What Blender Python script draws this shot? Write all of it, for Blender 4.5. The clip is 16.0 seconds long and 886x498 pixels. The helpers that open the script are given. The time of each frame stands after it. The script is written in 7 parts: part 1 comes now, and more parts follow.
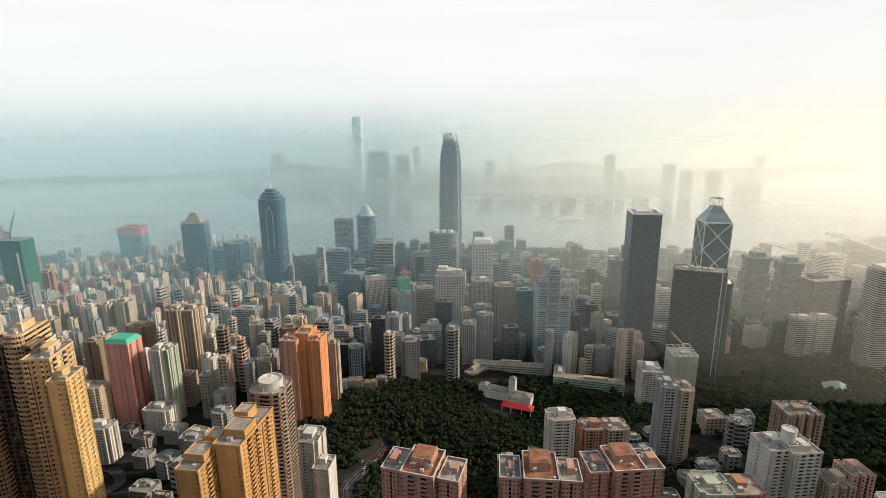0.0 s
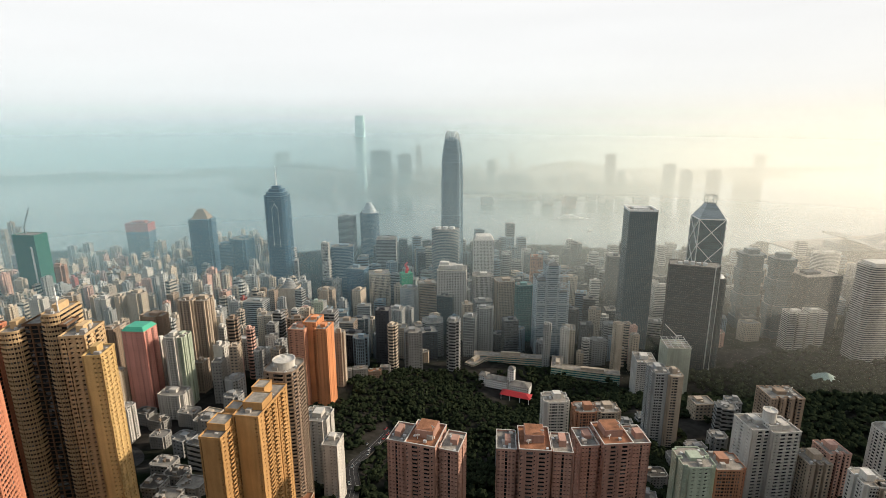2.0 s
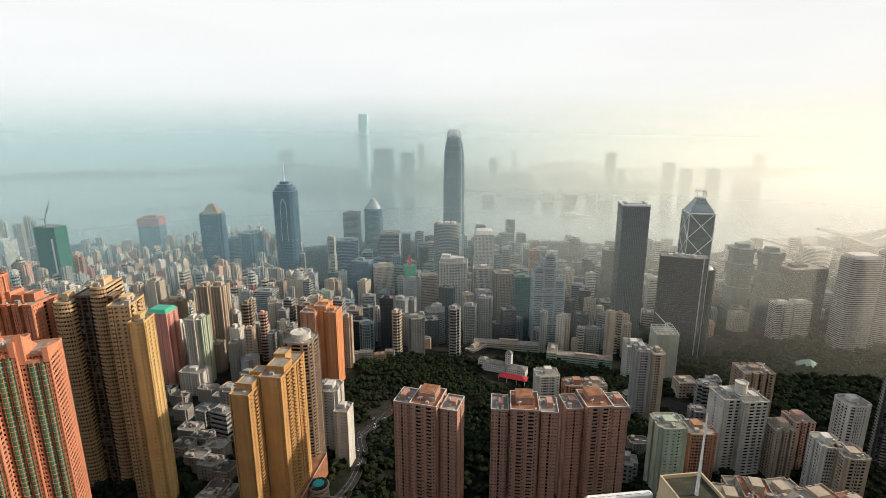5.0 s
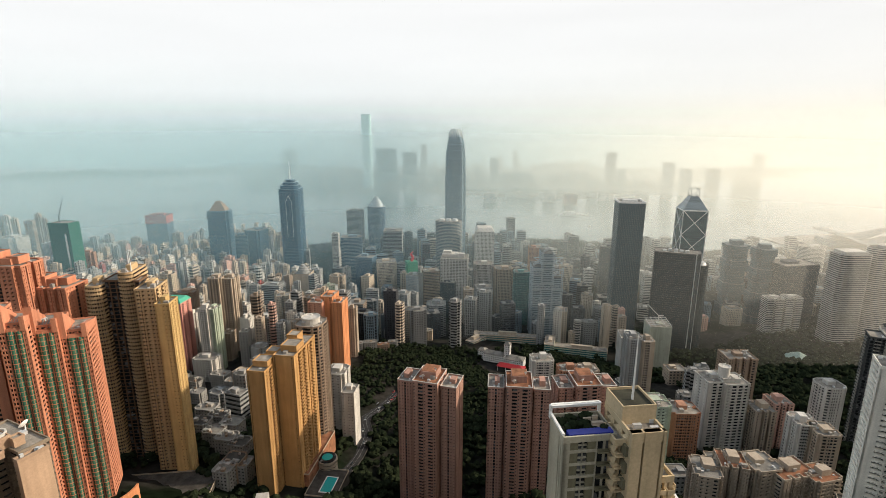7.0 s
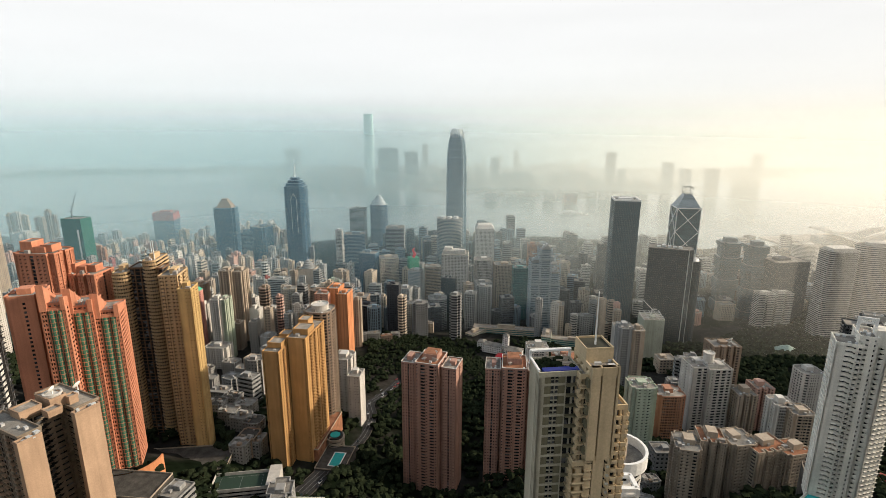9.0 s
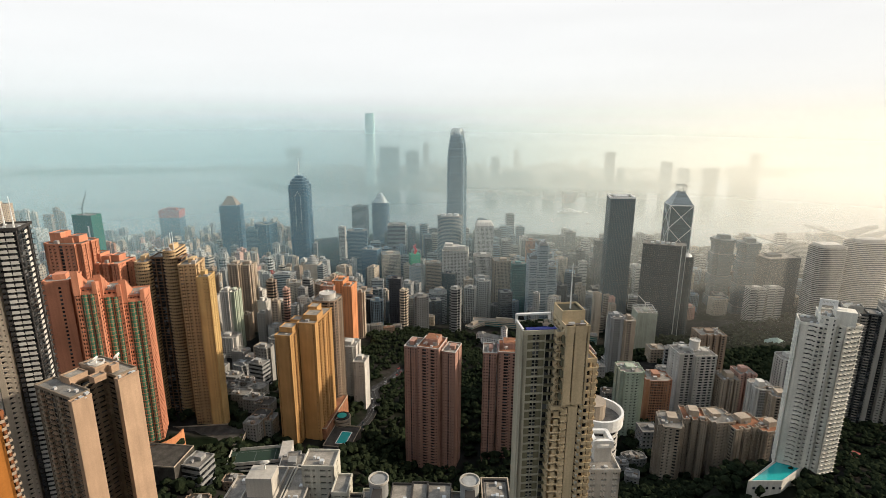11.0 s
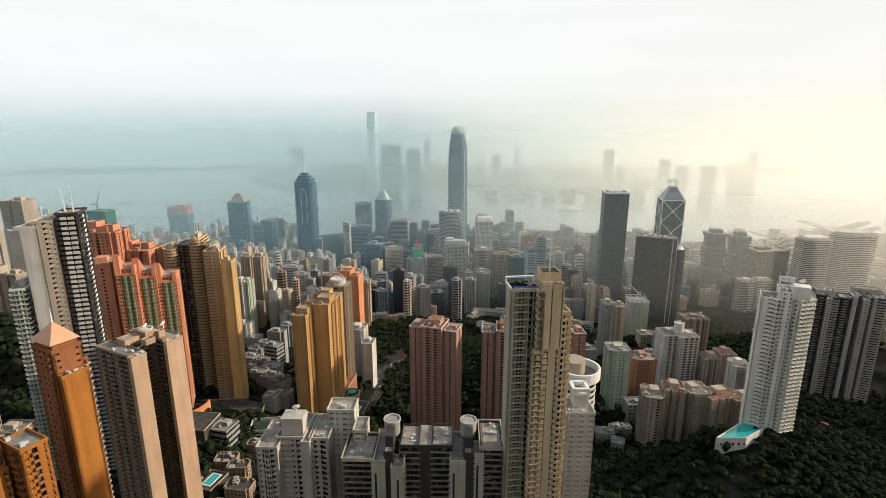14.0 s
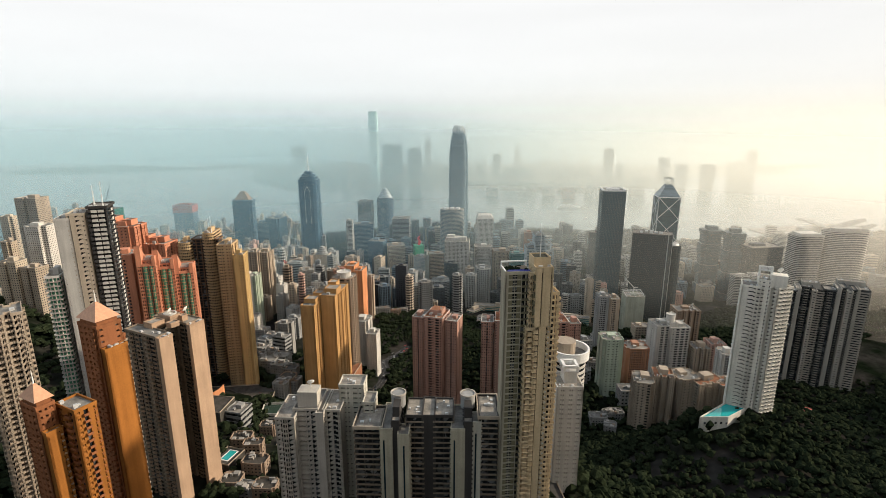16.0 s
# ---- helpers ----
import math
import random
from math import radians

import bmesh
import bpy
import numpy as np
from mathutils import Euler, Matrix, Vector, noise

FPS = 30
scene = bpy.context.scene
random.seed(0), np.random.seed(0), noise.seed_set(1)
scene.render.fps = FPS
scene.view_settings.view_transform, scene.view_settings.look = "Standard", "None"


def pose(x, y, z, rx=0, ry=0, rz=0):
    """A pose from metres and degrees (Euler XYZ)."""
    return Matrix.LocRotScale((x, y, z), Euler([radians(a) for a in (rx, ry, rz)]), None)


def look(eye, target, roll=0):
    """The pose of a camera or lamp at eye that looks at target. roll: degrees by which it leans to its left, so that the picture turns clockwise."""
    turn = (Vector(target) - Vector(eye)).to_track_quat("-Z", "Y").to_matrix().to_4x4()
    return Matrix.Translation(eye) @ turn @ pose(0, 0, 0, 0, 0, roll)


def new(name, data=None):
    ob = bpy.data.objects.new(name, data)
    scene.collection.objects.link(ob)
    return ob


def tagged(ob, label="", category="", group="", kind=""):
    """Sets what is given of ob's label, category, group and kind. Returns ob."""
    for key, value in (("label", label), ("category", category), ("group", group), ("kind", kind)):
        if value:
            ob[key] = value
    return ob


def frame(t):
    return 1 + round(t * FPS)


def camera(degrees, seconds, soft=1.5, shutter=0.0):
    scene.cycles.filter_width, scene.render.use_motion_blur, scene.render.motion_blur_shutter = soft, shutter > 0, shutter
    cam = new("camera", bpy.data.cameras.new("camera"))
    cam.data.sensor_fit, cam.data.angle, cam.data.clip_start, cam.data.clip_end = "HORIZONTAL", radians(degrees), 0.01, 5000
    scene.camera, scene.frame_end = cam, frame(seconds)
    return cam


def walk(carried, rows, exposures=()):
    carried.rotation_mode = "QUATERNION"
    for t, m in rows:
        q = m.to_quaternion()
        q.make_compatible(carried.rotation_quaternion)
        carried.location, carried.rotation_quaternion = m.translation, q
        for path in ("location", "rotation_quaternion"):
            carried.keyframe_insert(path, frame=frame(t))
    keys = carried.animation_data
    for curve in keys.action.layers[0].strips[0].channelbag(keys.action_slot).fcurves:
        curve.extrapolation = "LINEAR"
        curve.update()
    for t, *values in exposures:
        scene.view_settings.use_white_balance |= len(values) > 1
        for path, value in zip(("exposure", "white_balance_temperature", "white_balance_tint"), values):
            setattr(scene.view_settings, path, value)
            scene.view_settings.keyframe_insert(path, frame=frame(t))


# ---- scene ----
cam = camera(81.57, 16.0, soft=0.85)
PATH = [
    (0, (-33.12, -720.42, 434.79), (-0.80, -628.79, 411.13), -0.34),
    (0.5, (-35.34, -726.44, 434.67), (-3.08, -634.81, 410.96), -0.30),
    (1, (-37.66, -732.65, 434.58), (-5.46, -641.01, 410.82), -0.26),
    (1.5, (-39.93, -738.88, 434.30), (-7.83, -647.22, 410.50), -0.22),
    (2, (-42.27, -745.66, 434.04), (-10.26, -653.96, 410.22), -0.19),
    (2.5, (-44.85, -752.59, 433.78), (-12.94, -660.88, 409.92), -0.17),
    (3, (-47.08, -759.51, 433.69), (-15.23, -667.78, 409.77), -0.16),
    (3.5, (-49.17, -766.56, 433.52), (-17.37, -674.83, 409.56), -0.14),
    (4, (-51.49, -773.64, 433.31), (-19.75, -681.90, 409.30), -0.11),
    (6.5, (-62.86, -810.37, 431.09), (-31.54, -718.47, 407.15), -0.01),
    (7, (-65.38, -818.12, 431.12), (-34.14, -726.20, 407.17), 0.02),
    (7.5, (-67.63, -825.77, 431.36), (-36.47, -733.83, 407.37), 0.05),
    (8, (-69.90, -833.52, 431.40), (-38.81, -741.55, 407.40), 0.08),
    (8.5, (-72.62, -840.86, 431.29), (-41.58, -748.87, 407.31), 0.13),
    (9, (-75.44, -848.09, 431.04), (-44.41, -756.11, 407.04), 0.17),
    (11.5, (-87.61, -884.75, 431.43), (-56.72, -792.76, 407.28), 0.23),
    (12, (-90.05, -891.50, 431.40), (-59.21, -799.50, 407.20), 0.21),
    (12.5, (-92.48, -898.27, 431.43), (-61.67, -806.27, 407.20), 0.18),
    (13, (-94.87, -905.09, 431.33), (-64.09, -813.09, 407.07), 0.15),
    (13.5, (-97.41, -911.95, 431.16), (-66.66, -819.94, 406.89), 0.11),
    (14, (-99.88, -918.77, 430.95), (-69.17, -826.76, 406.63), 0.09),
    (14.5, (-102.11, -925.59, 430.80), (-71.43, -833.59, 406.43), 0.07),
    (15, (-104.61, -932.43, 430.74), (-73.95, -840.43, 406.32), 0.05),
    (15.5, (-106.83, -938.57, 431.06), (-76.23, -846.57, 406.59), 0.04),
    (16, (-108.49, -943.72, 431.63), (-77.98, -851.69, 407.13), 0.02),
]
walk(cam, [(t, look(eye, target, roll)) for t, eye, target, roll in PATH])

# ---------------------------------------------------------------- light
SUN_AZ, SUN_EL = radians(103), radians(25)      # clockwise from +y, above the horizon
scene.view_settings.exposure = 0.15
sun_data = bpy.data.lights.new("sun", "SUN")
sun_data.energy, sun_data.angle, sun_data.color = 4.5, radians(2), (1.0, 0.85, 0.67)
sun = new("sun", sun_data)
sun.matrix_world = look((0, 0, 900), (-math.sin(SUN_AZ) * math.cos(SUN_EL), -math.cos(SUN_AZ) * math.cos(SUN_EL), 900 - math.sin(SUN_EL)))

world = bpy.data.worlds.new("hazy_sky")
scene.world = world
world.use_nodes = True
wt = world.node_tree
wt.nodes.clear()


def wn(kind, **inputs):
    n = wt.nodes.new(kind)
    for k, v in inputs.items():
        n.inputs[k.replace("_", " ")].default_value = v
    return n


w_out, w_bg = wn("ShaderNodeOutputWorld"), wn("ShaderNodeBackground")
w_sky = wn("ShaderNodeTexSky")
w_sky.sky_type, w_sky.sun_disc, w_sky.sun_elevation, w_sky.sun_rotation = "NISHITA", False, SUN_EL, SUN_AZ
w_sky.dust_density = 4.0
w_dim = wn("ShaderNodeVectorMath")
w_dim.operation = "SCALE"
w_dim.inputs["Scale"].default_value = 0.10
wt.links.new(w_sky.outputs[0], w_dim.inputs[0])
w_co = wn("ShaderNodeTexCoord")
w_sep = wn("ShaderNodeSeparateXYZ")
wt.links.new(w_co.outputs["Generated"], w_sep.inputs[0])
# height ramps of the haze: cool on the side away from the sun, warm towards it
HAZE_COOL = [(0.36, (0.09, 0.13, 0.14)), (0.44, (0.36, 0.54, 0.59)), (0.47, (0.54, 0.76, 0.79)), (0.488, (0.68, 0.85, 0.87)), (0.503, (0.86, 0.93, 0.94)), (0.52, (0.94, 0.965, 0.97)), (0.555, (0.94, 0.95, 0.95)), (0.60, (0.93, 0.935, 0.93)), (0.66, (0.88, 0.95, 0.98)), (0.78, (0.50, 0.59, 0.66)), (1.0, (0.24, 0.30, 0.39))]
HAZE_WARM = [(0.36, (0.12, 0.11, 0.095)), (0.44, (0.46, 0.40, 0.31)), (0.475, (0.76, 0.69, 0.55)), (0.497, (0.84, 0.80, 0.70)), (0.53, (0.88, 0.88, 0.86)), (0.60, (0.885, 0.88, 0.87)), (0.66, (1.5, 1.3, 1.06)), (0.78, (0.9, 0.8, 0.68)), (1.0, (0.24, 0.30, 0.39))]
w_h = wn("ShaderNodeMath")
w_h.operation = "MULTIPLY_ADD"
w_h.inputs[1].default_value, w_h.inputs[2].default_value = 0.5, 0.5
wt.links.new(w_sep.outputs["Z"], w_h.inputs[0])


def w_ramp(stops):
    r = wn("ShaderNodeValToRGB")
    while len(r.color_ramp.elements) < len(stops):
        r.color_ramp.elements.new(0.5)
    for e, (p, c) in zip(r.color_ramp.elements, stops):
        e.position, e.color = p, (*c, 1)
    wt.links.new(w_h.outputs[0], r.inputs[0])
    return r


w_cool, w_warm = w_ramp(HAZE_COOL), w_ramp(HAZE_WARM)
w_side = wn("ShaderNodeVectorMath")
w_side.operation = "DOT_PRODUCT"
w_side.inputs[1].default_value = (math.sin(radians(116)), math.cos(radians(116)), 0)
wt.links.new(w_co.outputs["Generated"], w_side.inputs[0])
w_map = wn("ShaderNodeMapRange")
w_map.inputs["From Min"].default_value, w_map.inputs["From Max"].default_value = -0.45, 0.85
w_map.interpolation_type = "SMOOTHSTEP"
wt.links.new(w_side.outputs["Value"], w_map.inputs["Value"])
w_mix = wn("ShaderNodeMix")
w_mix.data_type = "RGBA"
wt.links.new(w_map.outputs[0], w_mix.inputs["Factor"])
wt.links.new(w_cool.outputs[0], w_mix.inputs["A"])
wt.links.new(w_warm.outputs[0], w_mix.inputs["B"])
# soft streaks of thin cloud
w_scale = wn("ShaderNodeMapping")
w_scale.inputs["Scale"].default_value = (1.2, 1.2, 14)
wt.links.new(w_co.outputs["Generated"], w_scale.inputs[0])
w_cloud = wn("ShaderNodeTexNoise", Scale=2.2, Detail=3.0)
wt.links.new(w_scale.outputs[0], w_cloud.inputs["Vector"])
w_cm = wn("ShaderNodeMapRange")
w_cm.inputs["To Min"].default_value, w_cm.inputs["To Max"].default_value = 0.94, 1.05
wt.links.new(w_cloud.outputs["Fac"], w_cm.inputs["Value"])
w_mul = wn("ShaderNodeVectorMath")
w_mul.operation = "SCALE"
wt.links.new(w_mix.outputs["Result"], w_mul.inputs[0])
wt.links.new(w_cm.outputs[0], w_mul.inputs["Scale"])
w_sum = wn("ShaderNodeMix")
w_sum.data_type = "RGBA"
w_sum.inputs["Factor"].default_value = 0.92
wt.links.new(w_dim.outputs[0], w_sum.inputs["A"])
wt.links.new(w_mul.outputs[0], w_sum.inputs["B"])
wt.links.new(w_sum.outputs["Result"], w_bg.inputs["Color"])
wt.links.new(w_bg.outputs[0], w_out.inputs[0])

# ---------------------------------------------------------------- materials
class Tree:
    """A small helper to wire one node material."""

    def __init__(self, name):
        self.mat = bpy.data.materials.new(name)
        self.mat.use_nodes = True
        self.t = self.mat.node_tree
        self.bsdf = self.t.nodes["Principled BSDF"]
        self.co = self.t.nodes.new("ShaderNodeTexCoord")

    def node(self, kind, **inputs):
        n = self.t.nodes.new(kind)
        for k, v in inputs.items():
            n.inputs[k.replace("_", " ")].default_value = v
        return n

    def link(self, a, b):
        self.t.links.new(a, b)

    def noise(self, scale, detail=3.0, stretch=None, rough=0.55, source="Object"):
        n = self.node("ShaderNodeTexNoise", Scale=scale, Detail=detail, Roughness=rough)
        src = self.co.outputs[source]
        if stretch:
            m = self.node("ShaderNodeMapping")
            m.inputs["Scale"].default_value = stretch
            self.link(src, m.inputs[0])
            src = m.outputs[0]
        self.link(src, n.inputs["Vector"])
        return n.outputs["Fac"]

    def range(self, v, a, b, lo=0.3, hi=0.7):
        n = self.node("ShaderNodeMapRange")
        n.inputs["From Min"].default_value, n.inputs["From Max"].default_value = lo, hi
        n.inputs["To Min"].default_value, n.inputs["To Max"].default_value = a, b
        self.link(v, n.inputs["Value"])
        return n.outputs[0]

    def mul(self, a, b):
        n = self.node("ShaderNodeMath")
        n.operation = "MULTIPLY"
        self.link(a, n.inputs[0])
        self.link(b, n.inputs[1])
        return n.outputs[0]

    def mix(self, fac, a, b):
        n = self.node("ShaderNodeMix")
        n.data_type = "RGBA"
        if isinstance(fac, float):
            n.inputs["Factor"].default_value = fac
        else:
            self.link(fac, n.inputs["Factor"])
        for key, v in (("A", a), ("B", b)):
            if isinstance(v, tuple):
                n.inputs[key].default_value = (*v, 1)
            else:
                self.link(v, n.inputs[key])
        return n.outputs["Result"]

    def scaled(self, colour, fac):
        n = self.node("ShaderNodeVectorMath")
        n.operation = "SCALE"
        if isinstance(colour, tuple):
            n.inputs[0].default_value = colour
        else:
            self.link(colour, n.inputs[0])
        self.link(fac, n.inputs["Scale"])
        return n.outputs[0]

    def bump(self, height, strength, distance):
        n = self.node("ShaderNodeBump", Strength=strength, Distance=distance)
        self.link(height, n.inputs["Height"])
        self.link(n.outputs[0], self.bsdf.inputs["Normal"])

    def random(self, a, b):
        n = self.t.nodes.new("ShaderNodeObjectInfo")
        return self.range(n.outputs["Random"], a, b, 0.0, 1.0)

    def done(self, colour, rough=0.7, metal=0.0, gloss=0.5):
        self.bsdf.inputs["Specular IOR Level"].default_value = gloss
        self.link(colour, self.bsdf.inputs["Base Color"]) if not isinstance(colour, tuple) else None
        if isinstance(colour, tuple):
            self.bsdf.inputs["Base Color"].default_value = (*colour, 1)
        self.bsdf.inputs["Roughness"].default_value = rough
        self.bsdf.inputs["Metallic"].default_value = metal
        return self.mat


def wall_paint(name, c, rough=0.8):
    """Painted render or tile: rain streaks, patches and a little grain."""
    k = Tree(name)
    streak = k.range(k.noise(0.35, 4.0, (1, 1, 0.06)), 0.80, 1.07)
    patch = k.range(k.noise(0.05, 3.0), 0.84, 1.10)
    grain = k.noise(1.6, 3.0)
    col = k.scaled(k.scaled(k.scaled(c, streak), patch), k.range(grain, 0.9, 1.08))
    col = k.scaled(col, k.random(0.90, 1.08))
    k.bump(grain, 0.25, 0.1)
    return k.done(col, rough, 0.0, 0.2)


def window_glass(name, c, rough=0.2, vary=0.75):
    """Panes seen from outside: dark rooms, pale curtains here and there, sky gloss."""
    k = Tree(name)
    cell = k.node("ShaderNodeTexVoronoi", Scale=0.36)
    k.link(k.co.outputs["Object"], cell.inputs["Vector"])
    tone = k.node("ShaderNodeSeparateColor")
    k.link(cell.outputs["Color"], tone.inputs[0])
    lit = k.range(tone.outputs[0], 0.0, 1.0, 0.62, 0.98)
    blind = k.mix(lit, c, tuple(min(1.0, 0.16 * vary + v * 1.6) for v in c))
    col = k.scaled(blind, k.range(tone.outputs[1], 0.55, 1.2, 0.0, 1.0))
    return k.done(col, rough, 0.0, 0.22)


def curtain_glass(name, c, rough=0.12, metal=0.0):
    """Coated curtain-wall glass, floor by floor a little different."""
    k = Tree(name)
    band = k.range(k.noise(0.30, 2.0, (0.12, 0.12, 1.0)), 0.72, 1.15)
    pane = k.range(k.noise(0.6, 2.0), 0.85, 1.1)
    return k.done(k.scaled(k.scaled(c, band), pane), rough, metal, 0.25)


def roof_felt(name, c):
    k = Tree(name)
    a, b = k.noise(0.18, 4.0), k.noise(1.4, 3.0)
    return k.done(k.scaled(k.scaled(c, k.range(a, 0.55, 1.25)), k.range(b, 0.8, 1.15)), 0.9, 0.0, 0.15)


def plain(name, c, rough=0.6, metal=0.0, spread=0.12):
    k = Tree(name)
    return k.done(k.scaled(c, k.range(k.noise(0.8, 3.0), 1 - spread, 1 + spread)), rough, metal)


PAINT = {
    "cream": (0.50, 0.425, 0.335), "white": (0.58, 0.56, 0.52), "grey": (0.33, 0.335, 0.33), "tan": (0.42, 0.35, 0.275),
    "brown": (0.31, 0.235, 0.175), "brick": (0.38, 0.20, 0.13), "pink": (0.58, 0.37, 0.30), "red": (0.42, 0.11, 0.09),
    "palegreen": (0.42, 0.48, 0.38), "dark": (0.07, 0.075, 0.085), "blueglass": (0.20, 0.27, 0.32), "greenglass": (0.18, 0.33, 0.32),
    "glass": (0.45, 0.47, 0.46),
}
WALL = {k: wall_paint("wall_" + k, c) for k, c in PAINT.items()}
GLASS = window_glass("window_glass", (0.018, 0.021, 0.024))
GLASS_WARM = window_glass("window_glass_bronze", (0.030, 0.020, 0.013))
GLASS_BLUE = curtain_glass("blue_curtain_glass", (0.035, 0.085, 0.14))
GLASS_DARK = curtain_glass("black_curtain_glass", (0.017, 0.032, 0.042))
GLASS_GREEN = curtain_glass("green_curtain_glass", (0.05, 0.15, 0.15))
GLASS_PALE = curtain_glass("silver_curtain_glass", (0.22, 0.28, 0.31), 0.18)
ROOF = roof_felt("roof_felt", (0.23, 0.22, 0.20))
ROOF_PALE = roof_felt("roof_tiles_pale", (0.30, 0.275, 0.24))
ROOF_RED = roof_felt("roof_tiles_terracotta", (0.30, 0.14, 0.08))
CONCRETE = wall_paint("concrete", (0.38, 0.36, 0.33))
STEEL = plain("painted_steel", (0.55, 0.56, 0.56), 0.45, 0.3)
WHITE = plain("white_paint", (0.74, 0.74, 0.72), 0.55)
DARK = plain("dark_metal", (0.05, 0.05, 0.055), 0.5)


# ---------------------------------------------------------------- mesh helpers
class Shape:
    """Vertices and faces of one mesh, gathered piece by piece."""

    def __init__(self):
        self.v, self.f = [], []

    def quad(self, *pts):
        n = len(self.v)
        self.v.extend(pts)
        self.f.append(tuple(range(n, n + len(pts))))

    def prism(self, poly, z0, z1, top=True, bottom=False):
        n, b = len(poly), len(self.v)
        self.v.extend((x, y, z0) for x, y in poly)
        self.v.extend((x, y, z1) for x, y in poly)
        for i in range(n):
            j = (i + 1) % n
            self.f.append((b + i, b + j, b + n + j, b + n + i))
        if top:
            self.f.append(tuple(range(b + n, b + 2 * n)))
        if bottom:
            self.f.append(tuple(range(b + n - 1, b - 1, -1)))

    def frustum(self, low, high, z0, z1, top=True):
        n, b = len(low), len(self.v)
        self.v.extend((x, y, z0) for x, y in low)
        self.v.extend((x, y, z1) for x, y in high)
        for i in range(n):
            j = (i + 1) % n
            self.f.append((b + i, b + j, b + n + j, b + n + i))
        if top:
            self.f.append(tuple(range(b + n, b + 2 * n)))

    def ring(self, outer, inner, z0, z1, back=True):
        """A band between two outlines, closed above and below; back: with its inner face."""
        n, b = len(outer), len(self.v)
        for p, z in ((outer, z0), (outer, z1), (inner, z0), (inner, z1)):
            self.v.extend((x, y, z) for x, y in p)
        for i in range(n):
            j = (i + 1) % n
            o0, o1, p0, p1 = b + i, b + n + i, b + 2 * n + i, b + 3 * n + i
            q0, q1, r0, r1 = b + j, b + n + j, b + 2 * n + j, b + 3 * n + j
            self.f += [(o0, q0, q1, o1), (o1, q1, r1, p1), (q0, o0, p0, r0)]
            if back:
                self.f.append((p0, p1, r1, r0))

    def pier(self, w0, o0, o1, w1, z0, z1):
        """An upright strip of wall with its two returns, tied to the strip before it below the ground."""
        n = len(self.v)
        self.v.extend((p[0], p[1], z) for z in (z0, z1) for p in (w0, o0, o1, w1))
        self.f += [(n + i, n + i + 1, n + i + 5, n + i + 4) for i in range(3)]
        if n >= 8:
            self.f.append((n - 5, n, n + 1))

    def box(self, cx, cy, z0, sx, sy, h, turn=0.0):
        c, s = math.cos(radians(turn)), math.sin(radians(turn))
        poly = [(cx + c * a - s * b, cy + s * a + c * b) for a, b in ((-sx / 2, -sy / 2), (sx / 2, -sy / 2), (sx / 2, sy / 2), (-sx / 2, sy / 2))]
        self.prism(poly, z0, z0 + h, True, True)

    def tube(self, cx, cy, z0, r0, h, r1=None, n=16):
        r1 = r0 if r1 is None else r1
        ang = [2 * math.pi * i / n for i in range(n)]
        self.frustum([(cx + r0 * math.cos(a), cy + r0 * math.sin(a)) for a in ang], [(cx + r1 * math.cos(a), cy + r1 * math.sin(a)) for a in ang], z0, z0 + h)

    def bar(self, a, b, r):
        """A square bar from a to b."""
        a, b = Vector(a), Vector(b)
        q = (b - a).to_track_quat("Z", "Y")
        o = [q @ Vector((x, y, 0)) * r for x, y in ((-1, -1), (1, -1), (1, 1), (-1, 1))]
        n = len(self.v)
        self.v.extend(tuple(a + d) for d in o)
        self.v.extend(tuple(b + d) for d in o)
        for i in range(4):
            j = (i + 1) % 4
            self.f.append((n + i, n + j, n + 4 + j, n + 4 + i))
        self.f += [(n + 3, n + 2, n + 1, n), (n + 4, n + 5, n + 6, n + 7)]

    def mesh(self, name, material):
        me = bpy.data.meshes.new(name)
        me.from_pydata(self.v, [], self.f)
        me.materials.append(material)
        me.update()
        return me


def part(name, shape, material, parent, label=""):
    ob = new(name, shape.mesh(name, material))
    ob.parent = parent
    return tagged(ob, label)


def setting(name, shape, material, label, category):
    return tagged(new(name, shape.mesh(name, material)), label, category, kind="structure")


def thing(name, x, y, z, turn, label, category, group=""):
    ob = new(name)
    ob.matrix_world = pose(x, y, z, 0, 0, turn)
    return tagged(ob, label, category, group)


def rect(w, d):
    return [(-w / 2, -d / 2), (w / 2, -d / 2), (w / 2, d / 2), (-w / 2, d / 2)]


def lobed(w, d, front, back, deep, slot):
    """A rectangle whose front and back are cut by light wells: the usual plan of a slab of flats."""
    pts = []
    for n, side in ((front, -1), (back, 1)):
        row = []
        for i in range(n + 1):
            a, b = -w / 2 + w * i / (n + 1), -w / 2 + w * (i + 1) / (n + 1)
            lo, hi = (a + slot / 2 if i else a), (b - slot / 2 if i < n else b)
            if i:
                row.append((lo, side * d / 2 - side * deep))
            row += [(lo, side * d / 2), (hi, side * d / 2)]
            if i < n:
                row.append((hi, side * d / 2 - side * deep))
        pts += row if side < 0 else row[::-1]
    return pts


def cross(w, d, a, b):
    """A cross-shaped plan with corners cut away by a and b."""
    x, y = w / 2, d / 2
    return [(-x + a, -y), (x - a, -y), (x - a, -y + b), (x, -y + b), (x, y - b), (x - a, y - b), (x - a, y), (-x + a, y), (-x + a, y - b), (-x, y - b), (-x, -y + b), (-x + a, -y + b)]


def oval(w, d, n=24):
    return [(w / 2 * math.cos(2 * math.pi * i / n), d / 2 * math.sin(2 * math.pi * i / n)) for i in range(n)]


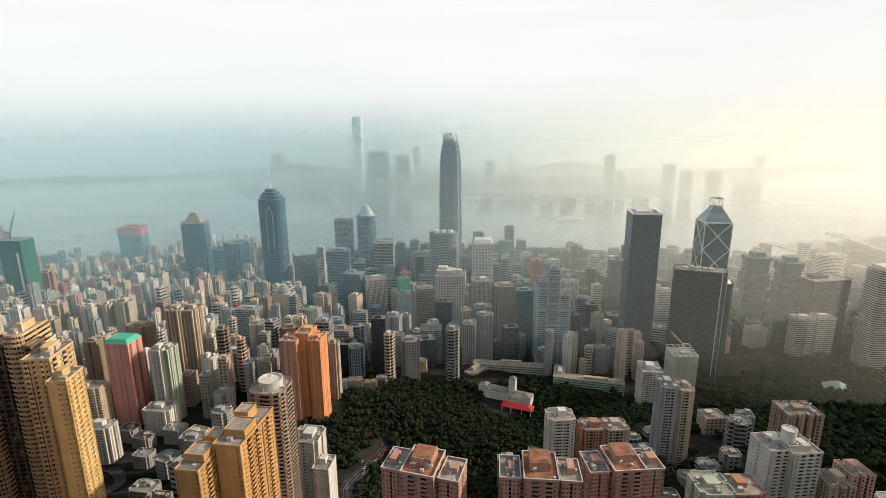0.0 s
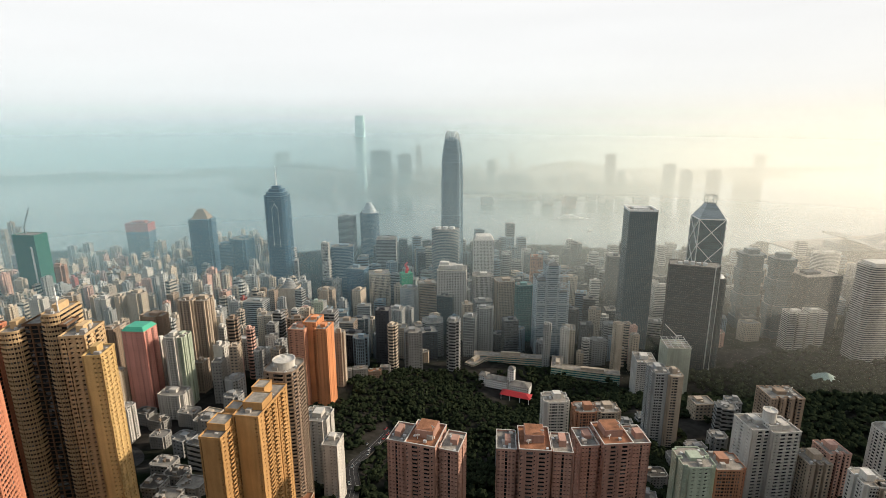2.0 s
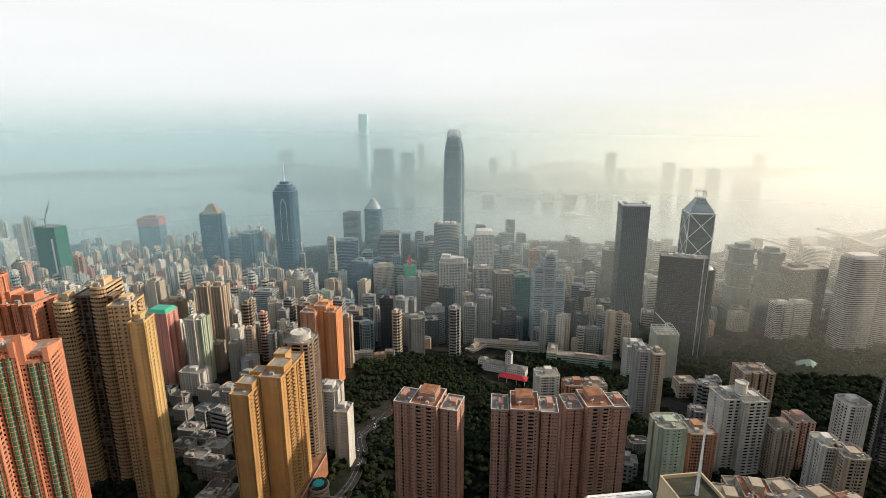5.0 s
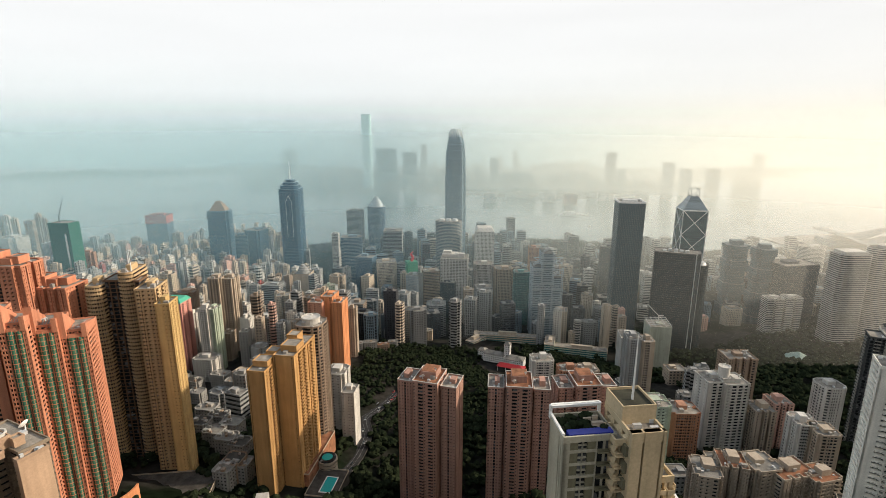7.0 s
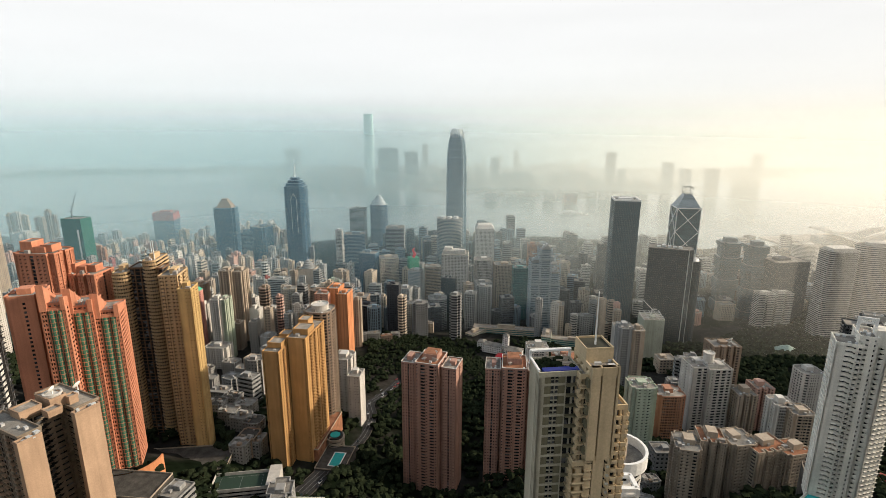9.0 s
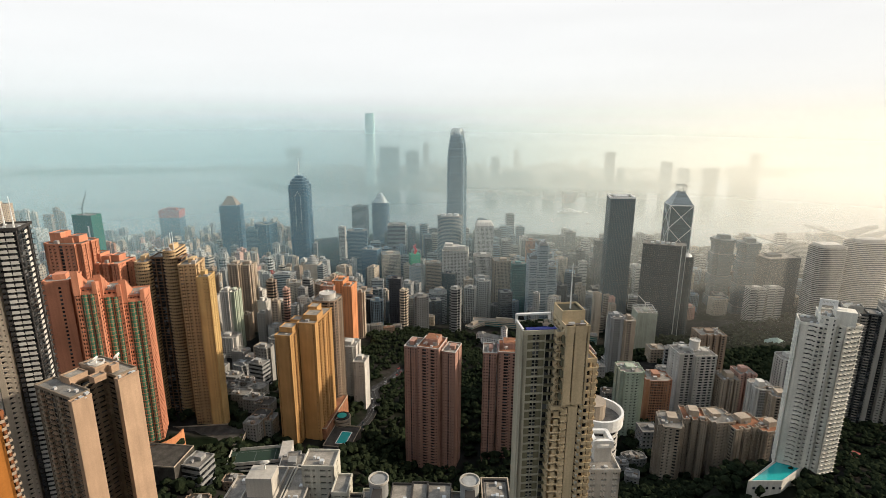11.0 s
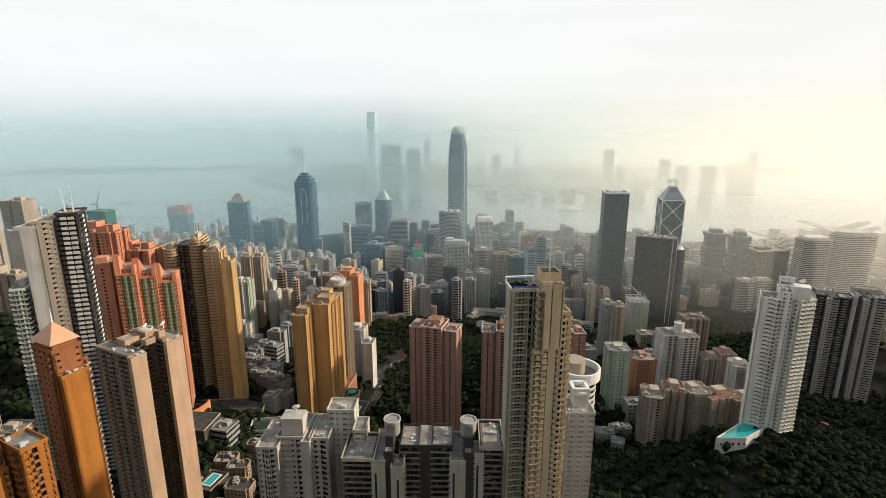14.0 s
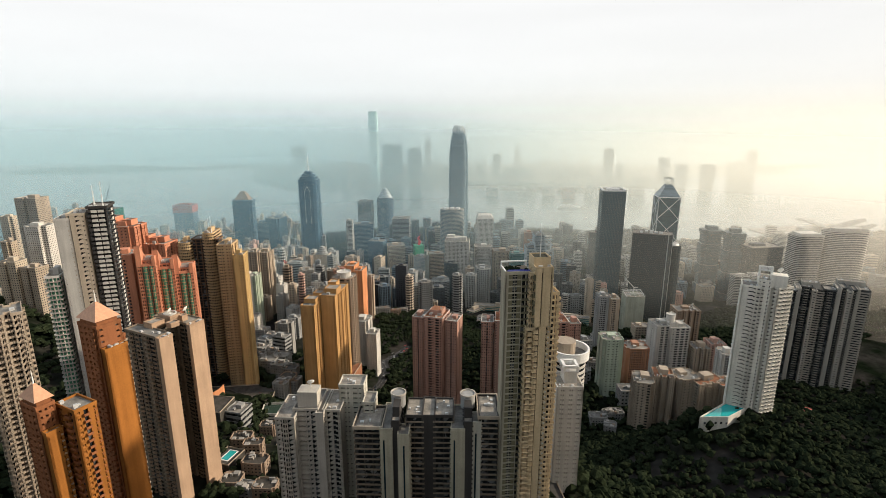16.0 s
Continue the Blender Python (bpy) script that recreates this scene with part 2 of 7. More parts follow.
def grown(poly, e):
    """The outline moved outwards by e."""
    n, out = len(poly), []
    for i in range(n):
        (ax, ay), (bx, by), (cx, cy) = poly[i - 1], poly[i], poly[(i + 1) % n]
        ux, uy, vx, vy = bx - ax, by - ay, cx - bx, cy - by
        lu, lv = math.hypot(ux, uy) or 1, math.hypot(vx, vy) or 1
        n1, n2 = (uy / lu, -ux / lu), (vy / lv, -vx / lv)
        k = max(1 + n1[0] * n2[0] + n1[1] * n2[1], 0.4)
        out.append((bx + e * (n1[0] + n2[0]) / k, by + e * (n1[1] + n2[1]) / k))
    return out


STYLE = {  # storey, solid band, bay, pier, depth
    "grid": (3.1, 1.55, 3.1, 1.5, 0.35), "punched": (3.4, 1.5, 3.2, 1.5, 0.5), "band": (3.7, 1.7, 0, 0, 0.35),
    "fins": (3.6, 0.9, 2.6, 0.9, 0.5), "curtain": (3.9, 0.35, 3.0, 0.16, 0.12), "blank": (3.1, 1.5, 3.1, 1.5, 0.35), "flats": (3.0, 1.35, 2.7, 1.0, 0.45),
}


def facade(poly, height, style, solid=(), z0=0.0, coarse=1.0):
    """Core of glass and the wall in front of it: one solid band a storey, piers between the windows."""
    storey, band, bay, pier, deep = (v * coarse for v in STYLE[style])
    inner = grown(poly, -deep)
    core, wall = Shape(), Shape()
    core.prism(inner, z0, z0 + height - 0.2)
    n = len(poly)
    levels = max(2, round(height / storey))
    step = height / levels
    for k in range(levels):
        wall.ring(poly, inner, z0 + k * step, z0 + k * step + band * step / storey, False)
        if k:
            wall.f.append(((k - 1) * 4 * n + n, k * 4 * n, (k - 1) * 4 * n + 3 * n))
    for i in range(n):
        a, b, p, q = poly[i], poly[(i + 1) % n], inner[i], inner[(i + 1) % n]
        run = math.hypot(b[0] - a[0], b[1] - a[1])
        if i in solid or (style != "curtain" and run < 2.2 and bay):
            t = [(0.0, 1.0)]
        elif bay:
            m = max(1, round(run / bay))
            half = pier / run / 2
            t = [(max(0, j / m - half), min(1, j / m + half)) for j in range(m + 1)]
        else:
            continue
        for lo, hi in t:
            e = 0.03
            nx, ny = (b[1] - a[1]) / run * e, (a[0] - b[0]) / run * e
            o = [(a[0] + (b[0] - a[0]) * s + nx, a[1] + (b[1] - a[1]) * s + ny) for s in (lo, hi)]
            w = [(p[0] + (q[0] - p[0]) * s, p[1] + (q[1] - p[1]) * s) for s in (lo, hi)]
            wall.pier(w[0], o[0], o[1], w[1], z0, z0 + height)
    return core, wall


def roof_top(root, poly, height, rng, wall_mat, roof_mat, plant=True):
    """Parapet, deck and the usual clutter of a flat roof."""
    rim = Shape()
    rim.ring(grown(poly, 0.12), grown(poly, -0.35), height - 0.5, height + 1.1)
    part("parapet", rim, wall_mat, root)
    deck = Shape()
    deck.prism(grown(poly, -0.3), height - 0.3, height + 0.1)
    part("roof", deck, roof_mat, root)
    if not plant:
        return
    xs, ys = [p[0] for p in poly], [p[1] for p in poly]
    w, d = max(xs) - min(xs), max(ys) - min(ys)
    cx, cy = (max(xs) + min(xs)) / 2, (max(ys) + min(ys)) / 2
    house = Shape()
    house.box(cx + rng.uniform(-0.1, 0.1) * w, cy + rng.uniform(-0.1, 0.1) * d, height, w * rng.uniform(0.28, 0.42), d * rng.uniform(0.3, 0.45), rng.uniform(3, 6))
    part("lift_house", house, wall_mat, root)
    for _ in range(rng.randint(1, 3)):
        tank = Shape()
        tank.box(cx + rng.uniform(-0.36, 0.36) * w, cy + rng.uniform(-0.36, 0.36) * d, height, rng.uniform(2, 4), rng.uniform(2, 4), rng.uniform(1.5, 3.2))
        part("roof_tank", tank, CONCRETE, root)


# ---------------------------------------------------------------- terrain
HEIGHTS = [
    (-160, -395, 150), (-200, -445, 178), (-73, -465, 140), (45, -456, 100), (5, -705, 215), (-165, -595, 182), (225, -675, 208), (330, -485, 113),
    (-10, -165, 103), (265, -155, 60), (110, -260, 84), (540, -175, 38), (660, -100, 18), (820, -200, 34), (450, 31, 12), (-180, -160, 106),
    (-110, 150, 42), (200, 150, 16), (-400, 200, 60), (-300, -100, 118), (-480, -250, 215), (430, 300, 5), (0, 560, 5), (-400, 760, 5),
    (900, 20, 8), (1400, 0, 8), (480, -700, 186), (430, -600, 128), (520, -560, 108), (610, -600, 116), (330, -640, 160), (760, -560, 120), (235, -572, 121), (300, -590, 124), (150, -565, 126), (265, -632, 168), (390, -540, 116), (1250, 200, 6), (1500, 60, 8), (1800, 150, 5), (1450, -250, 25), (1900, -150, 20),
]
FAR_HEIGHTS = [(-100, -900, 290), (250, -900, 300), (-420, -760, 300), (650, -900, 310), (-350, -1300, 520), (150, -1400, 560), (650, -1350, 520), (-850, -1000, 500), (1200, -1150, 430), (-100, -1800, 560), (700, -1900, 480), (1100, -700, 250), (-800, -300, 330), (-900, 300, 160), (-900, 900, 10), (1500, -500, 180)]


def coast(x):
    return 1015 - 0.36 * (x + 100) if x < 700 else 727 - 0.48 * (x - 700) if x < 1200 else 480 - 0.15 * (x - 1200)


def far_coast(x):
    return 2330 + 0.05 * x if x < 700 else 2365 - 0.75 * (x - 700) if x < 1600 else 1690 + 0.25 * (x - 1600)


def terrain(x, y):
    if y > coast(x):
        if y > far_coast(x) and x > 0.35 * (2300 - y):
            return 4.0
        return -6.0
    total = weight = 0.0
    for px, py, pz in HEIGHTS + FAR_HEIGHTS:
        w = 1.0 / ((x - px) ** 2 + (y - py) ** 2 + 900) ** 1.6
        total, weight = total + w * pz, weight + w
    return max(4.0, total / weight)


def lines(stops):
    out = [stops[0][0]]
    for lo, hi, step in stops:
        n = max(1, round((hi - lo) / step))
        out += [lo + (hi - lo) * (i + 1) / n for i in range(n)]
    return out


GROUND_SOIL = Tree("ground_green_and_paving")
_g = GROUND_SOIL
_ga, _gb = _g.noise(0.012, 4.0), _g.noise(0.12, 4.0)
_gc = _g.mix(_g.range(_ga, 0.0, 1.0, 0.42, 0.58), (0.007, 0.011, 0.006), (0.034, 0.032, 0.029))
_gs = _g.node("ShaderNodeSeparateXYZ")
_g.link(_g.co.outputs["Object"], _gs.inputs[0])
# turns to a much paler grey between y 1300 and 1500
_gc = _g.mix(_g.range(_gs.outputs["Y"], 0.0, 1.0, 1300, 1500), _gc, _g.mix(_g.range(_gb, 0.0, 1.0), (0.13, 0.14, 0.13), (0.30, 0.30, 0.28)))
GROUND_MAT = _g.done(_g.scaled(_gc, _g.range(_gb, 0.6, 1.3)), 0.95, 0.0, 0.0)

gx = lines([(-12000, -2000, 2000), (-2000, -700, 100), (-700, 1100, 20), (1100, 2200, 60), (2200, 12000, 1400)])
gy = lines([(-6000, -2000, 800), (-2000, -1200, 50), (-1200, 900, 18), (900, 3000, 60), (3000, 14000, 1600)])
land = Shape()
land.v = [(x, y, terrain(x, y)) for y in gy for x in gx]
nx = len(gx)
land.f = [(j * nx + i, j * nx + i + 1, (j + 1) * nx + i + 1, (j + 1) * nx + i) for j in range(len(gy) - 1) for i in range(nx - 1)]
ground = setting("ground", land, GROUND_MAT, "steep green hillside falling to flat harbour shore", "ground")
for poly_ in ground.data.polygons:
    poly_.use_smooth = True

_w = Tree("harbour_water")
_wn = _w.noise(0.02, 5.0, (1, 1.6, 1))
_w.bump(_wn, 0.2, 4.0)
_wc = _w.scaled((0.15, 0.20, 0.205), _w.range(_w.noise(0.0016, 4.0), 0.85, 1.15))
WATER = _w.done(_wc, 0.20)
sea = Shape()
sea.quad((-12000, -2000, 0), (12000, -2000, 0), (12000, 14000, 0), (-12000, 14000, 0))
setting("water", sea, WATER, "calm grey green harbour water under haze", "water")


# ---------------------------------------------------------------- towers
TAKEN = []      # (x, y, radius) of ground already built on
WORDS = {
    "cream": "cream rendered", "white": "white painted", "grey": "grey concrete", "tan": "tan tiled", "brown": "brown tiled", "brick": "brick red tiled",
    "pink": "dusty pink tiled", "slate": "weathered grey", "red": "dark red tiled", "palegreen": "pale green tiled", "dark": "dark", "blueglass": "blue grey", "greenglass": "green glazed", "glass": "silver glazed",
}


def tower(name, label, x, y, turn, top, poly, style, wall, glass=None, roof=None, solid=(), base=None, category="building", group="", plant=True, seed=0):
    """A tower with glass core, wall, parapet and roof. Returns its root and height."""
    rng = random.Random(seed + int(x * 7 + y * 13))
    xs, ys = [p[0] for p in poly], [p[1] for p in poly]
    zb = min(terrain(x + a, y + b) for a in (min(xs), 0, max(xs)) for b in (min(ys), 0, max(ys))) - 1.0 if base is None else base
    root = thing(name, x, y, zb, turn, label, category, group)
    h = top - zb
    core, skin = facade(poly, h, style, solid)
    part("glazing", core, glass or GLASS, root)
    part("wall", skin, wall, root)
    roof_top(root, poly, h, rng, wall, roof or ROOF, plant)
    TAKEN.append((x, y, 0.5 * math.hypot(max(xs) - min(xs), max(ys) - min(ys))))
    return root, h


def dish(root, x, y, z, r, turn):
    s = Shape()
    rows = [(r * math.sin(a), r * 0.45 * (1 - math.cos(a))) for a in (0.0, 0.35, 0.7, 1.05, 1.4)]
    m = pose(x, y, z + r * 1.1, 55, 0, turn)
    n = 14
    for i, (q, hgt) in enumerate(rows[1:]):
        for j in range(n):
            a, b = 2 * math.pi * j / n, 2 * math.pi * (j + 1) / n
            p, g = rows[i]
            s.quad(*[tuple(m @ Vector(v)) for v in ((p * math.cos(a), p * math.sin(a), g), (q * math.cos(a), q * math.sin(a), hgt), (q * math.cos(b), q * math.sin(b), hgt), (p * math.cos(b), p * math.sin(b), g))])
    s.bar((x, y, z), (x, y, z + r * 1.1), 0.2)
    part("satellite_dish", s, WHITE, root, "white satellite dish")


def mast(root, x, y, z, h, r=0.4):
    s = Shape()
    s.frustum([(x + r * a, y + r * b) for a, b in ((-1, -1), (1, -1), (1, 1), (-1, 1))], [(x + r * 0.3 * a, y + r * 0.3 * b) for a, b in ((-1, -1), (1, -1), (1, 1), (-1, 1))], z, z + h)
    part("mast", s, WHITE, root, "thin white mast")


GREEN_NET = plain("green_netting", (0.012, 0.10, 0.075), 0.85)


# ---------------------------------------------------------------- landmarks of the waterfront
def harbour_tower():
    """Tallest tower on the shore: tapering square with rounded corners and a crown of fins."""
    x, y, w = 437, 551, 54
    root = thing("skyscraper", x, y, 4, -30, "very tall silver blue glass skyscraper with clawed crown", "skyscraper")

    def plan(s):
        a, c = s / 2, s * 0.17
        return [(-a + c, -a), (a - c, -a), (a - c * 0.3, -a + c * 0.3), (a, -a + c), (a, a - c), (a - c * 0.3, a - c * 0.3), (a - c, a), (-a + c, a), (-a + c * 0.3, a - c * 0.3), (-a, a - c), (-a, -a + c), (-a + c * 0.3, -a + c * 0.3)]

    stages = [(0, 190, w), (190, 285, w - 1.5), (285, 330, w - 3.5), (330, 352, w - 6), (352, 368, w - 9.5), (368, 380, w - 14), (380, 389, w - 19)]
    for z0, z1, s in stages:
        core, skin = facade(plan(s), z1 - z0, "curtain", (), z0)
        part("glazing", core, GLASS_SILVER, root)
        part("mullion", skin, BLUE_STEEL, root)
        rim = Shape()
        rim.ring(grown(plan(s), 0.25), grown(plan(s), -2.5), z1 - 1.2, z1 + 0.3)
        part("ledge", rim, BLUE_STEEL, root)
        for i in range(-6, 7):
            for ax, ay in ((i * s * 0.055, -s / 2 - 0.2), (s / 2 + 0.2, i * s * 0.055)):
                f = Shape()
                f.box(ax, ay, z0, 0.7, 0.7, z1 - z0)
                part("fin", f, BLUE_STEEL, root)
    for i in range(24):
        a = 2 * math.pi * (i + 0.5) / 24
        r0, r1 = 19.0, 14.0
        c = Shape()
        c.bar((r0 * math.cos(a), r0 * math.sin(a), 384), (r0 * 0.98 * math.cos(a), r0 * 0.98 * math.sin(a), 398), 0.8)
        c.bar((r0 * 0.98 * math.cos(a), r0 * 0.98 * math.sin(a), 398), (r1 * math.cos(a), r1 * math.sin(a), 409), 0.7)
        part("crown_fin", c, STEEL_PALE, root)
    cap = Shape()
    cap.tube(0, 0, 388, 15, 6, 12, 20)
    part("roof", cap, BLUE_STEEL, root)
    TAKEN.append((x, y, 45))


GLASS_SILVER = curtain_glass("silver_blue_glass", (0.16, 0.23, 0.28), 0.2)


def star_tower():
    """Eight-pointed steel and glass tower with stepped crown and spire."""
    x, y = -14, 505
    root = thing("skyscraper", x, y, 5, -18, "tall blue steel and glass tower with stepped crown", "skyscraper")

    def plan(s):
        a, b = s / 2, s * 0.30
        return [(-b, -a), (b, -a), (a * 0.86, -a * 0.86), (a, -b), (a, b), (a * 0.86, a * 0.86), (b, a), (-b, a), (-a * 0.86, a * 0.86), (-a, b), (-a, -b), (-a * 0.86, -a * 0.86)]

    for z0, z1, s in ((0, 268, 52), (268, 276, 43), (276, 283, 33), (283, 290, 20)):
        core, skin = facade(plan(s), z1 - z0, "curtain", (), z0)
        part("glazing", core, GLASS_BLUE, root)
        part("mullion", skin, BLUE_STEEL, root)
        cap = Shape()
        cap.prism(plan(s - 0.5), z1 - 0.3, z1 + 0.3)
        part("ledge", cap, BLUE_STEEL, root)
    arch = Shape()
    for k in (-1, 1):
        arch.bar((k * 7, -26.4, 150), (k * 7, -26.4, 238), 0.35)
        arch.bar((k * 7, -26.4, 238), (0, -26.4, 252), 0.45)
    part("facade_rib", arch, STEEL, root)
    mast(root, 0, 0, 290, 45, 1.0)
    TAKEN.append((x, y, 42))


BLUE_STEEL = plain("blue_grey_steel", (0.20, 0.29, 0.35), 0.4, 0.3)


def pyramid_tower():
    """Blue glass office tower with a stepped pyramid roof."""
    x, y = -192, 630
    root, h = tower("skyscraper", "blue glass office tower with a stepped brown pyramid roof", x, y, -14, 208, cross(54, 46, 6, 6), "curtain", BLUE_STEEL, GLASS_BLUE, plant=False, category="skyscraper")
    for i, (w, z) in enumerate(((40, 0), (30, 8), (19, 15))):
        s = Shape()
        s.frustum(rect(w, w * 0.85), rect(w * 0.78, w * 0.66), h + z, h + z + 8)
        part("roof_step", s, WALL["brown"], root)


def red_cap_tower(x, y, top):
    root, h = tower("office_tower", "dark glass office tower framed in red steel", x, y, -15, top, rect(62, 44), "curtain", WALL["blueglass"], GLASS_BLUE, plant=False)
    s = Shape()
    s.ring(grown(rect(62, 44), 0.6), rect(61, 43), h - 22, h + 2)
    part("red_frame", s, WALL["red"], root, "red steel frame")
    t = Shape()
    t.box(0, 4, h, 34, 20, 6)
    part("lift_house", t, WALL["red"], root)


GLASS_TEAL = curtain_glass("teal_grey_glass", (0.13, 0.19, 0.20))


def glass_prism():
    """Dark prism tower with white crossed braces and a sloping glass roof."""
    x, y, s = 671, -79, 42
    root = thing("skyscraper", x, y, 14, -27, "grey blue glass tower with white crossed bracing", "skyscraper")
    h = 262
    core, skin = facade(rect(s, s), h, "curtain")
    part("glazing", core, GLASS_TEAL, root)
    part("mullion", skin, DARK, root)
    roof = Shape()
    roof.frustum(rect(s, s), rect(s * 0.34, s * 0.34), h, h + 24)
    part("sloping_roof", roof, GLASS_PALE, root, "pale glass sloping roof")
    e = s / 2 + 0.35
    for side in range(4):
        m = Matrix.Rotation(math.pi / 2 * side, 3, "Z")
        for k in range(6):
            z0, z1 = h - (k + 1) * s * 1.06, h - k * s * 1.06
            if z0 < 0:
                continue
            br = Shape()
            br.bar(m @ Vector((-s / 2, -e, z0)), m @ Vector((s / 2, -e, z1)), 0.65)
            br.bar(m @ Vector((s / 2, -e, z0)), m @ Vector((-s / 2, -e, z1)), 0.65)
            part("cross_brace", br, WHITE, root, "white crossed brace")
        edge = Shape()
        edge.bar(m @ Vector((-s / 2, -e, 0)), m @ Vector((-s / 2, -e, h)), 0.6)
        edge.bar(m @ Vector((-s / 2, -e, h)), m @ Vector((s / 2, -e, h)), 0.8)
        part("corner_brace", edge, WHITE, root)
    cage = Shape()
    q = s * 0.17
    for a, b in ((-q, -q), (q, -q), (q, q), (-q, q)):
        cage.bar((a, b, h + 24), (a, b, h + 38), 0.35)
    for z in (h + 25, h + 38):
        for (a, b), (c, d) in (((-q, -q), (q, -q)), ((q, -q), (q, q)), ((q, q), (-q, q)), ((-q, q), (-q, -q))):
            cage.bar((a, b, z), (c, d, z), 0.4)
    cage.bar((-q, -q, h + 25), (q, -q, h + 38), 0.25)
    part("roof_cage", cage, STEEL_GREY, root)
    TAKEN.append((x, y, 40))


def grey_square_tower():
    root, h = tower("skyscraper", "tall grey glass office tower with a pale roof rim", 590, -6, -27, 284, rect(48, 48), "curtain", STEEL_GREY, GLASS_GREY, plant=False, category="skyscraper")
    s = Shape()
    s.ring(grown(rect(48, 48), 0.5), rect(44, 44), h - 1, h + 2.5)
    part("roof_rim", s, WHITE, root)
    for i in range(-7, 8):
        for m in (0, 1):
            f = Shape()
            f.box(*((i * 3.2, -24.3) if m == 0 else (24.3, i * 3.2)), 0, 0.5, 0.5, h)
            part("fin", f, STEEL_GREY, root)
    p = Shape()
    p.box(0, 2, h, 26, 20, 3)
    part("plant_room", p, STEEL, root)


STEEL_GREY = plain("grey_linen_steel", (0.10, 0.135, 0.15), 0.5, 0.1)
GLASS_GREY = curtain_glass("grey_curtain_glass", (0.065, 0.115, 0.14))


def black_slab_tower():
    """Black glass tower of two joined blocks, the lower one with a curved side."""
    root, h = tower("skyscraper", "black glass office tower with chamfered edges", 600, -128, -40, 213, [(-36, -17), (30, -17), (38, -9), (38, 17), (-36, 17)], "curtain", DARK, GLASS_DARK, category="skyscraper", plant=False)
    for i in range(5):
        s = Shape()
        s.box(-20 + i * 9, -2 + (i % 2) * 5, h, 6, 7, 2.5 + (i % 3))
        part("roof_plant", s, STEEL, root)
    e = Shape()
    e.bar((30, -17.3, 0), (30, -17.3, h + 1), 0.7)
    e.bar((38.2, -9, 0), (38.2, -9, h + 1), 0.5)
    part("edge_strip", e, STEEL, root)
    root2, h2 = tower("office_tower", "black glass office tower beside a taller block", 668, -112, -40, 180, oval(34, 34, 18), "curtain", DARK, GLASS_DARK, plant=False)
    s = Shape()
    s.tube(0, 0, h2, 13, 4, 11, 18)
    part("roof_drum", s, STEEL, root2)


def framed_bank():
    """Grey bank hung from exposed trusses, in three bays of different height."""
    x, y = 440, 40
    root = thing("office_tower", x, y, 10, -20, "pale grey steel office tower with exposed trusses", "building")
    for cx, w, h in ((-19, 17, 150), (0, 21, 177), (19, 17, 128)):
        core, skin = facade([(cx + a, b) for a, b in rect(w, 46)], h, "band")
        part("glazing", core, GLASS_BANK, root)
        part("wall", skin, STEEL_PALE, root)
        cap = Shape()
        cap.prism([(cx + a, b) for a, b in rect(w - 1, 45)], h - 0.3, h + 0.2)
        part("roof", cap, ROOF, root)
        g = Shape()
        for i in range(4):
            g.box(cx - 5 + 3.5 * i, -8 + 5 * i, h, 2.5, 5, 3 + i % 2 * 3)
        part("roof_plant", g, STEEL, root)
    for sx in (-28.5, -10.5, 10.5, 28.5):
        s = Shape()
        for z in range(0, 150 if abs(sx) > 20 else 178, 4):
            s.box(sx, -24, z, 3.4, 3.0, 0.5)
        for a in (-1.5, 1.5):
            s.bar((sx + a, -24.8, 0), (sx + a, -24.8, 150 if abs(sx) > 20 else 180), 0.45)
        part("mast_column", s, STEEL_PALE, root)
    for z in (48, 78, 106, 134, 158):
        s = Shape()
        for a in (-1, 1):
            s.bar((a * 28, -25.4, z), (a * 10.5, -25.4, z + 12), 0.6)
            s.bar((a * 10.5, -25.4, z + 12), (0, -25.4, z), 0.6)
            s.bar((a * 28, -25, z + 12), (a * 10.5, -25, z), 0.5)
        s.bar((-28, -25.4, z), (28, -25.4, z), 0.55)
        s.bar((-28, -25, z + 12), (28, -25, z + 12), 0.6)
        part("truss", s, STEEL_PALE, root)
    TAKEN.append((x, y, 40))


GLASS_BANK = curtain_glass("pale_blue_bank_glass", (0.12, 0.17, 0.20))
STEEL_PALE = plain("pale_grey_steel", (0.40, 0.46, 0.49), 0.45, 0.1)


def round_window_tower():
    """White slab with rows of round windows and a hipped top."""
    root, h = tower("office_tower", "white aluminium office tower with rows of windows", 428, 318, -20, 174, rect(46, 46), "punched", WALL["white"], plant=False)
    s = Shape()
    s.frustum(rect(46, 46), rect(34, 34), h + 1, h + 9)
    part("hipped_roof", s, WALL["white"], root)


# near-white cyan: paleness of distance haze put into glass and mullions
GLASS_HAZED = curtain_glass("pale_hazed_glass", (0.74, 0.98, 1.0), 0.35)


def far_tower():
    """Tallest tower of the far shore."""
    root = thing("skyscraper", 568, 2600, 4, -20, "supertall glass tower with distance haze put into its pale blue", "skyscraper")
    for z0, z1, s in ((0, 60, 66), (60, 440, 58), (440, 478, 55)):
        core, skin = facade(cross(s, s, 7, 7), z1 - z0, "curtain", (), z0)
        part("glazing", core, GLASS_HAZED, root)
        part("mullion", skin, GLASS_HAZED, root)
        cap = Shape()
        cap.prism(cross(s, s, 7, 7), z1 - 0.2, z1)
        part("roof", cap, STEEL, root)


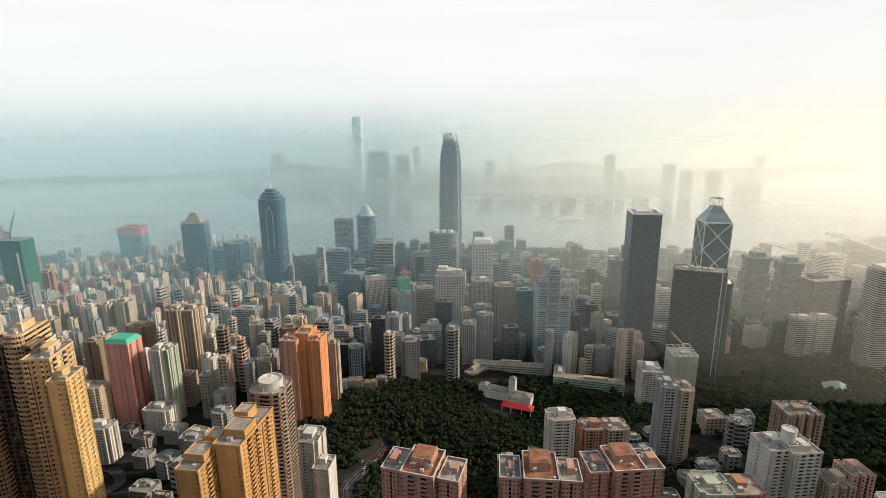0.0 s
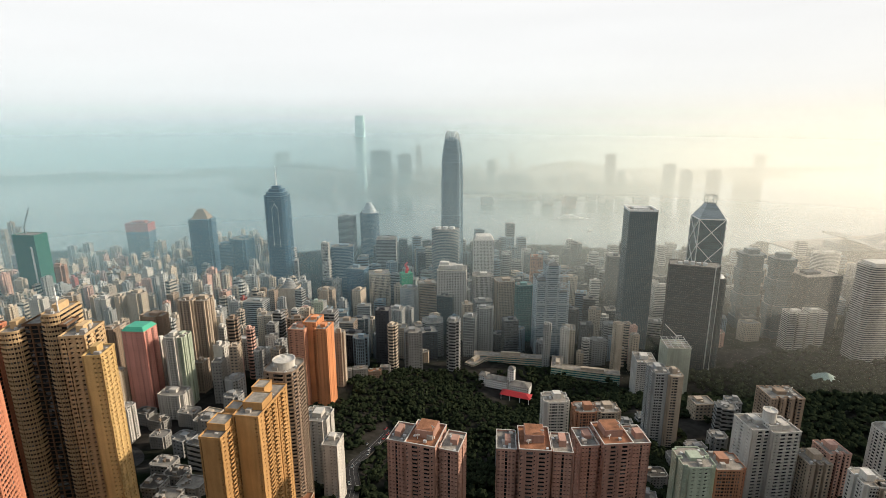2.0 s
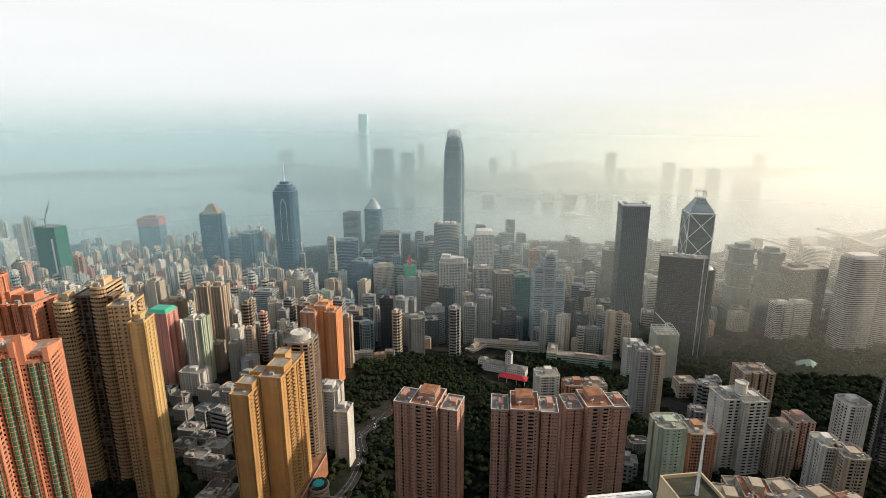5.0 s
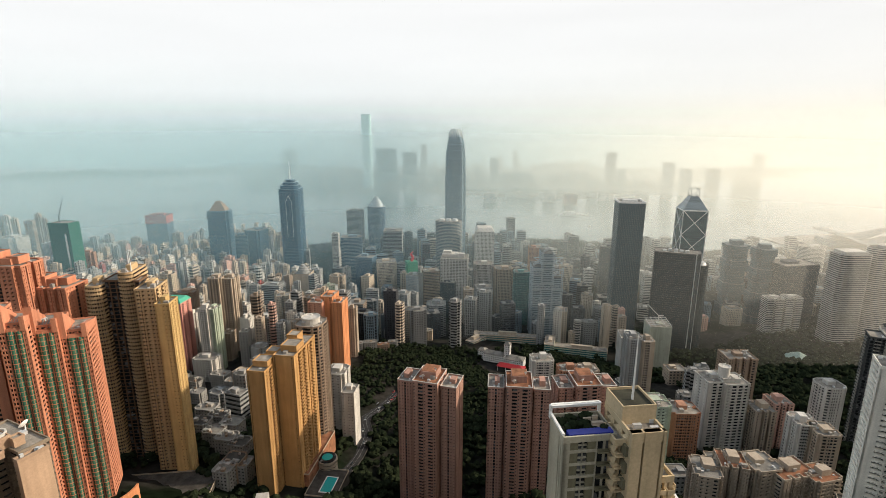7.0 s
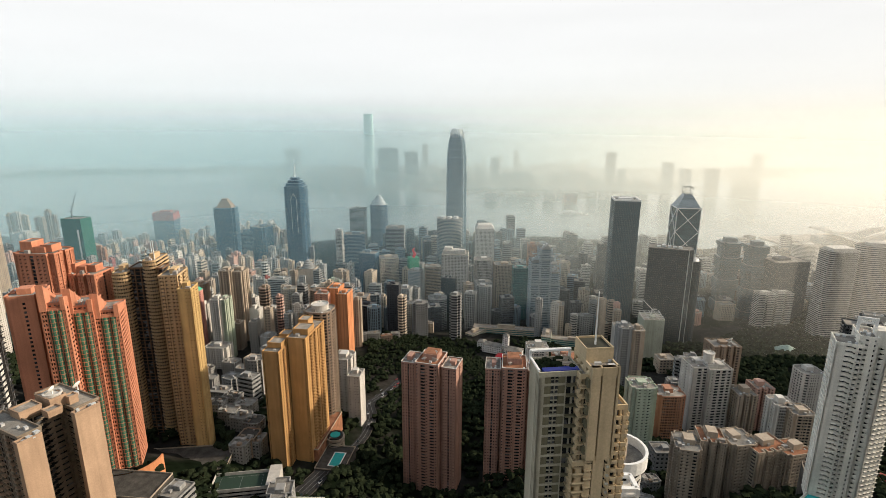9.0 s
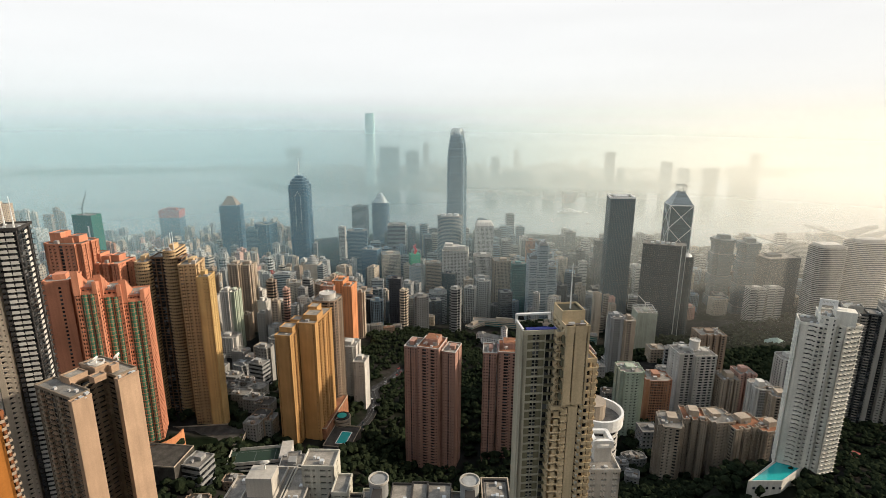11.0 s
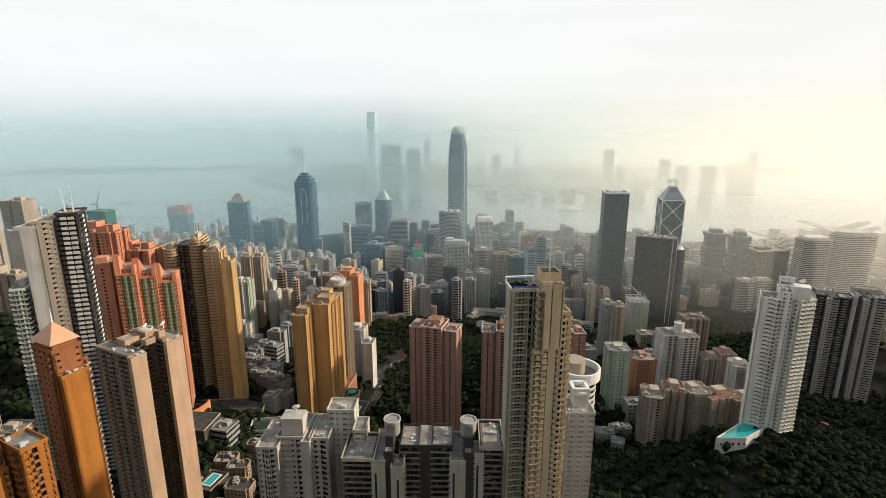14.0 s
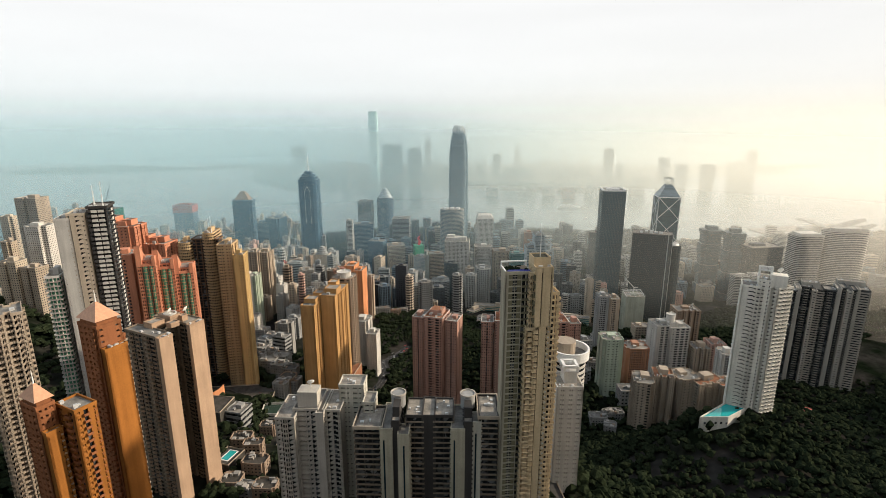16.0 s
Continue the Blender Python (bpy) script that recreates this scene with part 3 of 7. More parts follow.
sculpture = thing("rooftop_sculpture", 234, 287, 106, 0, "bright red rooftop sculpture on a green netted block", "sculpture")
_s = Shape()
_s.bar((0, 0, 14), (3, 0, 24), 2.6)
_s.bar((3, 0, 24), (-2, 1, 32), 2.2)
_s.bar((-2, 1, 32), (3, 0, 37), 1.4)
part("figure", _s, plain("red_lacquer", (0.60, 0.02, 0.03), 0.5), sculpture)
_s = Shape()
_s.box(0, 2, -100, 24, 20, 114)
part("netted_block", _s, plain("bright_green_net", (0.02, 0.22, 0.12), 0.8), sculpture, "green netted building top")

harbour_tower()
star_tower()
pyramid_tower()
red_cap_tower(-392, 940, 153)
glass_prism()
grey_square_tower()
black_slab_tower()
framed_bank()
round_window_tower()
far_tower()



# ---------------------------------------------------------------- office district
def twin_block_tower(x, y, top, w, label):
    """Dark mirrored tower whose storeys step in and out in bays."""
    root = thing("office_tower", x, y, 6, -25, label, "building")
    h, z, k = top - 6, 0.0, 0
    while z < h - 4:
        dz = min(26.0, h - z)
        s = w * (1.0 if k % 2 == 0 else 0.86)
        core, skin = facade(cross(s, s, s * 0.2, s * 0.2), dz, "curtain", (), z)
        part("glazing", core, GLASS_GREY, root)
        part("mullion", skin, STEEL_GREY, root)
        cap = Shape()
        cap.prism(cross(s, s, s * 0.2, s * 0.2), z + dz - 0.3, z + dz)
        part("ledge", cap, STEEL_GREY, root)
        z, k = z + dz, k + 1
    t = Shape()
    t.box(0, 0, h, w * 0.5, w * 0.4, 9)
    part("roof_plant", t, STEEL_GREY, root)
    TAKEN.append((x, y, w * 0.7))


twin_block_tower(905, 20, 170, 48, "dark mirrored office tower stepping in and out")
twin_block_tower(900, -52, 178, 42, "dark mirrored office tower beside its twin")

root, h = tower("hotel_tower", "pale banded hotel tower with chamfered ends", 905, -215, -20, 206, [(-27, -14), (-20, -20), (20, -20), (27, -14), (27, 14), (20, 20), (-20, 20), (-27, 14)], "band", WALL["white"], plant=False)
cap = Shape()
cap.prism(rect(40, 28), h, h + 5)
part("roof_house", cap, WALL["white"], root)
root, h = tower("hotel_tower", "white banded oval hotel tower", 985, -235, -20, 214, oval(92, 46, 36), "band", WALL["white"], plant=False)
cap = Shape()
cap.prism(oval(60, 26, 24), h, h + 5)
part("roof_house", cap, WALL["white"], root)
for dx, top in ((0, 104), (1, 106)):
    tower("apartment_tower", "white banded apartment tower above the park", 838 + 34 * dx, -135 - 12 * dx, -22, top, lobed(30, 24, 1, 1, 4, 4), "band", WALL["white"])
root, h = tower("office_tower", "white wavy banded office block by the shore", 1345, 160, -20, 100, oval(74, 40, 28), "band", WALL["white"])

root, h = tower("office_tower", "rounded pink grey office tower with dark glass bands", 355, 375, -20, 192, oval(66, 46, 28), "band", WALL["grey"], GLASS_GREY, plant=False)
for i in (-1, 0, 1):
    s = Shape()
    s.tube(i * 16, 0, h, 7, 5, 6, 14)
    part("roof_drum", s, STEEL, root)
root, h = tower("office_tower", "rounded stepped office tower with silver bands", 255, 785, -20, 172, oval(58, 50, 24), "curtain", STEEL_PALE, GLASS_BLUE, plant=False)
for k, (s_, z_) in enumerate(((46, 0), (34, 10), (20, 19))):
    s = Shape()
    s.frustum(oval(s_, s_ * 0.85, 24), oval(s_ * 0.86, s_ * 0.72, 24), h + z_, h + z_ + 10)
    part("stepped_top", s, STEEL_PALE, root)
root, h = tower("hotel_tower", "white gridded hotel block with roof plant", 306, 195, -24, 148, rect(58, 44), "punched", WALL["white"], plant=False)
for i, (a, b, w_, d_, z_) in enumerate(((-10, 4, 34, 26, 7), (-16, 6, 18, 14, 12), (14, -4, 16, 12, 9))):
    s = Shape()
    s.box(a, b, h, w_, d_, z_)
    part("roof_plant", s, WALL["white"], root)

# tower wrapped in green netting with a crane, on the western slope
root, h = tower("construction_tower", "unfinished tower wrapped in dark green netting", -475, 430, -25, 229, rect(46, 30), "curtain", GREEN_NET, GREEN_NET, plant=False)
crane = Shape()
crane.bar((-8, 0, h), (-8, 0, h + 16), 0.9)
crane.bar((-8, 0, h + 14), (2, 8, h + 52), 0.7)
crane.bar((-8, 0, h + 14), (-16, -6, h + 15), 0.9)
crane.bar((-8, 0, h + 20), (2, 8, h + 52), 0.25)
part("crane", crane, STEEL_GREY, root, "grey luffing crane")
hoist = Shape()
hoist.box(14, -15.6, 0, 3, 1.2, h - 22)
part("hoist_shaft", hoist, WHITE, root, "white hoist shaft")

# dome-topped tower
root, h = tower("office_tower", "cream tower with a ringed dome on top", -10, 252, -24, 126, rect(34, 30), "blank", WALL["cream"], solid=(0,), plant=False)
for r0, z0, z1 in ((13, 0, 4), (11, 5, 9), (8.5, 10, 13), (5, 14, 17)):
    s = Shape()
    s.tube(0, 0, h + z0, r0, z1 - z0, r0 * 0.92, 24)
    part("dome_ring", s, WALL["grey"], root)
mast(root, 0, 0, h + 17, 8, 0.5)

# ---------------------------------------------------------------- the near hillside towers
for key, c in {
    "yellow": (0.56, 0.385, 0.17), "straw": (0.54, 0.385, 0.22), "recess_shade": (0.17, 0.10, 0.06), "gold": (0.48, 0.28, 0.115), "salmon": (0.55, 0.28, 0.19),
    "orange": (0.70, 0.30, 0.14), "coral": (0.56, 0.24, 0.145), "amber": (0.32, 0.125, 0.026), "rust": (0.27, 0.105, 0.045), "peach": (0.41, 0.285, 0.195), "bone": (0.43, 0.40, 0.31), "slate": (0.30, 0.295, 0.28), "stone": (0.47, 0.44, 0.39),
    "blush": (0.64, 0.31, 0.26), "gunmetal": (0.085, 0.09, 0.09), "chalk": (0.80, 0.77, 0.69), "olive": (0.20, 0.185, 0.12), "charcoal": (0.055, 0.052, 0.05), "beige": (0.36, 0.34, 0.26), "sand": (0.62, 0.49, 0.31), "netting": (0.40, 0.42, 0.35), "ivory": (0.52, 0.50, 0.43), "taupe": (0.27, 0.22, 0.165), "rose": (0.43, 0.255, 0.20),
}.items():
    WALL[key] = wall_paint("wall_" + key, c)

_p = Tree("window_pane")
_r = _p.t.nodes.new("ShaderNodeObjectInfo").outputs["Random"]
_c = _p.mix(_p.range(_r, 0.0, 1.0, 0.55, 0.97), (0.022, 0.026, 0.03), (0.26, 0.25, 0.22))
PANE = _p.done(_p.scaled(_c, _p.range(_p.noise(0.9, 2.0), 0.8, 1.15)), 0.12)
_m = Tree("mixed_tower_pane")
_mr = _m.node("ShaderNodeValToRGB")
_mr.color_ramp.interpolation = "CONSTANT"
_stops = ((0.0, (0.03, 0.037, 0.030)), (0.22, (0.21, 0.20, 0.13)), (0.55, (0.12, 0.12, 0.08)), (0.74, (0.04, 0.065, 0.05)), (0.88, (0.04, 0.17, 0.11)), (0.93, (0.30, 0.27, 0.19)))
while len(_mr.color_ramp.elements) < len(_stops):
    _mr.color_ramp.elements.new(0.5)
for _e, (_at, _col) in zip(_mr.color_ramp.elements, _stops):
    _e.position, _e.color = _at, (*_col, 1)
_m.link(_m.t.nodes.new("ShaderNodeObjectInfo").outputs["Random"], _mr.inputs[0])
PANE_MIX = _m.done(_m.scaled(_mr.outputs[0], _m.range(_m.noise(0.5, 2.0), 0.85, 1.15)), 0.2, 0.0, 0.25)
GARDEN = roof_felt("roof_garden_soil", (0.055, 0.055, 0.04))
GREEN_ROOF = plain("green_roof_tiles", (0.05, 0.34, 0.23), 0.6)
COPPER = plain("copper_tiles", (0.55, 0.29, 0.17), 0.5)
POOL = plain("pool_water", (0.02, 0.36, 0.36), 0.08)
BLUE_SHEET = plain("blue_sheet", (0.015, 0.03, 0.28), 0.5)
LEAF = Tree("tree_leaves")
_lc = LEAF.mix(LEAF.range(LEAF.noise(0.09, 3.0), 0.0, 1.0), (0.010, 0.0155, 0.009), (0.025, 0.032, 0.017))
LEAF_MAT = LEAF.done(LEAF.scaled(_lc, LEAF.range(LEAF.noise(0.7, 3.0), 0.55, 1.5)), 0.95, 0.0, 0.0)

NEAR_STYLE = {  # storey, band, bay, pier, depth, outward ledge, glass
    "flats": (3.0, 1.08, 2.7, 1.1, 0.55, 0.0, "plain"), "punched": (3.1, 1.5, 3.3, 1.9, 0.5, 0.0, "plain"), "balcony": (3.1, 1.15, 4.2, 0.8, 0.5, 0.9, "plain"),
    "deck": (3.2, 0.30, 5.5, 0.35, 0.6, 0.6, "dark"), "slab": (3.1, 0.75, 7.0, 0.3, 0.6, 1.2, "dark"), "wave": (3.1, 1.30, 2.7, 1.1, 0.45, 0.0, "plain"), "bays": (3.0, 0.8, 3.4, 0.8, 0.7, 0.0, "bronze"),
    "panes": (3.4, 0.85, 2.35, 0.26, 0.35, 0.0, "pale"), "lobes": (3.1, 1.3, 3.2, 1.7, 0.9, 0.12, "plain"), "stack": (3.1, 1.45, 9.0, 0.7, 1.0, 0.8, "plain"), "ledges": (3.1, 1.9, 5.0, 3.4, 0.3, 0.3, "plain"), "ribbon": (3.1, 0.32, 9.0, 0.3, 1.2, 0.9, "dark"), "curtain": (3.5, 1.2, 3.4, 0.5, 0.1, 0.0, "netting"),
}
GLASS_SEA = curtain_glass("sea_green_glass", (0.07, 0.21, 0.14))
GLASS_OLIVE = curtain_glass("olive_pane_glass", (0.13, 0.14, 0.10), 0.2)
CORE = {"plain": GLASS, "dark": GLASS, "green": GLASS_SEA, "bronze": GLASS_WARM, "pale": GLASS_OLIVE, "netting": WALL["netting"]}
PANE_MESH = {}


def pane_mesh(w, h, mat=None):
    """A window: pane behind a slim frame."""
    key = (round(w, 1), round(h, 1), mat.name if mat else "")
    if key not in PANE_MESH:
        s = Shape()
        a, b, t = w / 2, h, 0.09
        s.quad((-a, -0.06, 0), (a, -0.06, 0), (a, -0.06, b), (-a, -0.06, b))
        s.box(0, -0.09, b * 0.48, w, 0.06, t)
        s.box(-a + t / 2, -0.09, 0, t, 0.06, b)
        s.box(a - t / 2, -0.09, 0, t, 0.06, b)
        PANE_MESH[key] = s.mesh("window", mat or PANE)
    return PANE_MESH[key]


def plan_of(kind, w, d):
    if kind == "lobe1":
        n = max(1, round(w / 10))
        return lobed(w, d, n, n, min(3.6, d * 0.18), min(2.6, w * 0.16))
    if kind == "bow":
        x, y = w / 2, d / 2
        arc = [(x * math.sin(radians(q)), -y + x * 0.75 * (1 - math.cos(radians(q)))) for q in range(-90, 91, 20)]
        return arc + [(x, y), (-x, y)]
    if kind == "lobe2":
        return lobed(w, d, 2, 2, 4.0, 3.2)
    if kind == "flute":
        n = max(1, round(w / 5.5))
        return lobed(w, d, n, n, 2.8, 1.9)
    if kind == "oct":
        a, b = w / 2, d / 2
        c, e = w * 0.26, d * 0.26
        return [(-a + c, -b), (a - c, -b), (a - c * 0.3, -b + e * 0.3), (a, -b + e), (a, b - e), (a - c * 0.3, b - e * 0.3), (a - c, b), (-a + c, b), (-a + c * 0.3, b - e * 0.3), (-a, b - e), (-a, -b + e), (-a + c * 0.3, -b + e * 0.3)]
    if kind == "lobe0":
        a, b = w * 0.13, d * 0.1
        x, y = w / 2, d / 2
        q, s = min(1.3, d * 0.07), min(3.0, w * 0.2)
        right = [(x - a, -y), (x - a, -y + b), (x, -y + b), (x, -q), (x - s, -q), (x - s, q), (x, q), (x, y - b), (x - a, y - b), (x - a, y)]
        return right + [(-px, -py) for px, py in right]
    return rect(w, d)


def face_box(s, a, u, nrm, u0, u1, n0, n1, z0, z1, hub=None):
    """A box on a face: u0 to u1 along it, n0 to n1 outwards from it, z0 to z1 high, fixed to the piece before it inside the wall."""
    b = len(s.v)
    for z in (z0, z1):
        s.v.extend((*(a + u * x + nrm * n), z) for x, n in ((u0, n0), (u0, n1), (u1, n1), (u1, n0)))
    s.f += [(b, b + 1, b + 5, b + 4), (b + 1, b + 2, b + 6, b + 5), (b + 2, b + 3, b + 7, b + 6), (b + 4, b + 5, b + 6, b + 7)]
    if n1 > 0.01:
        s.f.append((b + 3, b + 2, b + 1, b))
    if hub is not None:
        s.f.append((hub, b, b + 3))
    return b + 3


def relief(poly, spec, step, h, deep):
    """The faces of a wing, column by column. Letters: P pier, K open slot, W window, S small window, B balcony with a solid front,
    H run of balconies, G balcony with a rail, R recess, Y bay window, V window over a cooling unit, L wall with a ledge, O panel, D tall pane."""
    piers, storey, second = Shape(), Shape(), Shape()
    hubs = {}
    n = len(poly)
    for i in range(n):
        a, b = Vector(poly[i]), Vector(poly[(i + 1) % n])
        run = (b - a).length
        u = (b - a) / run
        nrm = Vector((u.y, -u.x))
        text = spec.get(i, spec.get("all"))
        if not text:
            hubs[id(piers)] = face_box(piers, a, u, nrm, 0, run, -deep - 0.05, 0, 0, h, hubs.get(id(piers)))
            continue
        cols = [(c[0], float(c[1:] or 1)) for c in text.split()]
        k, at = run / sum(w for _, w in cols), 0.0
        for c, w in cols:
            x0, x1 = at, at + w * k
            at = x1
            m = (x0 + x1) / 2

            def add(s, q0, q1, n0, n1, z0, z1):
                inside = n0 <= -deep + 0.001
                tip = face_box(s, a, u, nrm, q0, q1, n0 - 0.05 if inside else n0, n1, z0, z1, hubs.get(id(s)))
                if inside:
                    hubs[id(s)] = tip

            if c == "P":
                add(piers, x0, x1, -deep, 0, 0, h)
            elif c == "W":
                add(storey, x0, x1, -deep, 0, 0, 1.0)
                add(storey, x0, x1, -deep, 0, step - 0.3, step)
                add(storey, x0, x1, 0, 0.14, 0.92, 1.02)
                add(storey, m - 0.05, m + 0.05, -deep, -deep + 0.12, 1.0, step - 0.3)
            elif c == "S":
                add(storey, x0, x1, -deep, 0, 0, 1.2)
                add(storey, x0, x1, -deep, 0, 2.25, step)
            elif c == "B":
                add(second, x0, x1, -deep, 1.15, -0.15, 0.08)
                add(second, x0, x1, 1.0, 1.15, 0.05, 1.05)
                add(second, x0, x0 + 0.12, 0, 1.0, 0.05, 1.05)
                add(second, x1 - 0.12, x1, 0, 1.0, 0.05, 1.05)
                add(storey, x0, x0 + 0.18 * (x1 - x0), -deep, 0, 0.05, step)
            elif c == "H":
                add(second, x0, x1, -deep, 0.85, -0.1, 0.1)
                add(second, x0, x1, 0.7, 0.85, 0.1, 1.65)
                add(storey, m - 0.25, m + 0.25, -deep, -deep + 0.3, 0.1, step)
            elif c == "G":
                add(second, x0, x1, -deep, 0.7, -0.15, 0.12)
                add(second, x0, x1, 0.6, 0.68, 0.92, 1.05)
                add(second, x0, x1, 0.6, 0.64, 0.5, 0.58)
                add(storey, m - 0.3, m + 0.3, -deep, -deep + 0.2, 0.1, step)
            elif c == "R":
                add(storey, x0, x1, -deep, -deep * 0.45, -0.1, 0.35)
            elif c == "Y":
                add(storey, x0, x1, -deep, 0.7, 0.2, 0.95)
                add(storey, x0, x1, -deep, 0.7, 2.5, 2.8)
                add(storey, x0, x0 + 0.2, -deep, 0.7, 0.95, 2.5)
                add(storey, x1 - 0.2, x1, -deep, 0.7, 0.95, 2.5)
            elif c == "V":
                add(storey, x0, x1, -deep, 0, 0, 1.4)
                add(storey, x0, x1, -deep, 0, step - 0.3, step)
                add(second, m - 0.05, m + 0.05, -deep, 0.4, 0.3, 0.36)
                add(second, m - 0.45, m + 0.45, 0, 0.5, 0.35, 0.95)
            elif c == "L":
                add(storey, x0, x1, -deep, 0, 0, 1.75)
                add(storey, x0, x1, 0, 0.75, -0.1, 0.14)
            elif c == "O":
                add(storey, x0, x1, -deep, 0, 0, 0.7)
                add(second, x0 + 0.08, x1 - 0.08, -deep, -0.22, 0.7, step)
            elif c == "D":
                add(storey, x0, x1, -deep, 0, 0, 0.55)
                add(storey, m - 0.05, m + 0.05, -deep, -0.1, 0.55, step)
                add(storey, x0, x1, -deep, -0.2, 1.75, 1.85)
    return piers, storey, second


def banded(root, poly, inner, x, y, h, levels, step, style, solid, mat, rng):
    """Storey bands one by one, piers and windows of a wing without columns of its own."""
    storey, band, bay, pier, deep, out, glass = NEAR_STYLE[style]
    ring = Shape()
    ring.ring(grown(poly, out), inner, 0, band, False)
    if style == "deck":
        ring.ring(grown(poly, out), grown(poly, out - 0.08), 0.85, 1.0)
        ring.ring(grown(poly, out), grown(poly, out - 0.08), 0.5, 0.58)
    n = len(poly)
    if style == "bays":
        for i in range(n):
            a, b = Vector(poly[i]), Vector(poly[(i + 1) % n])
            run = (b - a).length
            if run < 4 or i in solid:
                continue
            u = (b - a) / run
            m = max(1, round(run / bay))
            for j in range(m):
                c = a + u * run * (j + 0.5) / m + Vector((u.y, -u.x)) * 0.45
                ring.box(c.x, c.y, 0.15, run / m * 0.36, 1.1, 1.1, math.degrees(math.atan2(u.y, u.x)))
                ring.box(c.x, c.y, 2.55, run / m * 0.5, 1.0, 0.25, math.degrees(math.atan2(u.y, u.x)))
    if style in ("flats", "punched"):
        for i in range(n):
            a, b = Vector(poly[i]), Vector(poly[(i + 1) % n])
            run = (b - a).length
            if run < 4 or i in solid:
                continue
            u = (b - a) / run
            at = rng.uniform(0.8, 2.5)
            while at < run - 1:
                c = a + u * at + Vector((u.y, -u.x)) * 0.3
                ring.box(c.x, c.y, rng.choice((0.1, 0.5)), rng.choice((0.8, 1.4, 2.2)), 0.6, rng.choice((0.35, 0.7)), math.degrees(math.atan2(u.y, u.x)))
                at += rng.uniform(2.6, 5.2)
    afar = y > -340 or x > 150
    if afar:
        # far enough that the storeys need no parts of their own
        ring = Shape()
        for k in range(levels):
            ring.ring(grown(poly, out), inner, k * step, k * step + band, False)
            if k:
                ring.f.append(((k - 1) * 4 * n + n, k * 4 * n, (k - 1) * 4 * n + 3 * n))
        part("storey_wall", ring, mat, root)
    me = ring.mesh("floor_band", WALL["taupe"] if style == "deck" else mat)
    for k in range(0 if afar else levels):
        ob = new("floor_band", me)
        ob.parent, ob.location = root, (0, 0, k * step)
    posts, openings = Shape(), []
    for i in range(n):
        a, b, p, q = (Vector(v) for v in (poly[i], poly[(i + 1) % n], inner[i], inner[(i + 1) % n]))
        run = (b - a).length
        full = i in solid or run < 2.2
        m = max(1, round(run / bay))
        half = pier / run / 2
        nrm = Vector((b.y - a.y, a.x - b.x)) / run
        if full:
            spans, holes = [(0.0, 1.0)], []
        elif style in ("flats", "balcony", "punched", "lobes", "wave"):
            spans, holes, at = [], [], 0.0
            rhythm = [(rng.choice((0.45, 0.7, 1.0, 1.4)), rng.choice((1.3, 1.7, 2.4, 3.0))) for _ in range(3)]
            if style == "lobes":
                rhythm = [(1.5, 1.9), (0.8, 1.3)]
            j = 0
            while at < run:
                so, op = rhythm[j % len(rhythm)]
                j += 1
                if run - at < so + op + 0.4:
                    spans.append((at / run, 1.0))
                    break
                spans.append((at / run, (at + so) / run))
                holes.append(((at + so) / run, (at + so + op) / run))
                at += so + op
        else:
            spans = [(max(0, j / m - half), min(1, j / m + half)) for j in range(m + 1)]
            holes = [(spans[j][1], spans[j + 1][0]) for j in range(m)]
        e = nrm * (out * 0.9 + 0.03 if full and i in solid else 0.03)
        for lo, hi in spans:
            posts.pier(p.lerp(q, lo), a.lerp(b, lo) + e, a.lerp(b, hi) + e, p.lerp(q, hi), 0, h)
        facing = root.matrix_world.to_3x3() @ Vector((*nrm, 0))
        if y < -575 and x < 60 and not full and glass in ("plain", "bronze", "pale") and facing.y < -0.45 and run > 2.4:
            room = step - band
            for k in range(levels):
                if levels - k > (60 if style == "panes" else 19):
                    continue
                for lo, hi in holes:
                    c = p.lerp(q, (lo + hi) / 2)
                    openings.append((pane_mesh((hi - lo) * run, room, PANE_MIX if style == "panes" else None), Matrix.Translation((c.x, c.y, k * step + band)) @ Matrix.Rotation(math.atan2(nrm.x, -nrm.y), 4, "Z")))
    front = part("wall", posts, mat, root)
    for pane, m in openings[:320]:
        ob = new("window", pane)
        ob.parent, ob.matrix_basis = front, m


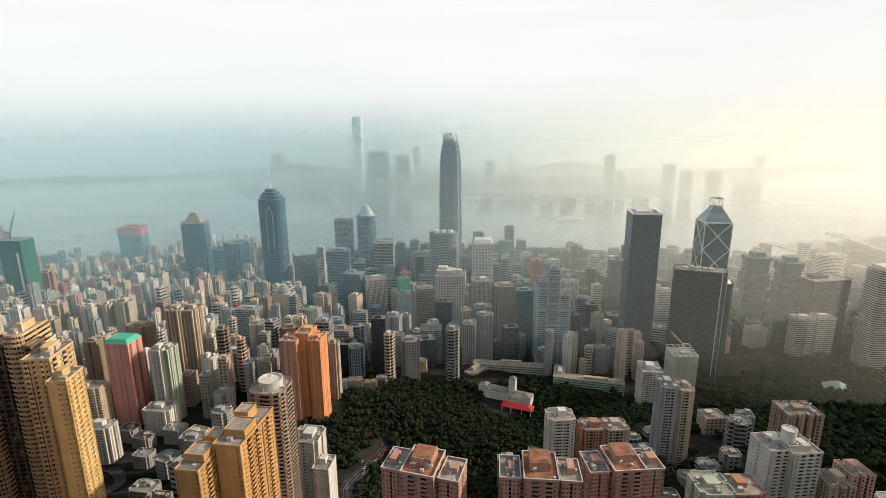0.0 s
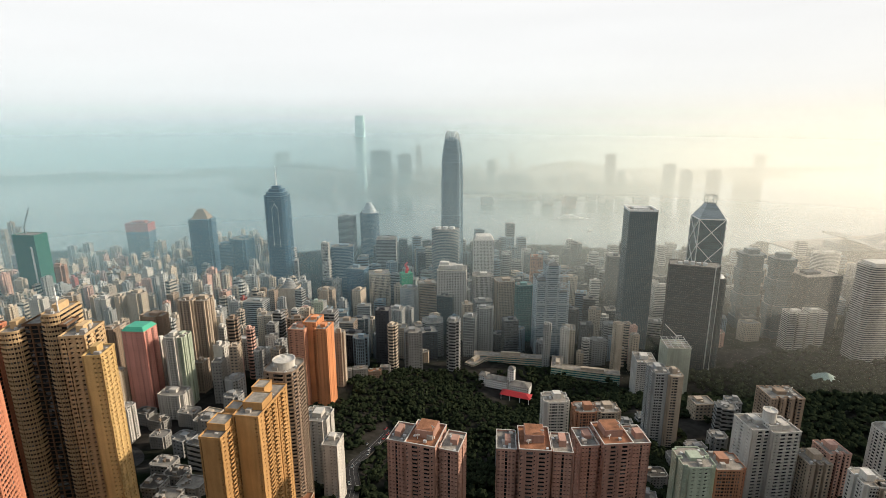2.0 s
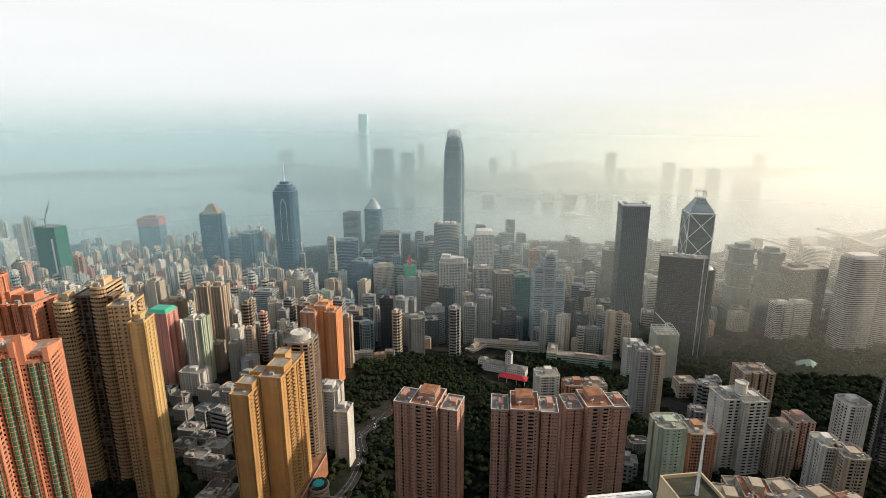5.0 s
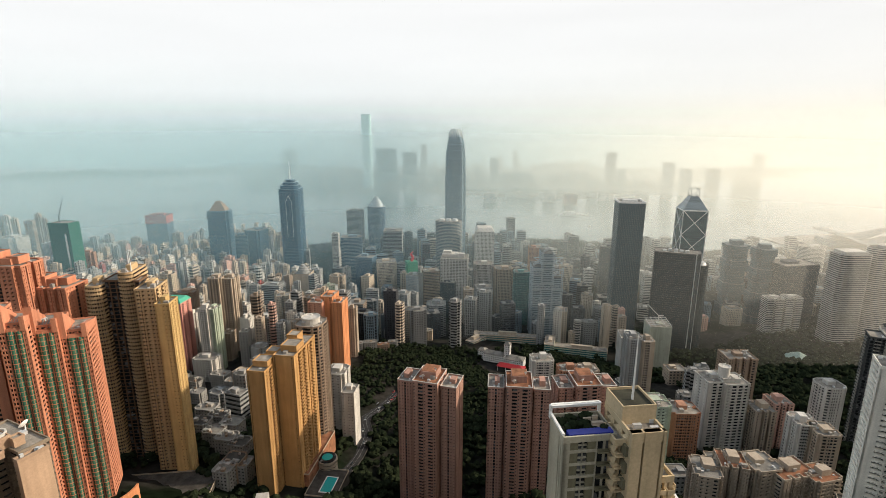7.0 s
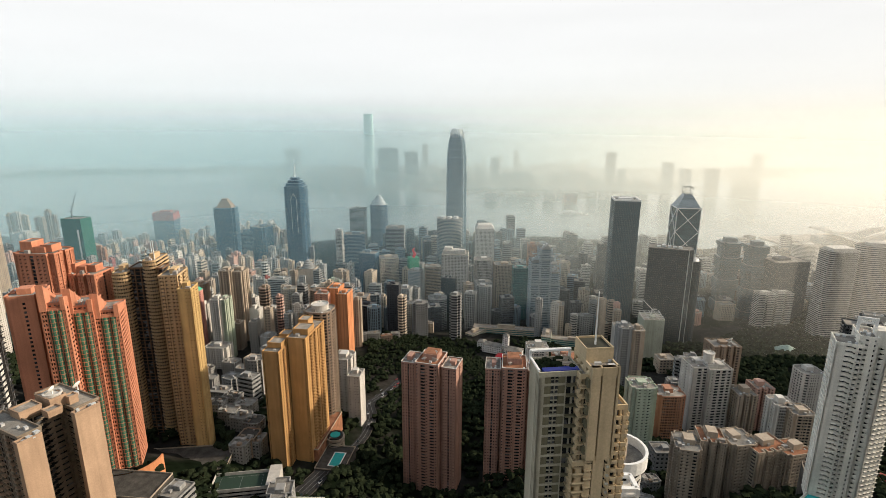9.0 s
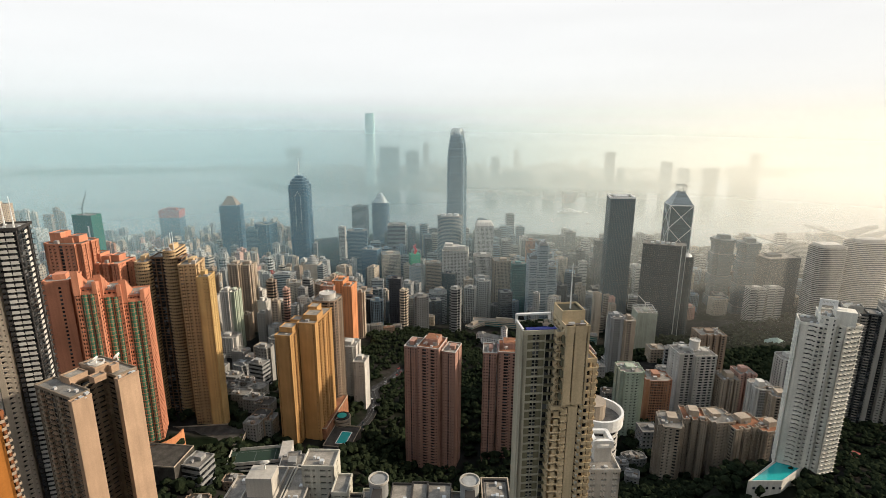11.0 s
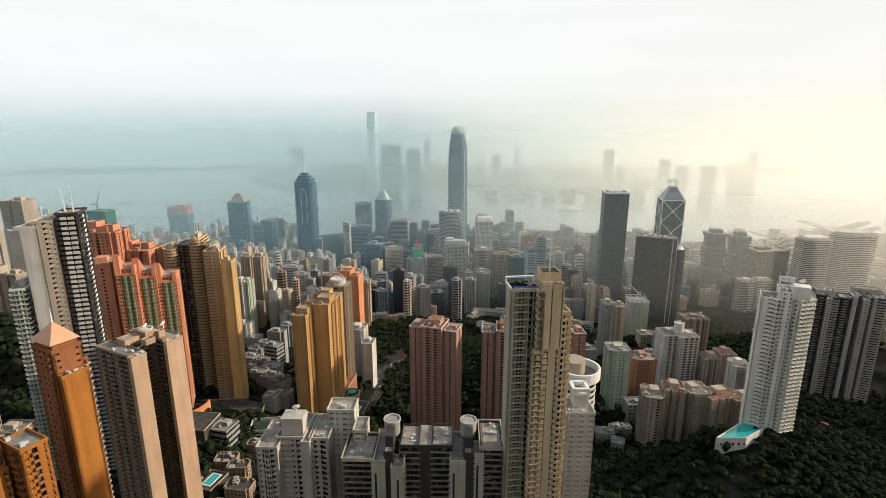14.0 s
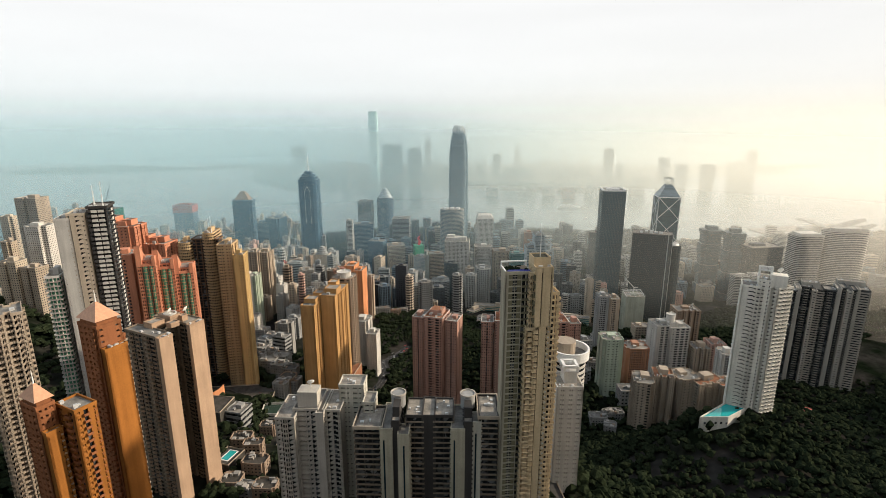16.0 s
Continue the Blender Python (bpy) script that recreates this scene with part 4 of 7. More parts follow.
def block(root, x, y, w, d, top, plan, style, wall, solid=(), masts=0, pyramid=0, fin=0, garden=0, frame=0, dish_on=0, deck=0, crane=0, dish=0, green=0, slots=(), bare=0, house=0, drum=0, terrace=0, pale=0, dots=0, topbox=0, crown=0, cols=None, rail=None, core_mat=None, spin=0.0):
    """One wing of a near tower: core, storey bands one by one, piers, windows, roof and what stands on it."""
    turn = root.rotation_euler.z if root.rotation_mode != "QUATERNION" else 0.0
    o = root.matrix_world.inverted() @ Vector((x, y, 0))
    zb = root.matrix_world.translation.z
    h = top - zb
    rng = random.Random(int(x * 11 + y * 5 + top))
    cs, sn = math.cos(radians(spin)), math.sin(radians(spin))
    poly = [(cs * px - sn * py + o.x, sn * px + cs * py + o.y) for px, py in plan_of(plan, w, d)]
    storey, band, bay, pier, deep, out, glass = NEAR_STYLE[style]
    deep = 0.9 if cols else deep
    inner = grown(poly, -deep)
    mat = WALL[wall]
    core = Shape()
    core.prism(inner, 0, h - 0.2)
    part("glazing", core, core_mat or CORE[glass], root)
    levels = max(2, round(h / storey))
    step = h / levels
    if cols:
        piers, floor, second = relief(poly, cols if isinstance(cols, dict) else {"all": cols}, step, h, deep)
        part("wall", piers, mat, root)
        far_off = y > -340 or x > 150
        for name, shape, m_ in (("floor_band", floor, mat), ("balcony_front", second, WALL[rail] if rail else mat)):
            if not shape.v:
                continue
            if far_off:
                whole = Shape()
                for k in range(levels):
                    b0 = len(whole.v)
                    whole.v.extend((vx, vy, vz + k * step) for vx, vy, vz in shape.v)
                    whole.f.extend(tuple(q + b0 for q in f) for f in shape.f)
                    if k:
                        whole.f.append((b0 - len(shape.v), b0, b0 + 3))
                part(name, whole, m_, root)
                continue
            me = shape.mesh(name, m_)
            for k in range(levels):
                ob = new(name, me)
                ob.parent, ob.location = root, (0, 0, k * step)
    else:
        banded(root, poly, inner, x, y, h, levels, step, style, solid, mat, rng)
    roof_top(root, poly, h, rng, mat, GARDEN if garden else ROOF_RED if deck else ROOF_PALE if pale or rng.random() < 0.4 else ROOF, not (pyramid or garden or fin or frame or bare))
    if w > 8 and not (pyramid or garden):
        for i in range(rng.randint(3, 5)):
            s = Shape()
            s.box(o.x + rng.uniform(-0.4, 0.4) * w, o.y + rng.uniform(-0.4, 0.4) * d, h, rng.uniform(0.8, 2.2), rng.uniform(0.8, 2.2), rng.uniform(0.6, 1.8))
            part("roof_unit", s, STEEL, root)
    if masts == 2:
        mast(root, o.x, o.y + d * 0.1, h + 3, 18, 0.25)
    if masts == 1:
        mast(root, o.x + w * 0.2, o.y - d * 0.2, h, 17, 0.35)
        mast(root, o.x - w * 0.35, o.y + d * 0.2, h, 14, 0.35)
    if pyramid:
        s = Shape()
        s.frustum(grown(rect(w, d), -0.8), grown(rect(w, d), -1.0), h, h + 3.3)
        s.v = [(a + o.x, b + o.y, c) for a, b, c in s.v]
        part("roof_house", s, mat, root)
        t = Shape()
        t.frustum(rect(w * 1.04, d * 1.04), rect(0.9, 0.9), h + 3.2, h + 3.2 + max(w, d) * 0.48)
        t.v = [(a + o.x, b + o.y, c) for a, b, c in t.v]
        part("pyramid_roof", t, COPPER, root, "copper coloured pyramid roof")
        mast(root, o.x, o.y, h + 3 + max(w, d) * 0.48, 6, 0.25)
    if fin:
        wave_front(root, o, w, d, h, levels, step, mat)
    if garden:
        s = Shape()
        for q in (0.5, 0.42):
            s.bar((o.x - 0.5 * w, o.y + q * d, h + 3.6), (o.x + 0.5 * w, o.y + q * d, h + 3.6), 0.3)
        for i in range(8):
            s.bar((o.x + (i / 7 - 0.5) * w, o.y + 0.5 * d, h + 3.7), (o.x + (i / 7 - 0.5) * w, o.y + 0.42 * d, h + 3.7), 0.2)
        s.bar((o.x - 0.5 * w, o.y - 0.45 * d, h + 1.4), (o.x - 0.5 * w, o.y + d / 2, h + 1.4), 0.3)
        for a, b in ((-0.5, 0.5), (0.5, 0.5)):
            s.bar((o.x + a * w, o.y + b * d, h), (o.x + a * w, o.y + b * d, h + 3.6), 0.35)
        part("pergola", s, WHITE, root)
        c = Shape()
        c.box(o.x + 0.04 * w, o.y - d * 0.5 + 1.5, h + 0.15, w * 0.86, 2.1, 1.2)
        part("blue_cover", c, BLUE_SHEET, root, "bright blue pool cover")
        for i in range(22):
            part("roof_shrub", lump_shape(o.x + rng.uniform(-0.42, 0.42) * w, o.y + rng.uniform(-0.25, 0.42) * d, h + 0.9, rng.uniform(0.7, 1.5), rng), LEAF_MAT, root)
        for i in range(5):
            c = Shape()
            c.box(o.x + rng.uniform(-0.3, 0.3) * w, o.y + rng.uniform(-0.2, 0.3) * d, h, rng.uniform(1, 3), rng.uniform(0.4, 1), rng.uniform(0.6, 2.4))
            part("planter_wall", c, WALL["tan"], root)
    if house:
        s = Shape()
        s.box(o.x + 0.05 * w, o.y - d * 0.18, h, w * 0.8, 9, 9.5)
        part("lift_house", s, mat, root)
        dish_at(root, o.x + 0.1 * w, o.y - d * 0.1, h + 9.6, 2.2)
    if drum:
        s = Shape()
        s.box(o.x, o.y - d * 0.1, h, w * 0.9, 9, 6)
        part("plant_house", s, mat, root)
        s = Shape()
        s.tube(o.x, o.y + d * 0.22, h, 4.0, 7.5, None, 24)
        s.tube(o.x, o.y + d * 0.22, h + 7.5, 3.2, 0.3, None, 24)
        part("water_tank", s, WALL["grey"], root, "round grey rooftop tank house")
        s = Shape()
        s.ring([(p + o.x, q + o.y + d * 0.22) for p, q in oval(8.8, 8.8)], [(p + o.x, q + o.y + d * 0.22) for p, q in oval(7.6, 7.6)], h + 7.4, h + 8.3)
        part("tank_rim", s, WALL["stone"], root)
    if topbox:
        s = Shape()
        s.prism([(a + o.x, b + o.y + 2) for a, b in rect(w, d - 4)], h, h + 4.2)
        part("roof_house", s, mat, root)
        s = Shape()
        s.prism([(a + o.x, b + o.y + 2) for a, b in rect(w - 0.8, d - 4.8)], h + 4.2, h + 4.3)
        part("roof_deck", s, GARDEN, root)
        s = Shape()
        s.ring([(a + o.x, b + o.y + 2) for a, b in rect(w, d - 4)], [(a + o.x, b + o.y + 2) for a, b in rect(w - 0.6, d - 4.6)], h + 4.2, h + 4.9)
        part("roof_rim", s, mat, root)
    if crown:
        s = Shape()
        s.box(o.x + 0.1 * w, o.y + 2, h, w * 0.5, d * 0.5, 7)
        part("lift_house", s, mat, root)
        s = Shape()
        for a, b in ((-0.15, -0.1), (0.35, -0.1), (0.35, 0.35), (-0.15, 0.35)):
            s.bar((o.x + a * w, o.y + b * d, h + 7), (o.x + a * w, o.y + b * d, h + 10.5), 0.8)
        for (a, b), (c, e) in (((-0.15, -0.1), (0.35, -0.1)), ((0.35, -0.1), (0.35, 0.35)), ((-0.15, -0.1), (-0.15, 0.35)), ((-0.15, 0.35), (0.35, 0.35))):
            s.bar((o.x + a * w, o.y + b * d, h + 10), (o.x + c * w, o.y + e * d, h + 10), 0.8)
        part("roof_frame", s, WHITE, root, "white open roof frame")
    if dots:
        for k in range(1, levels - 1):
            s = Shape()
            s.box(o.x + 0.06 * w, o.y - d / 2 - 0.02, k * step + 0.9, 1.5, 0.3, 1.5)
            part("small_window", s, GLASS, root)
    if terrace:
        s = Shape()
        s.ring(grown(poly, 0.9), grown(poly, 0.4), h - 0.4, h + 1.5)
        part("terrace_rim", s, WALL["cream"], root, "cream roof terrace rim")
        s = Shape()
        s.prism(grown(poly, -1.2), h + 0.12, h + 0.3)
        part("terrace_floor", s, ROOF_PALE, root)
    if frame:
        s = Shape()
        a = w * 0.46
        for k in (-1, 1):
            s.bar((o.x + k * a, o.y, h), (o.x + k * a, o.y, h + 9.5), 0.7)
        for z in (h + 9.0, h + 6.2):
            s.bar((o.x - a, o.y, z), (o.x + a, o.y, z), 0.5)
        for i in range(12):
            s.bar((o.x - a + 2 * a * i / 11, o.y, h + 6), (o.x - a + 2 * a * i / 11, o.y, h + 9), 0.25)
        part("roof_frame", s, WHITE, root, "white open roof frame")
    if dish:
        dish_at(root, o.x + w * 0.2, o.y - d * 0.2, h + 4, 2.2)
    for a in slots:
        s = Shape()
        s.box(o.x + a * w, o.y - d / 2 - 0.1, 0, 0.9, 0.3, h - 6)
        part("window_slot", s, GLASS_DARK, root, "dark vertical window strip")
    if green:
        s = Shape()
        s.frustum(grown(poly, 0.4), grown(poly, -3.2), h + 1.2, h + 5.5)
        part("green_roof", s, GREEN_ROOF, root, "green sloping roof")
    if crane:
        s = Shape()
        s.bar((o.x, o.y, h), (o.x, o.y, h + 14), 0.7)
        s.bar((o.x, o.y, h + 14), (o.x - 16, o.y + 4, h + 30), 0.5)
        s.bar((o.x, o.y, h + 14), (o.x + 7, o.y - 2, h + 15), 0.6)
        for i in range(5):
            s.bar((o.x - w / 2 + w * i / 4, o.y - d / 2, h + 1), (o.x - w / 2 + w * i / 4, o.y + d / 2, h + 6), 0.3)
            s.bar((o.x - w / 2, o.y - d / 2 + d * i / 4, h + 5), (o.x + w / 2, o.y - d / 2 + d * i / 4, h + 5), 0.3)
        part("crane", s, STEEL, root, "steel tower crane on the roof")
    TAKEN.append((x, y, 0.5 * math.hypot(w, d)))


def wave_front(root, o, w, d, h, levels, step, mat):
    """Bowed bays of green glass with a wavy coral edge at each floor, a column of framed windows, ribs and sloping roof fins."""
    x0, y0 = o.x - 0.5 * w, o.y - d / 2
    k = w / 14.6
    ribs = [(0.0, 0.7), (3.1, 0.7), (8.6, 0.45), (12.4, 0.5), (14.1, 0.5)]
    edge = Shape()
    for u0, u1 in ((3.8, 8.6), (9.05, 12.4)):
        arc = [(x0 + k * (u0 + (u1 - u0) * i / 7), y0 - 0.5 - 1.5 * math.sin(math.pi * i / 7)) for i in range(8)]
        pts = [(arc[0][0], y0 + 0.4)] + arc + [(arc[-1][0], y0 + 0.4)]
        s = Shape()
        s.prism(pts, 0, h - 4)
        part("glass_bay", s, GLASS_SEA, root, "bowed green glass bay")
        edge.ring(grown(pts, 0.28), grown(pts, -0.1), 0, 0.26)
        for i in (2, 5):
            edge.box(arc[i][0], arc[i][1] - 0.05, 0.3, 0.14, 0.3, step - 0.3)
    for u0, u1, deep in ((0.7, 3.1, 1.5), (12.9, 14.1, 1.2)):
        edge.box(x0 + k * (u0 + u1) / 2, y0 - deep / 2, 0, k * (u1 - u0), deep, 0.95)
        edge.box(x0 + k * (u0 + u1) / 2, y0 - deep / 2, step - 0.25, k * (u1 - u0), deep, 0.25)
        edge.box(x0 + k * (u0 + u1) / 2, y0 - deep / 2, 0.9, 0.3, deep, step - 0.9)
        dark = Shape()
        dark.box(x0 + k * (u0 + u1) / 2, y0 - deep * 0.3, 0, k * (u1 - u0), deep * 0.6, h - 4)
        part("window_column", dark, GLASS_WARM, root)
    me = edge.mesh("bay_edge", mat)
    for q in range(levels - 1):
        ob = new("bay_edge", me)
        ob.parent, ob.location = root, (0, 0, q * step)
    for u, wide in ribs:
        s = Shape()
        s.box(x0 + k * (u + wide / 2), y0 - 0.3, 0, wide, 2.0, h - 1)
        part("rib", s, mat, root)
    lintel = Shape()
    lintel.box(o.x, y0 - 0.6, h - 4.2, w, 1.6, 2.2)
    part("lintel", lintel, mat, root)
    for u, tall, wide in ((0.0, 14.0, 4.2), (12.0, 5.0, 2.6)):
        s = Shape()
        a, b = x0 + k * u, x0 + k * (u + wide)
        f, r = y0 - 2.0, o.y + d * 0.3
        s.v = [(x, yy, zz) for x in (a, b) for yy, zz in ((f, h - 4), (r, h - 1), (r, h + 1.0), (f, h + tall))]
        s.f = [(0, 3, 2, 1), (4, 5, 6, 7), (0, 4, 7, 3), (3, 7, 6, 2), (2, 6, 5, 1), (0, 1, 5, 4)]
        part("roof_fin", s, mat, root, "sloping coral roof fin")
    for i in range(6):
        s = Shape()
        s.bar((x0 + k * (3.5 + 1.5 * i), y0 - 0.6, h - 2.5 + 0.3 * i), (x0 + k * (3.5 + 1.5 * i), y0 + d * 0.35, h + 1.2), 0.16)
        part("roof_beam", s, mat, root)


def roof_drum(root, x, y, r, z, tall):
    """A round lift house with a rim and a dish on top."""
    o = root.matrix_world.inverted() @ Vector((x, y, z))
    s = Shape()
    s.tube(o.x, o.y, o.z, r, tall, None, 20)
    part("lift_house", s, WALL["white"], root, "round white lift house")
    s = Shape()
    s.ring([(o.x + a, o.y + b) for a, b in oval(2 * r + 0.8, 2 * r + 0.8)], [(o.x + a, o.y + b) for a, b in oval(2 * r - 0.6, 2 * r - 0.6)], o.z + tall - 0.3, o.z + tall + 1.0)
    part("roof_rim", s, WALL["white"], root)
    dish_at(root, o.x, o.y, o.z + tall, 1.9)


def penthouse(root, x, y, z, pieces, wall, roof):
    """Stepped roof houses with rims: x, y, width, depth, height, turn of each, from the root's axes."""
    o = root.matrix_world.inverted() @ Vector((x, y, z))
    for a, b, w, d, t in pieces:
        pl = [(o.x + a + p, o.y + b + q) for p, q in rect(w, d)]
        s = Shape()
        s.prism(pl, o.z, o.z + t)
        part("roof_house", s, WALL[wall], root)
        s = Shape()
        s.ring(grown(pl, 0.15), grown(pl, -0.4), o.z + t - 0.3, o.z + t + 0.8)
        part("roof_rim", s, WALL[wall], root)
        s = Shape()
        s.prism(grown(pl, -0.35), o.z + t, o.z + t + 0.15)
        part("roof_deck", s, roof, root)


def dish_at(root, x, y, z, r):
    dish(root, x, y, z, r, 200)


def lump_shape(x, y, z, r, rng):
    """An uneven clump of leaves."""
    bm = bmesh.new()
    bmesh.ops.create_icosphere(bm, subdivisions=1, radius=r)
    s = Shape()
    off = Vector((x * 1.7, y * 1.3, z))
    s.v = []
    for v in bm.verts:
        k = 1 + 0.55 * noise.noise(v.co * (1.4 / r) + off)
        s.v.append((x + v.co.x * k, y + v.co.y * k, z + v.co.z * k * 0.8))
    s.f = [tuple(v.index for v in f.verts) for f in bm.faces]
    bm.free()
    return s


def upper_box(root, x, y, w, d, top):
    """The blank upper storeys that stand proud of the tower below, with two dark slots and grilled windows on the flank."""
    o = root.matrix_world.inverted() @ Vector((x, y, 0))
    h = top - root.matrix_world.translation.z
    z0, f = h - 29, o.y - d / 2 - 1.3
    s = Shape()
    for u0, u1 in ((-0.5, -0.18), (-0.12, 0.36), (0.42, 0.5)):
        s.prism([(o.x + u0 * w, f), (o.x + u1 * w, f), (o.x + u1 * w, f + 1.6), (o.x + u0 * w, f + 1.6)], z0, h + 1.2, True, True)
    for za, zb in ((z0, z0 + 1.2), (h - 1.5, h + 1.2)):
        s.box(o.x, f + 0.9, za, w - 0.02, 1.3, zb - za)
    part("upper_wall", s, WALL["sand"], root)
    s = Shape()
    s.box(o.x, f + 1.25, z0 + 1, w * 0.96, 0.4, 27)
    part("window_slot", s, GLASS_DARK, root, "dark vertical window slots")
    for k in range(6):
        g = Shape()
        g.box(o.x - w / 2 - 0.35, f + 2.2, z0 + 1.5 + k * 4.4, 0.7, 2.4, 2.6)
        part("window_grille", g, WALL["olive"], root, "olive window grille")


def rose_tower(x, y, turn, top, zb):
    """Dusty pink tower: three lobes with deep light wells, the middle one taller."""
    b = thing("apartment_tower", x, y, zb, turn, "tall dusty pink tiled apartment tower with terracotta roof decks", "building", "pink towers in a row")
    u = Matrix.Rotation(radians(turn), 2)
    for a, w, d, t, shift in ((-18.5, 13, 22, 0, 0), (0, 21, 27, 3.5, -2), (18.5, 13, 22, 0, 0)):
        c = Vector((x, y)) + u @ Vector((a, shift))
        block(b, c.x, c.y, w, d, top + t, "rect", "flats", "rose", deck=1 if w > 15 else 0, cols="P.6 W1.5 P.7 B3.6 P.5 W1.2 P.5 B3.6 P.7 W1.5 P.6" if w > 15 else "P.7 S1.1 P.8 S1.1 P.6 R1.2 P.6 S1.1 P.8 S1.1 P.7")
        rim = Shape()
        oo = b.matrix_world.inverted() @ Vector((c.x, c.y, 0))
        pl = [(p + oo.x, q + oo.y) for p, q in rect(w + 0.4, d + 0.4)]
        rim.ring(pl, grown(pl, -0.6), top + t - zb + 1.1, top + t - zb + 1.5)
        part("parapet_cap", rim, WALL["white"], b, "white parapet cap")
    hh = Shape()
    hh.box(0, 1, top - zb + 3.5, 13, 14, 5.5)
    part("roof_house", hh, WALL["rose"], b)
    dk = Shape()
    dk.prism(rect(12, 13), top - zb + 9.0, top - zb + 9.2)
    dk.v = [(p, q + 1, r) for p, q, r in dk.v]
    part("roof_deck", dk, ROOF_RED, b)
    dish(b, -4, -8, top - zb + 3.6, 1.8, 200)
    dish(b, 5, -3, top - zb + 9.2, 1.4, 170)


rose_tower(49, -450, -36, 226, 98)
rose_tower(117, -475, -25, 223, 100)
rose_tower(179, -476, -15, 214, 102)

b = thing("apartment_tower", -170.9, -377.0, 146, -12, "tall yellow apartment tower with stacked curved balconies", "building")
block(b, -145.2, -403.8, 10.3, 17, 300, "slab", "flats", "yellow", solid=(0,), cols={0: "P5.4 S1.1 P1.3 S1.1 P1", 1: "P.6 V2 P.5 W1.6 V2 P.8 W2 V2 P.5 W1.6 P.6"})
block(b, -157.8, -384.7, 14.8, 24, 308, "rect", "balcony", "straw", cols={0: "P1 H3 P1.2 W2.6 P1.5 V1.6 P1 W1.8 P1.1", 1: "P1 B3 P.6 W2 P.6 B3 P.5 V2 W2 P1", 3: "P1 B3 P.6 W2 P.6 B3 P1"})
block(b, -174.1, -365.2, 11.1, 26, 317, "bow", "stack", "straw", masts=1, cols="H1")
# these two wings carry the shade of the recesses in their dark brown
block(b, -165.9, -378.1, 4.4, 14, 312, "rect", "slab", "recess_shade", bare=1, cols="R1", rail="recess_shade")
block(b, -184.2, -364.4, 13.6, 20, 311, "rect", "slab", "recess_shade", bare=1, cols={0: "R3 P.5 R3 P.5 R3", "all": "R1"})
block(b, -198.0, -365.8, 12.2, 22, 308, "bow", "stack", "straw", cols="H1")
b = thing("apartment_tower", -65.8, -419.8, 138, -27, "gold tiled slab of flats with bay windows", "building")
block(b, -76.4, -423.9, 14.0, 40, 250, "rect", "bays", "gold", solid=(19,), cols={0: "R1.4 P.6 P9 S1 P1", 1: "P1.5 S1.2 P1.6 B2.4 P.4 Y2.2 P.5 B2.4 P.6 S1.2 P1 Y2.2 P.5 B2.4 P1.4 S1.2 P1.5", 3: "P2 S1.4 P2 S1.4 P2 W2 P2"}, core_mat=GLASS_WARM)
block(b, -55.3, -415.7, 17.0, 42, 256, "rect", "bays", "gold", solid=(19,), cols={0: "R1.4 P.6 P9 S1 P1", 1: "P1.5 S1.2 P1.6 B2.4 P.4 Y2.2 P.5 B2.4 P.6 S1.2 P1 Y2.2 P.5 B2.4 P1.4 S1.2 P1.5", 3: "P2 S1.4 P2 S1.4 P2 W2 P2"}, core_mat=GLASS_WARM)
penthouse(b, -55.3, -415.7, 256.5, ((1, -6, 13, 14, 4.5), (-3, 8, 9, 11, 6.5)), "gold", ROOF_PALE)
penthouse(b, -76.4, -423.9, 250.5, ((0, -6, 12, 12, 4.0), (2, 8, 9, 10, 5.5)), "gold", ROOF_PALE)
b = thing("apartment_tower", -38.4, -369.2, 125, -27, "brown apartment tower with rounded balconies", "building")
block(b, -38.4, -369.2, 25.1, 26, 256, "oct", "balcony", "brown", cols="P.4 B3.4 P.5")
roof_drum(b, -38.4, -369.2, 8.0, 256, 5)
b = thing("apartment_tower", -9.1, -340.1, 104, -27, "cream stepped apartment tower with small windows", "building")
block(b, -13.2, -323.4, 22.8, 24, 183, "lobe0", "flats", "white", cols="P1 W1.6 P.8 W1.6 P1 S1 P1")
block(b, -5.0, -356.9, 13.2, 18, 177, "rect", "flats", "white", solid=(0,), cols={0: "P1 S1 P2.4 S1 P1 S1 P1", "all": "P1 W1.6 P.8 W1.6 P1 S1 P1"})
b = thing("apartment_tower", -1.1, -160.8, 100, -27, "bright orange and salmon apartment tower", "building")
block(b, -15.6, -160.6, 19.2, 24, 204, "rect", "flats", "salmon", cols="P.6 W1.6 P.8 W1.6 P.8 S1 P.6")
block(b, 0.7, -155.3, 16.1, 26, 209, "rect", "flats", "orange", solid=(0,), cols={0: "P1 S1 P3 S1 P1", "all": "P1 W1.6 P1 W1.6 P1"})
block(b, 11.6, -166.4, 14.4, 24, 203, "rect", "flats", "orange", cols={0: "P1 S1 P1.6 S1 P1 S1 P.8", "all": "P.6 W1.8 P.6 W1.8 P.6"})
b = thing("apartment_tower", -253.9, -360.0, 180, -22, "coral apartment tower with paired window columns", "building")
block(b, -253.9, -360.0, 33.8, 26, 328, "lobe0", "flats", "coral", cols="P1.2 W1.6 P1 W1.6 P1.6 R2.2 P1.6 W1.6 P1 W1.6 P1.2")
penthouse(b, -253.9, -360.0, 328.5, ((-9, 0, 10, 12, 8), (6, 1, 9, 10, 5)), "coral", ROOF)
b = thing("apartment_tower", -227.8, -358.5, 178, -22, "coral apartment block with a flat roof", "building")
block(b, -227.8, -358.5, 32.0, 24, 308, "lobe1", "flats", "coral", cols="P1.2 W1.6 P1 W1.6 P1.6 R2.2 P1.6 W1.6 P1 W1.6 P1.2")
penthouse(b, -227.8, -358.5, 308.5, ((-8, 0, 9, 12, 7), (7, 2, 8, 9, 5)), "coral", ROOF)
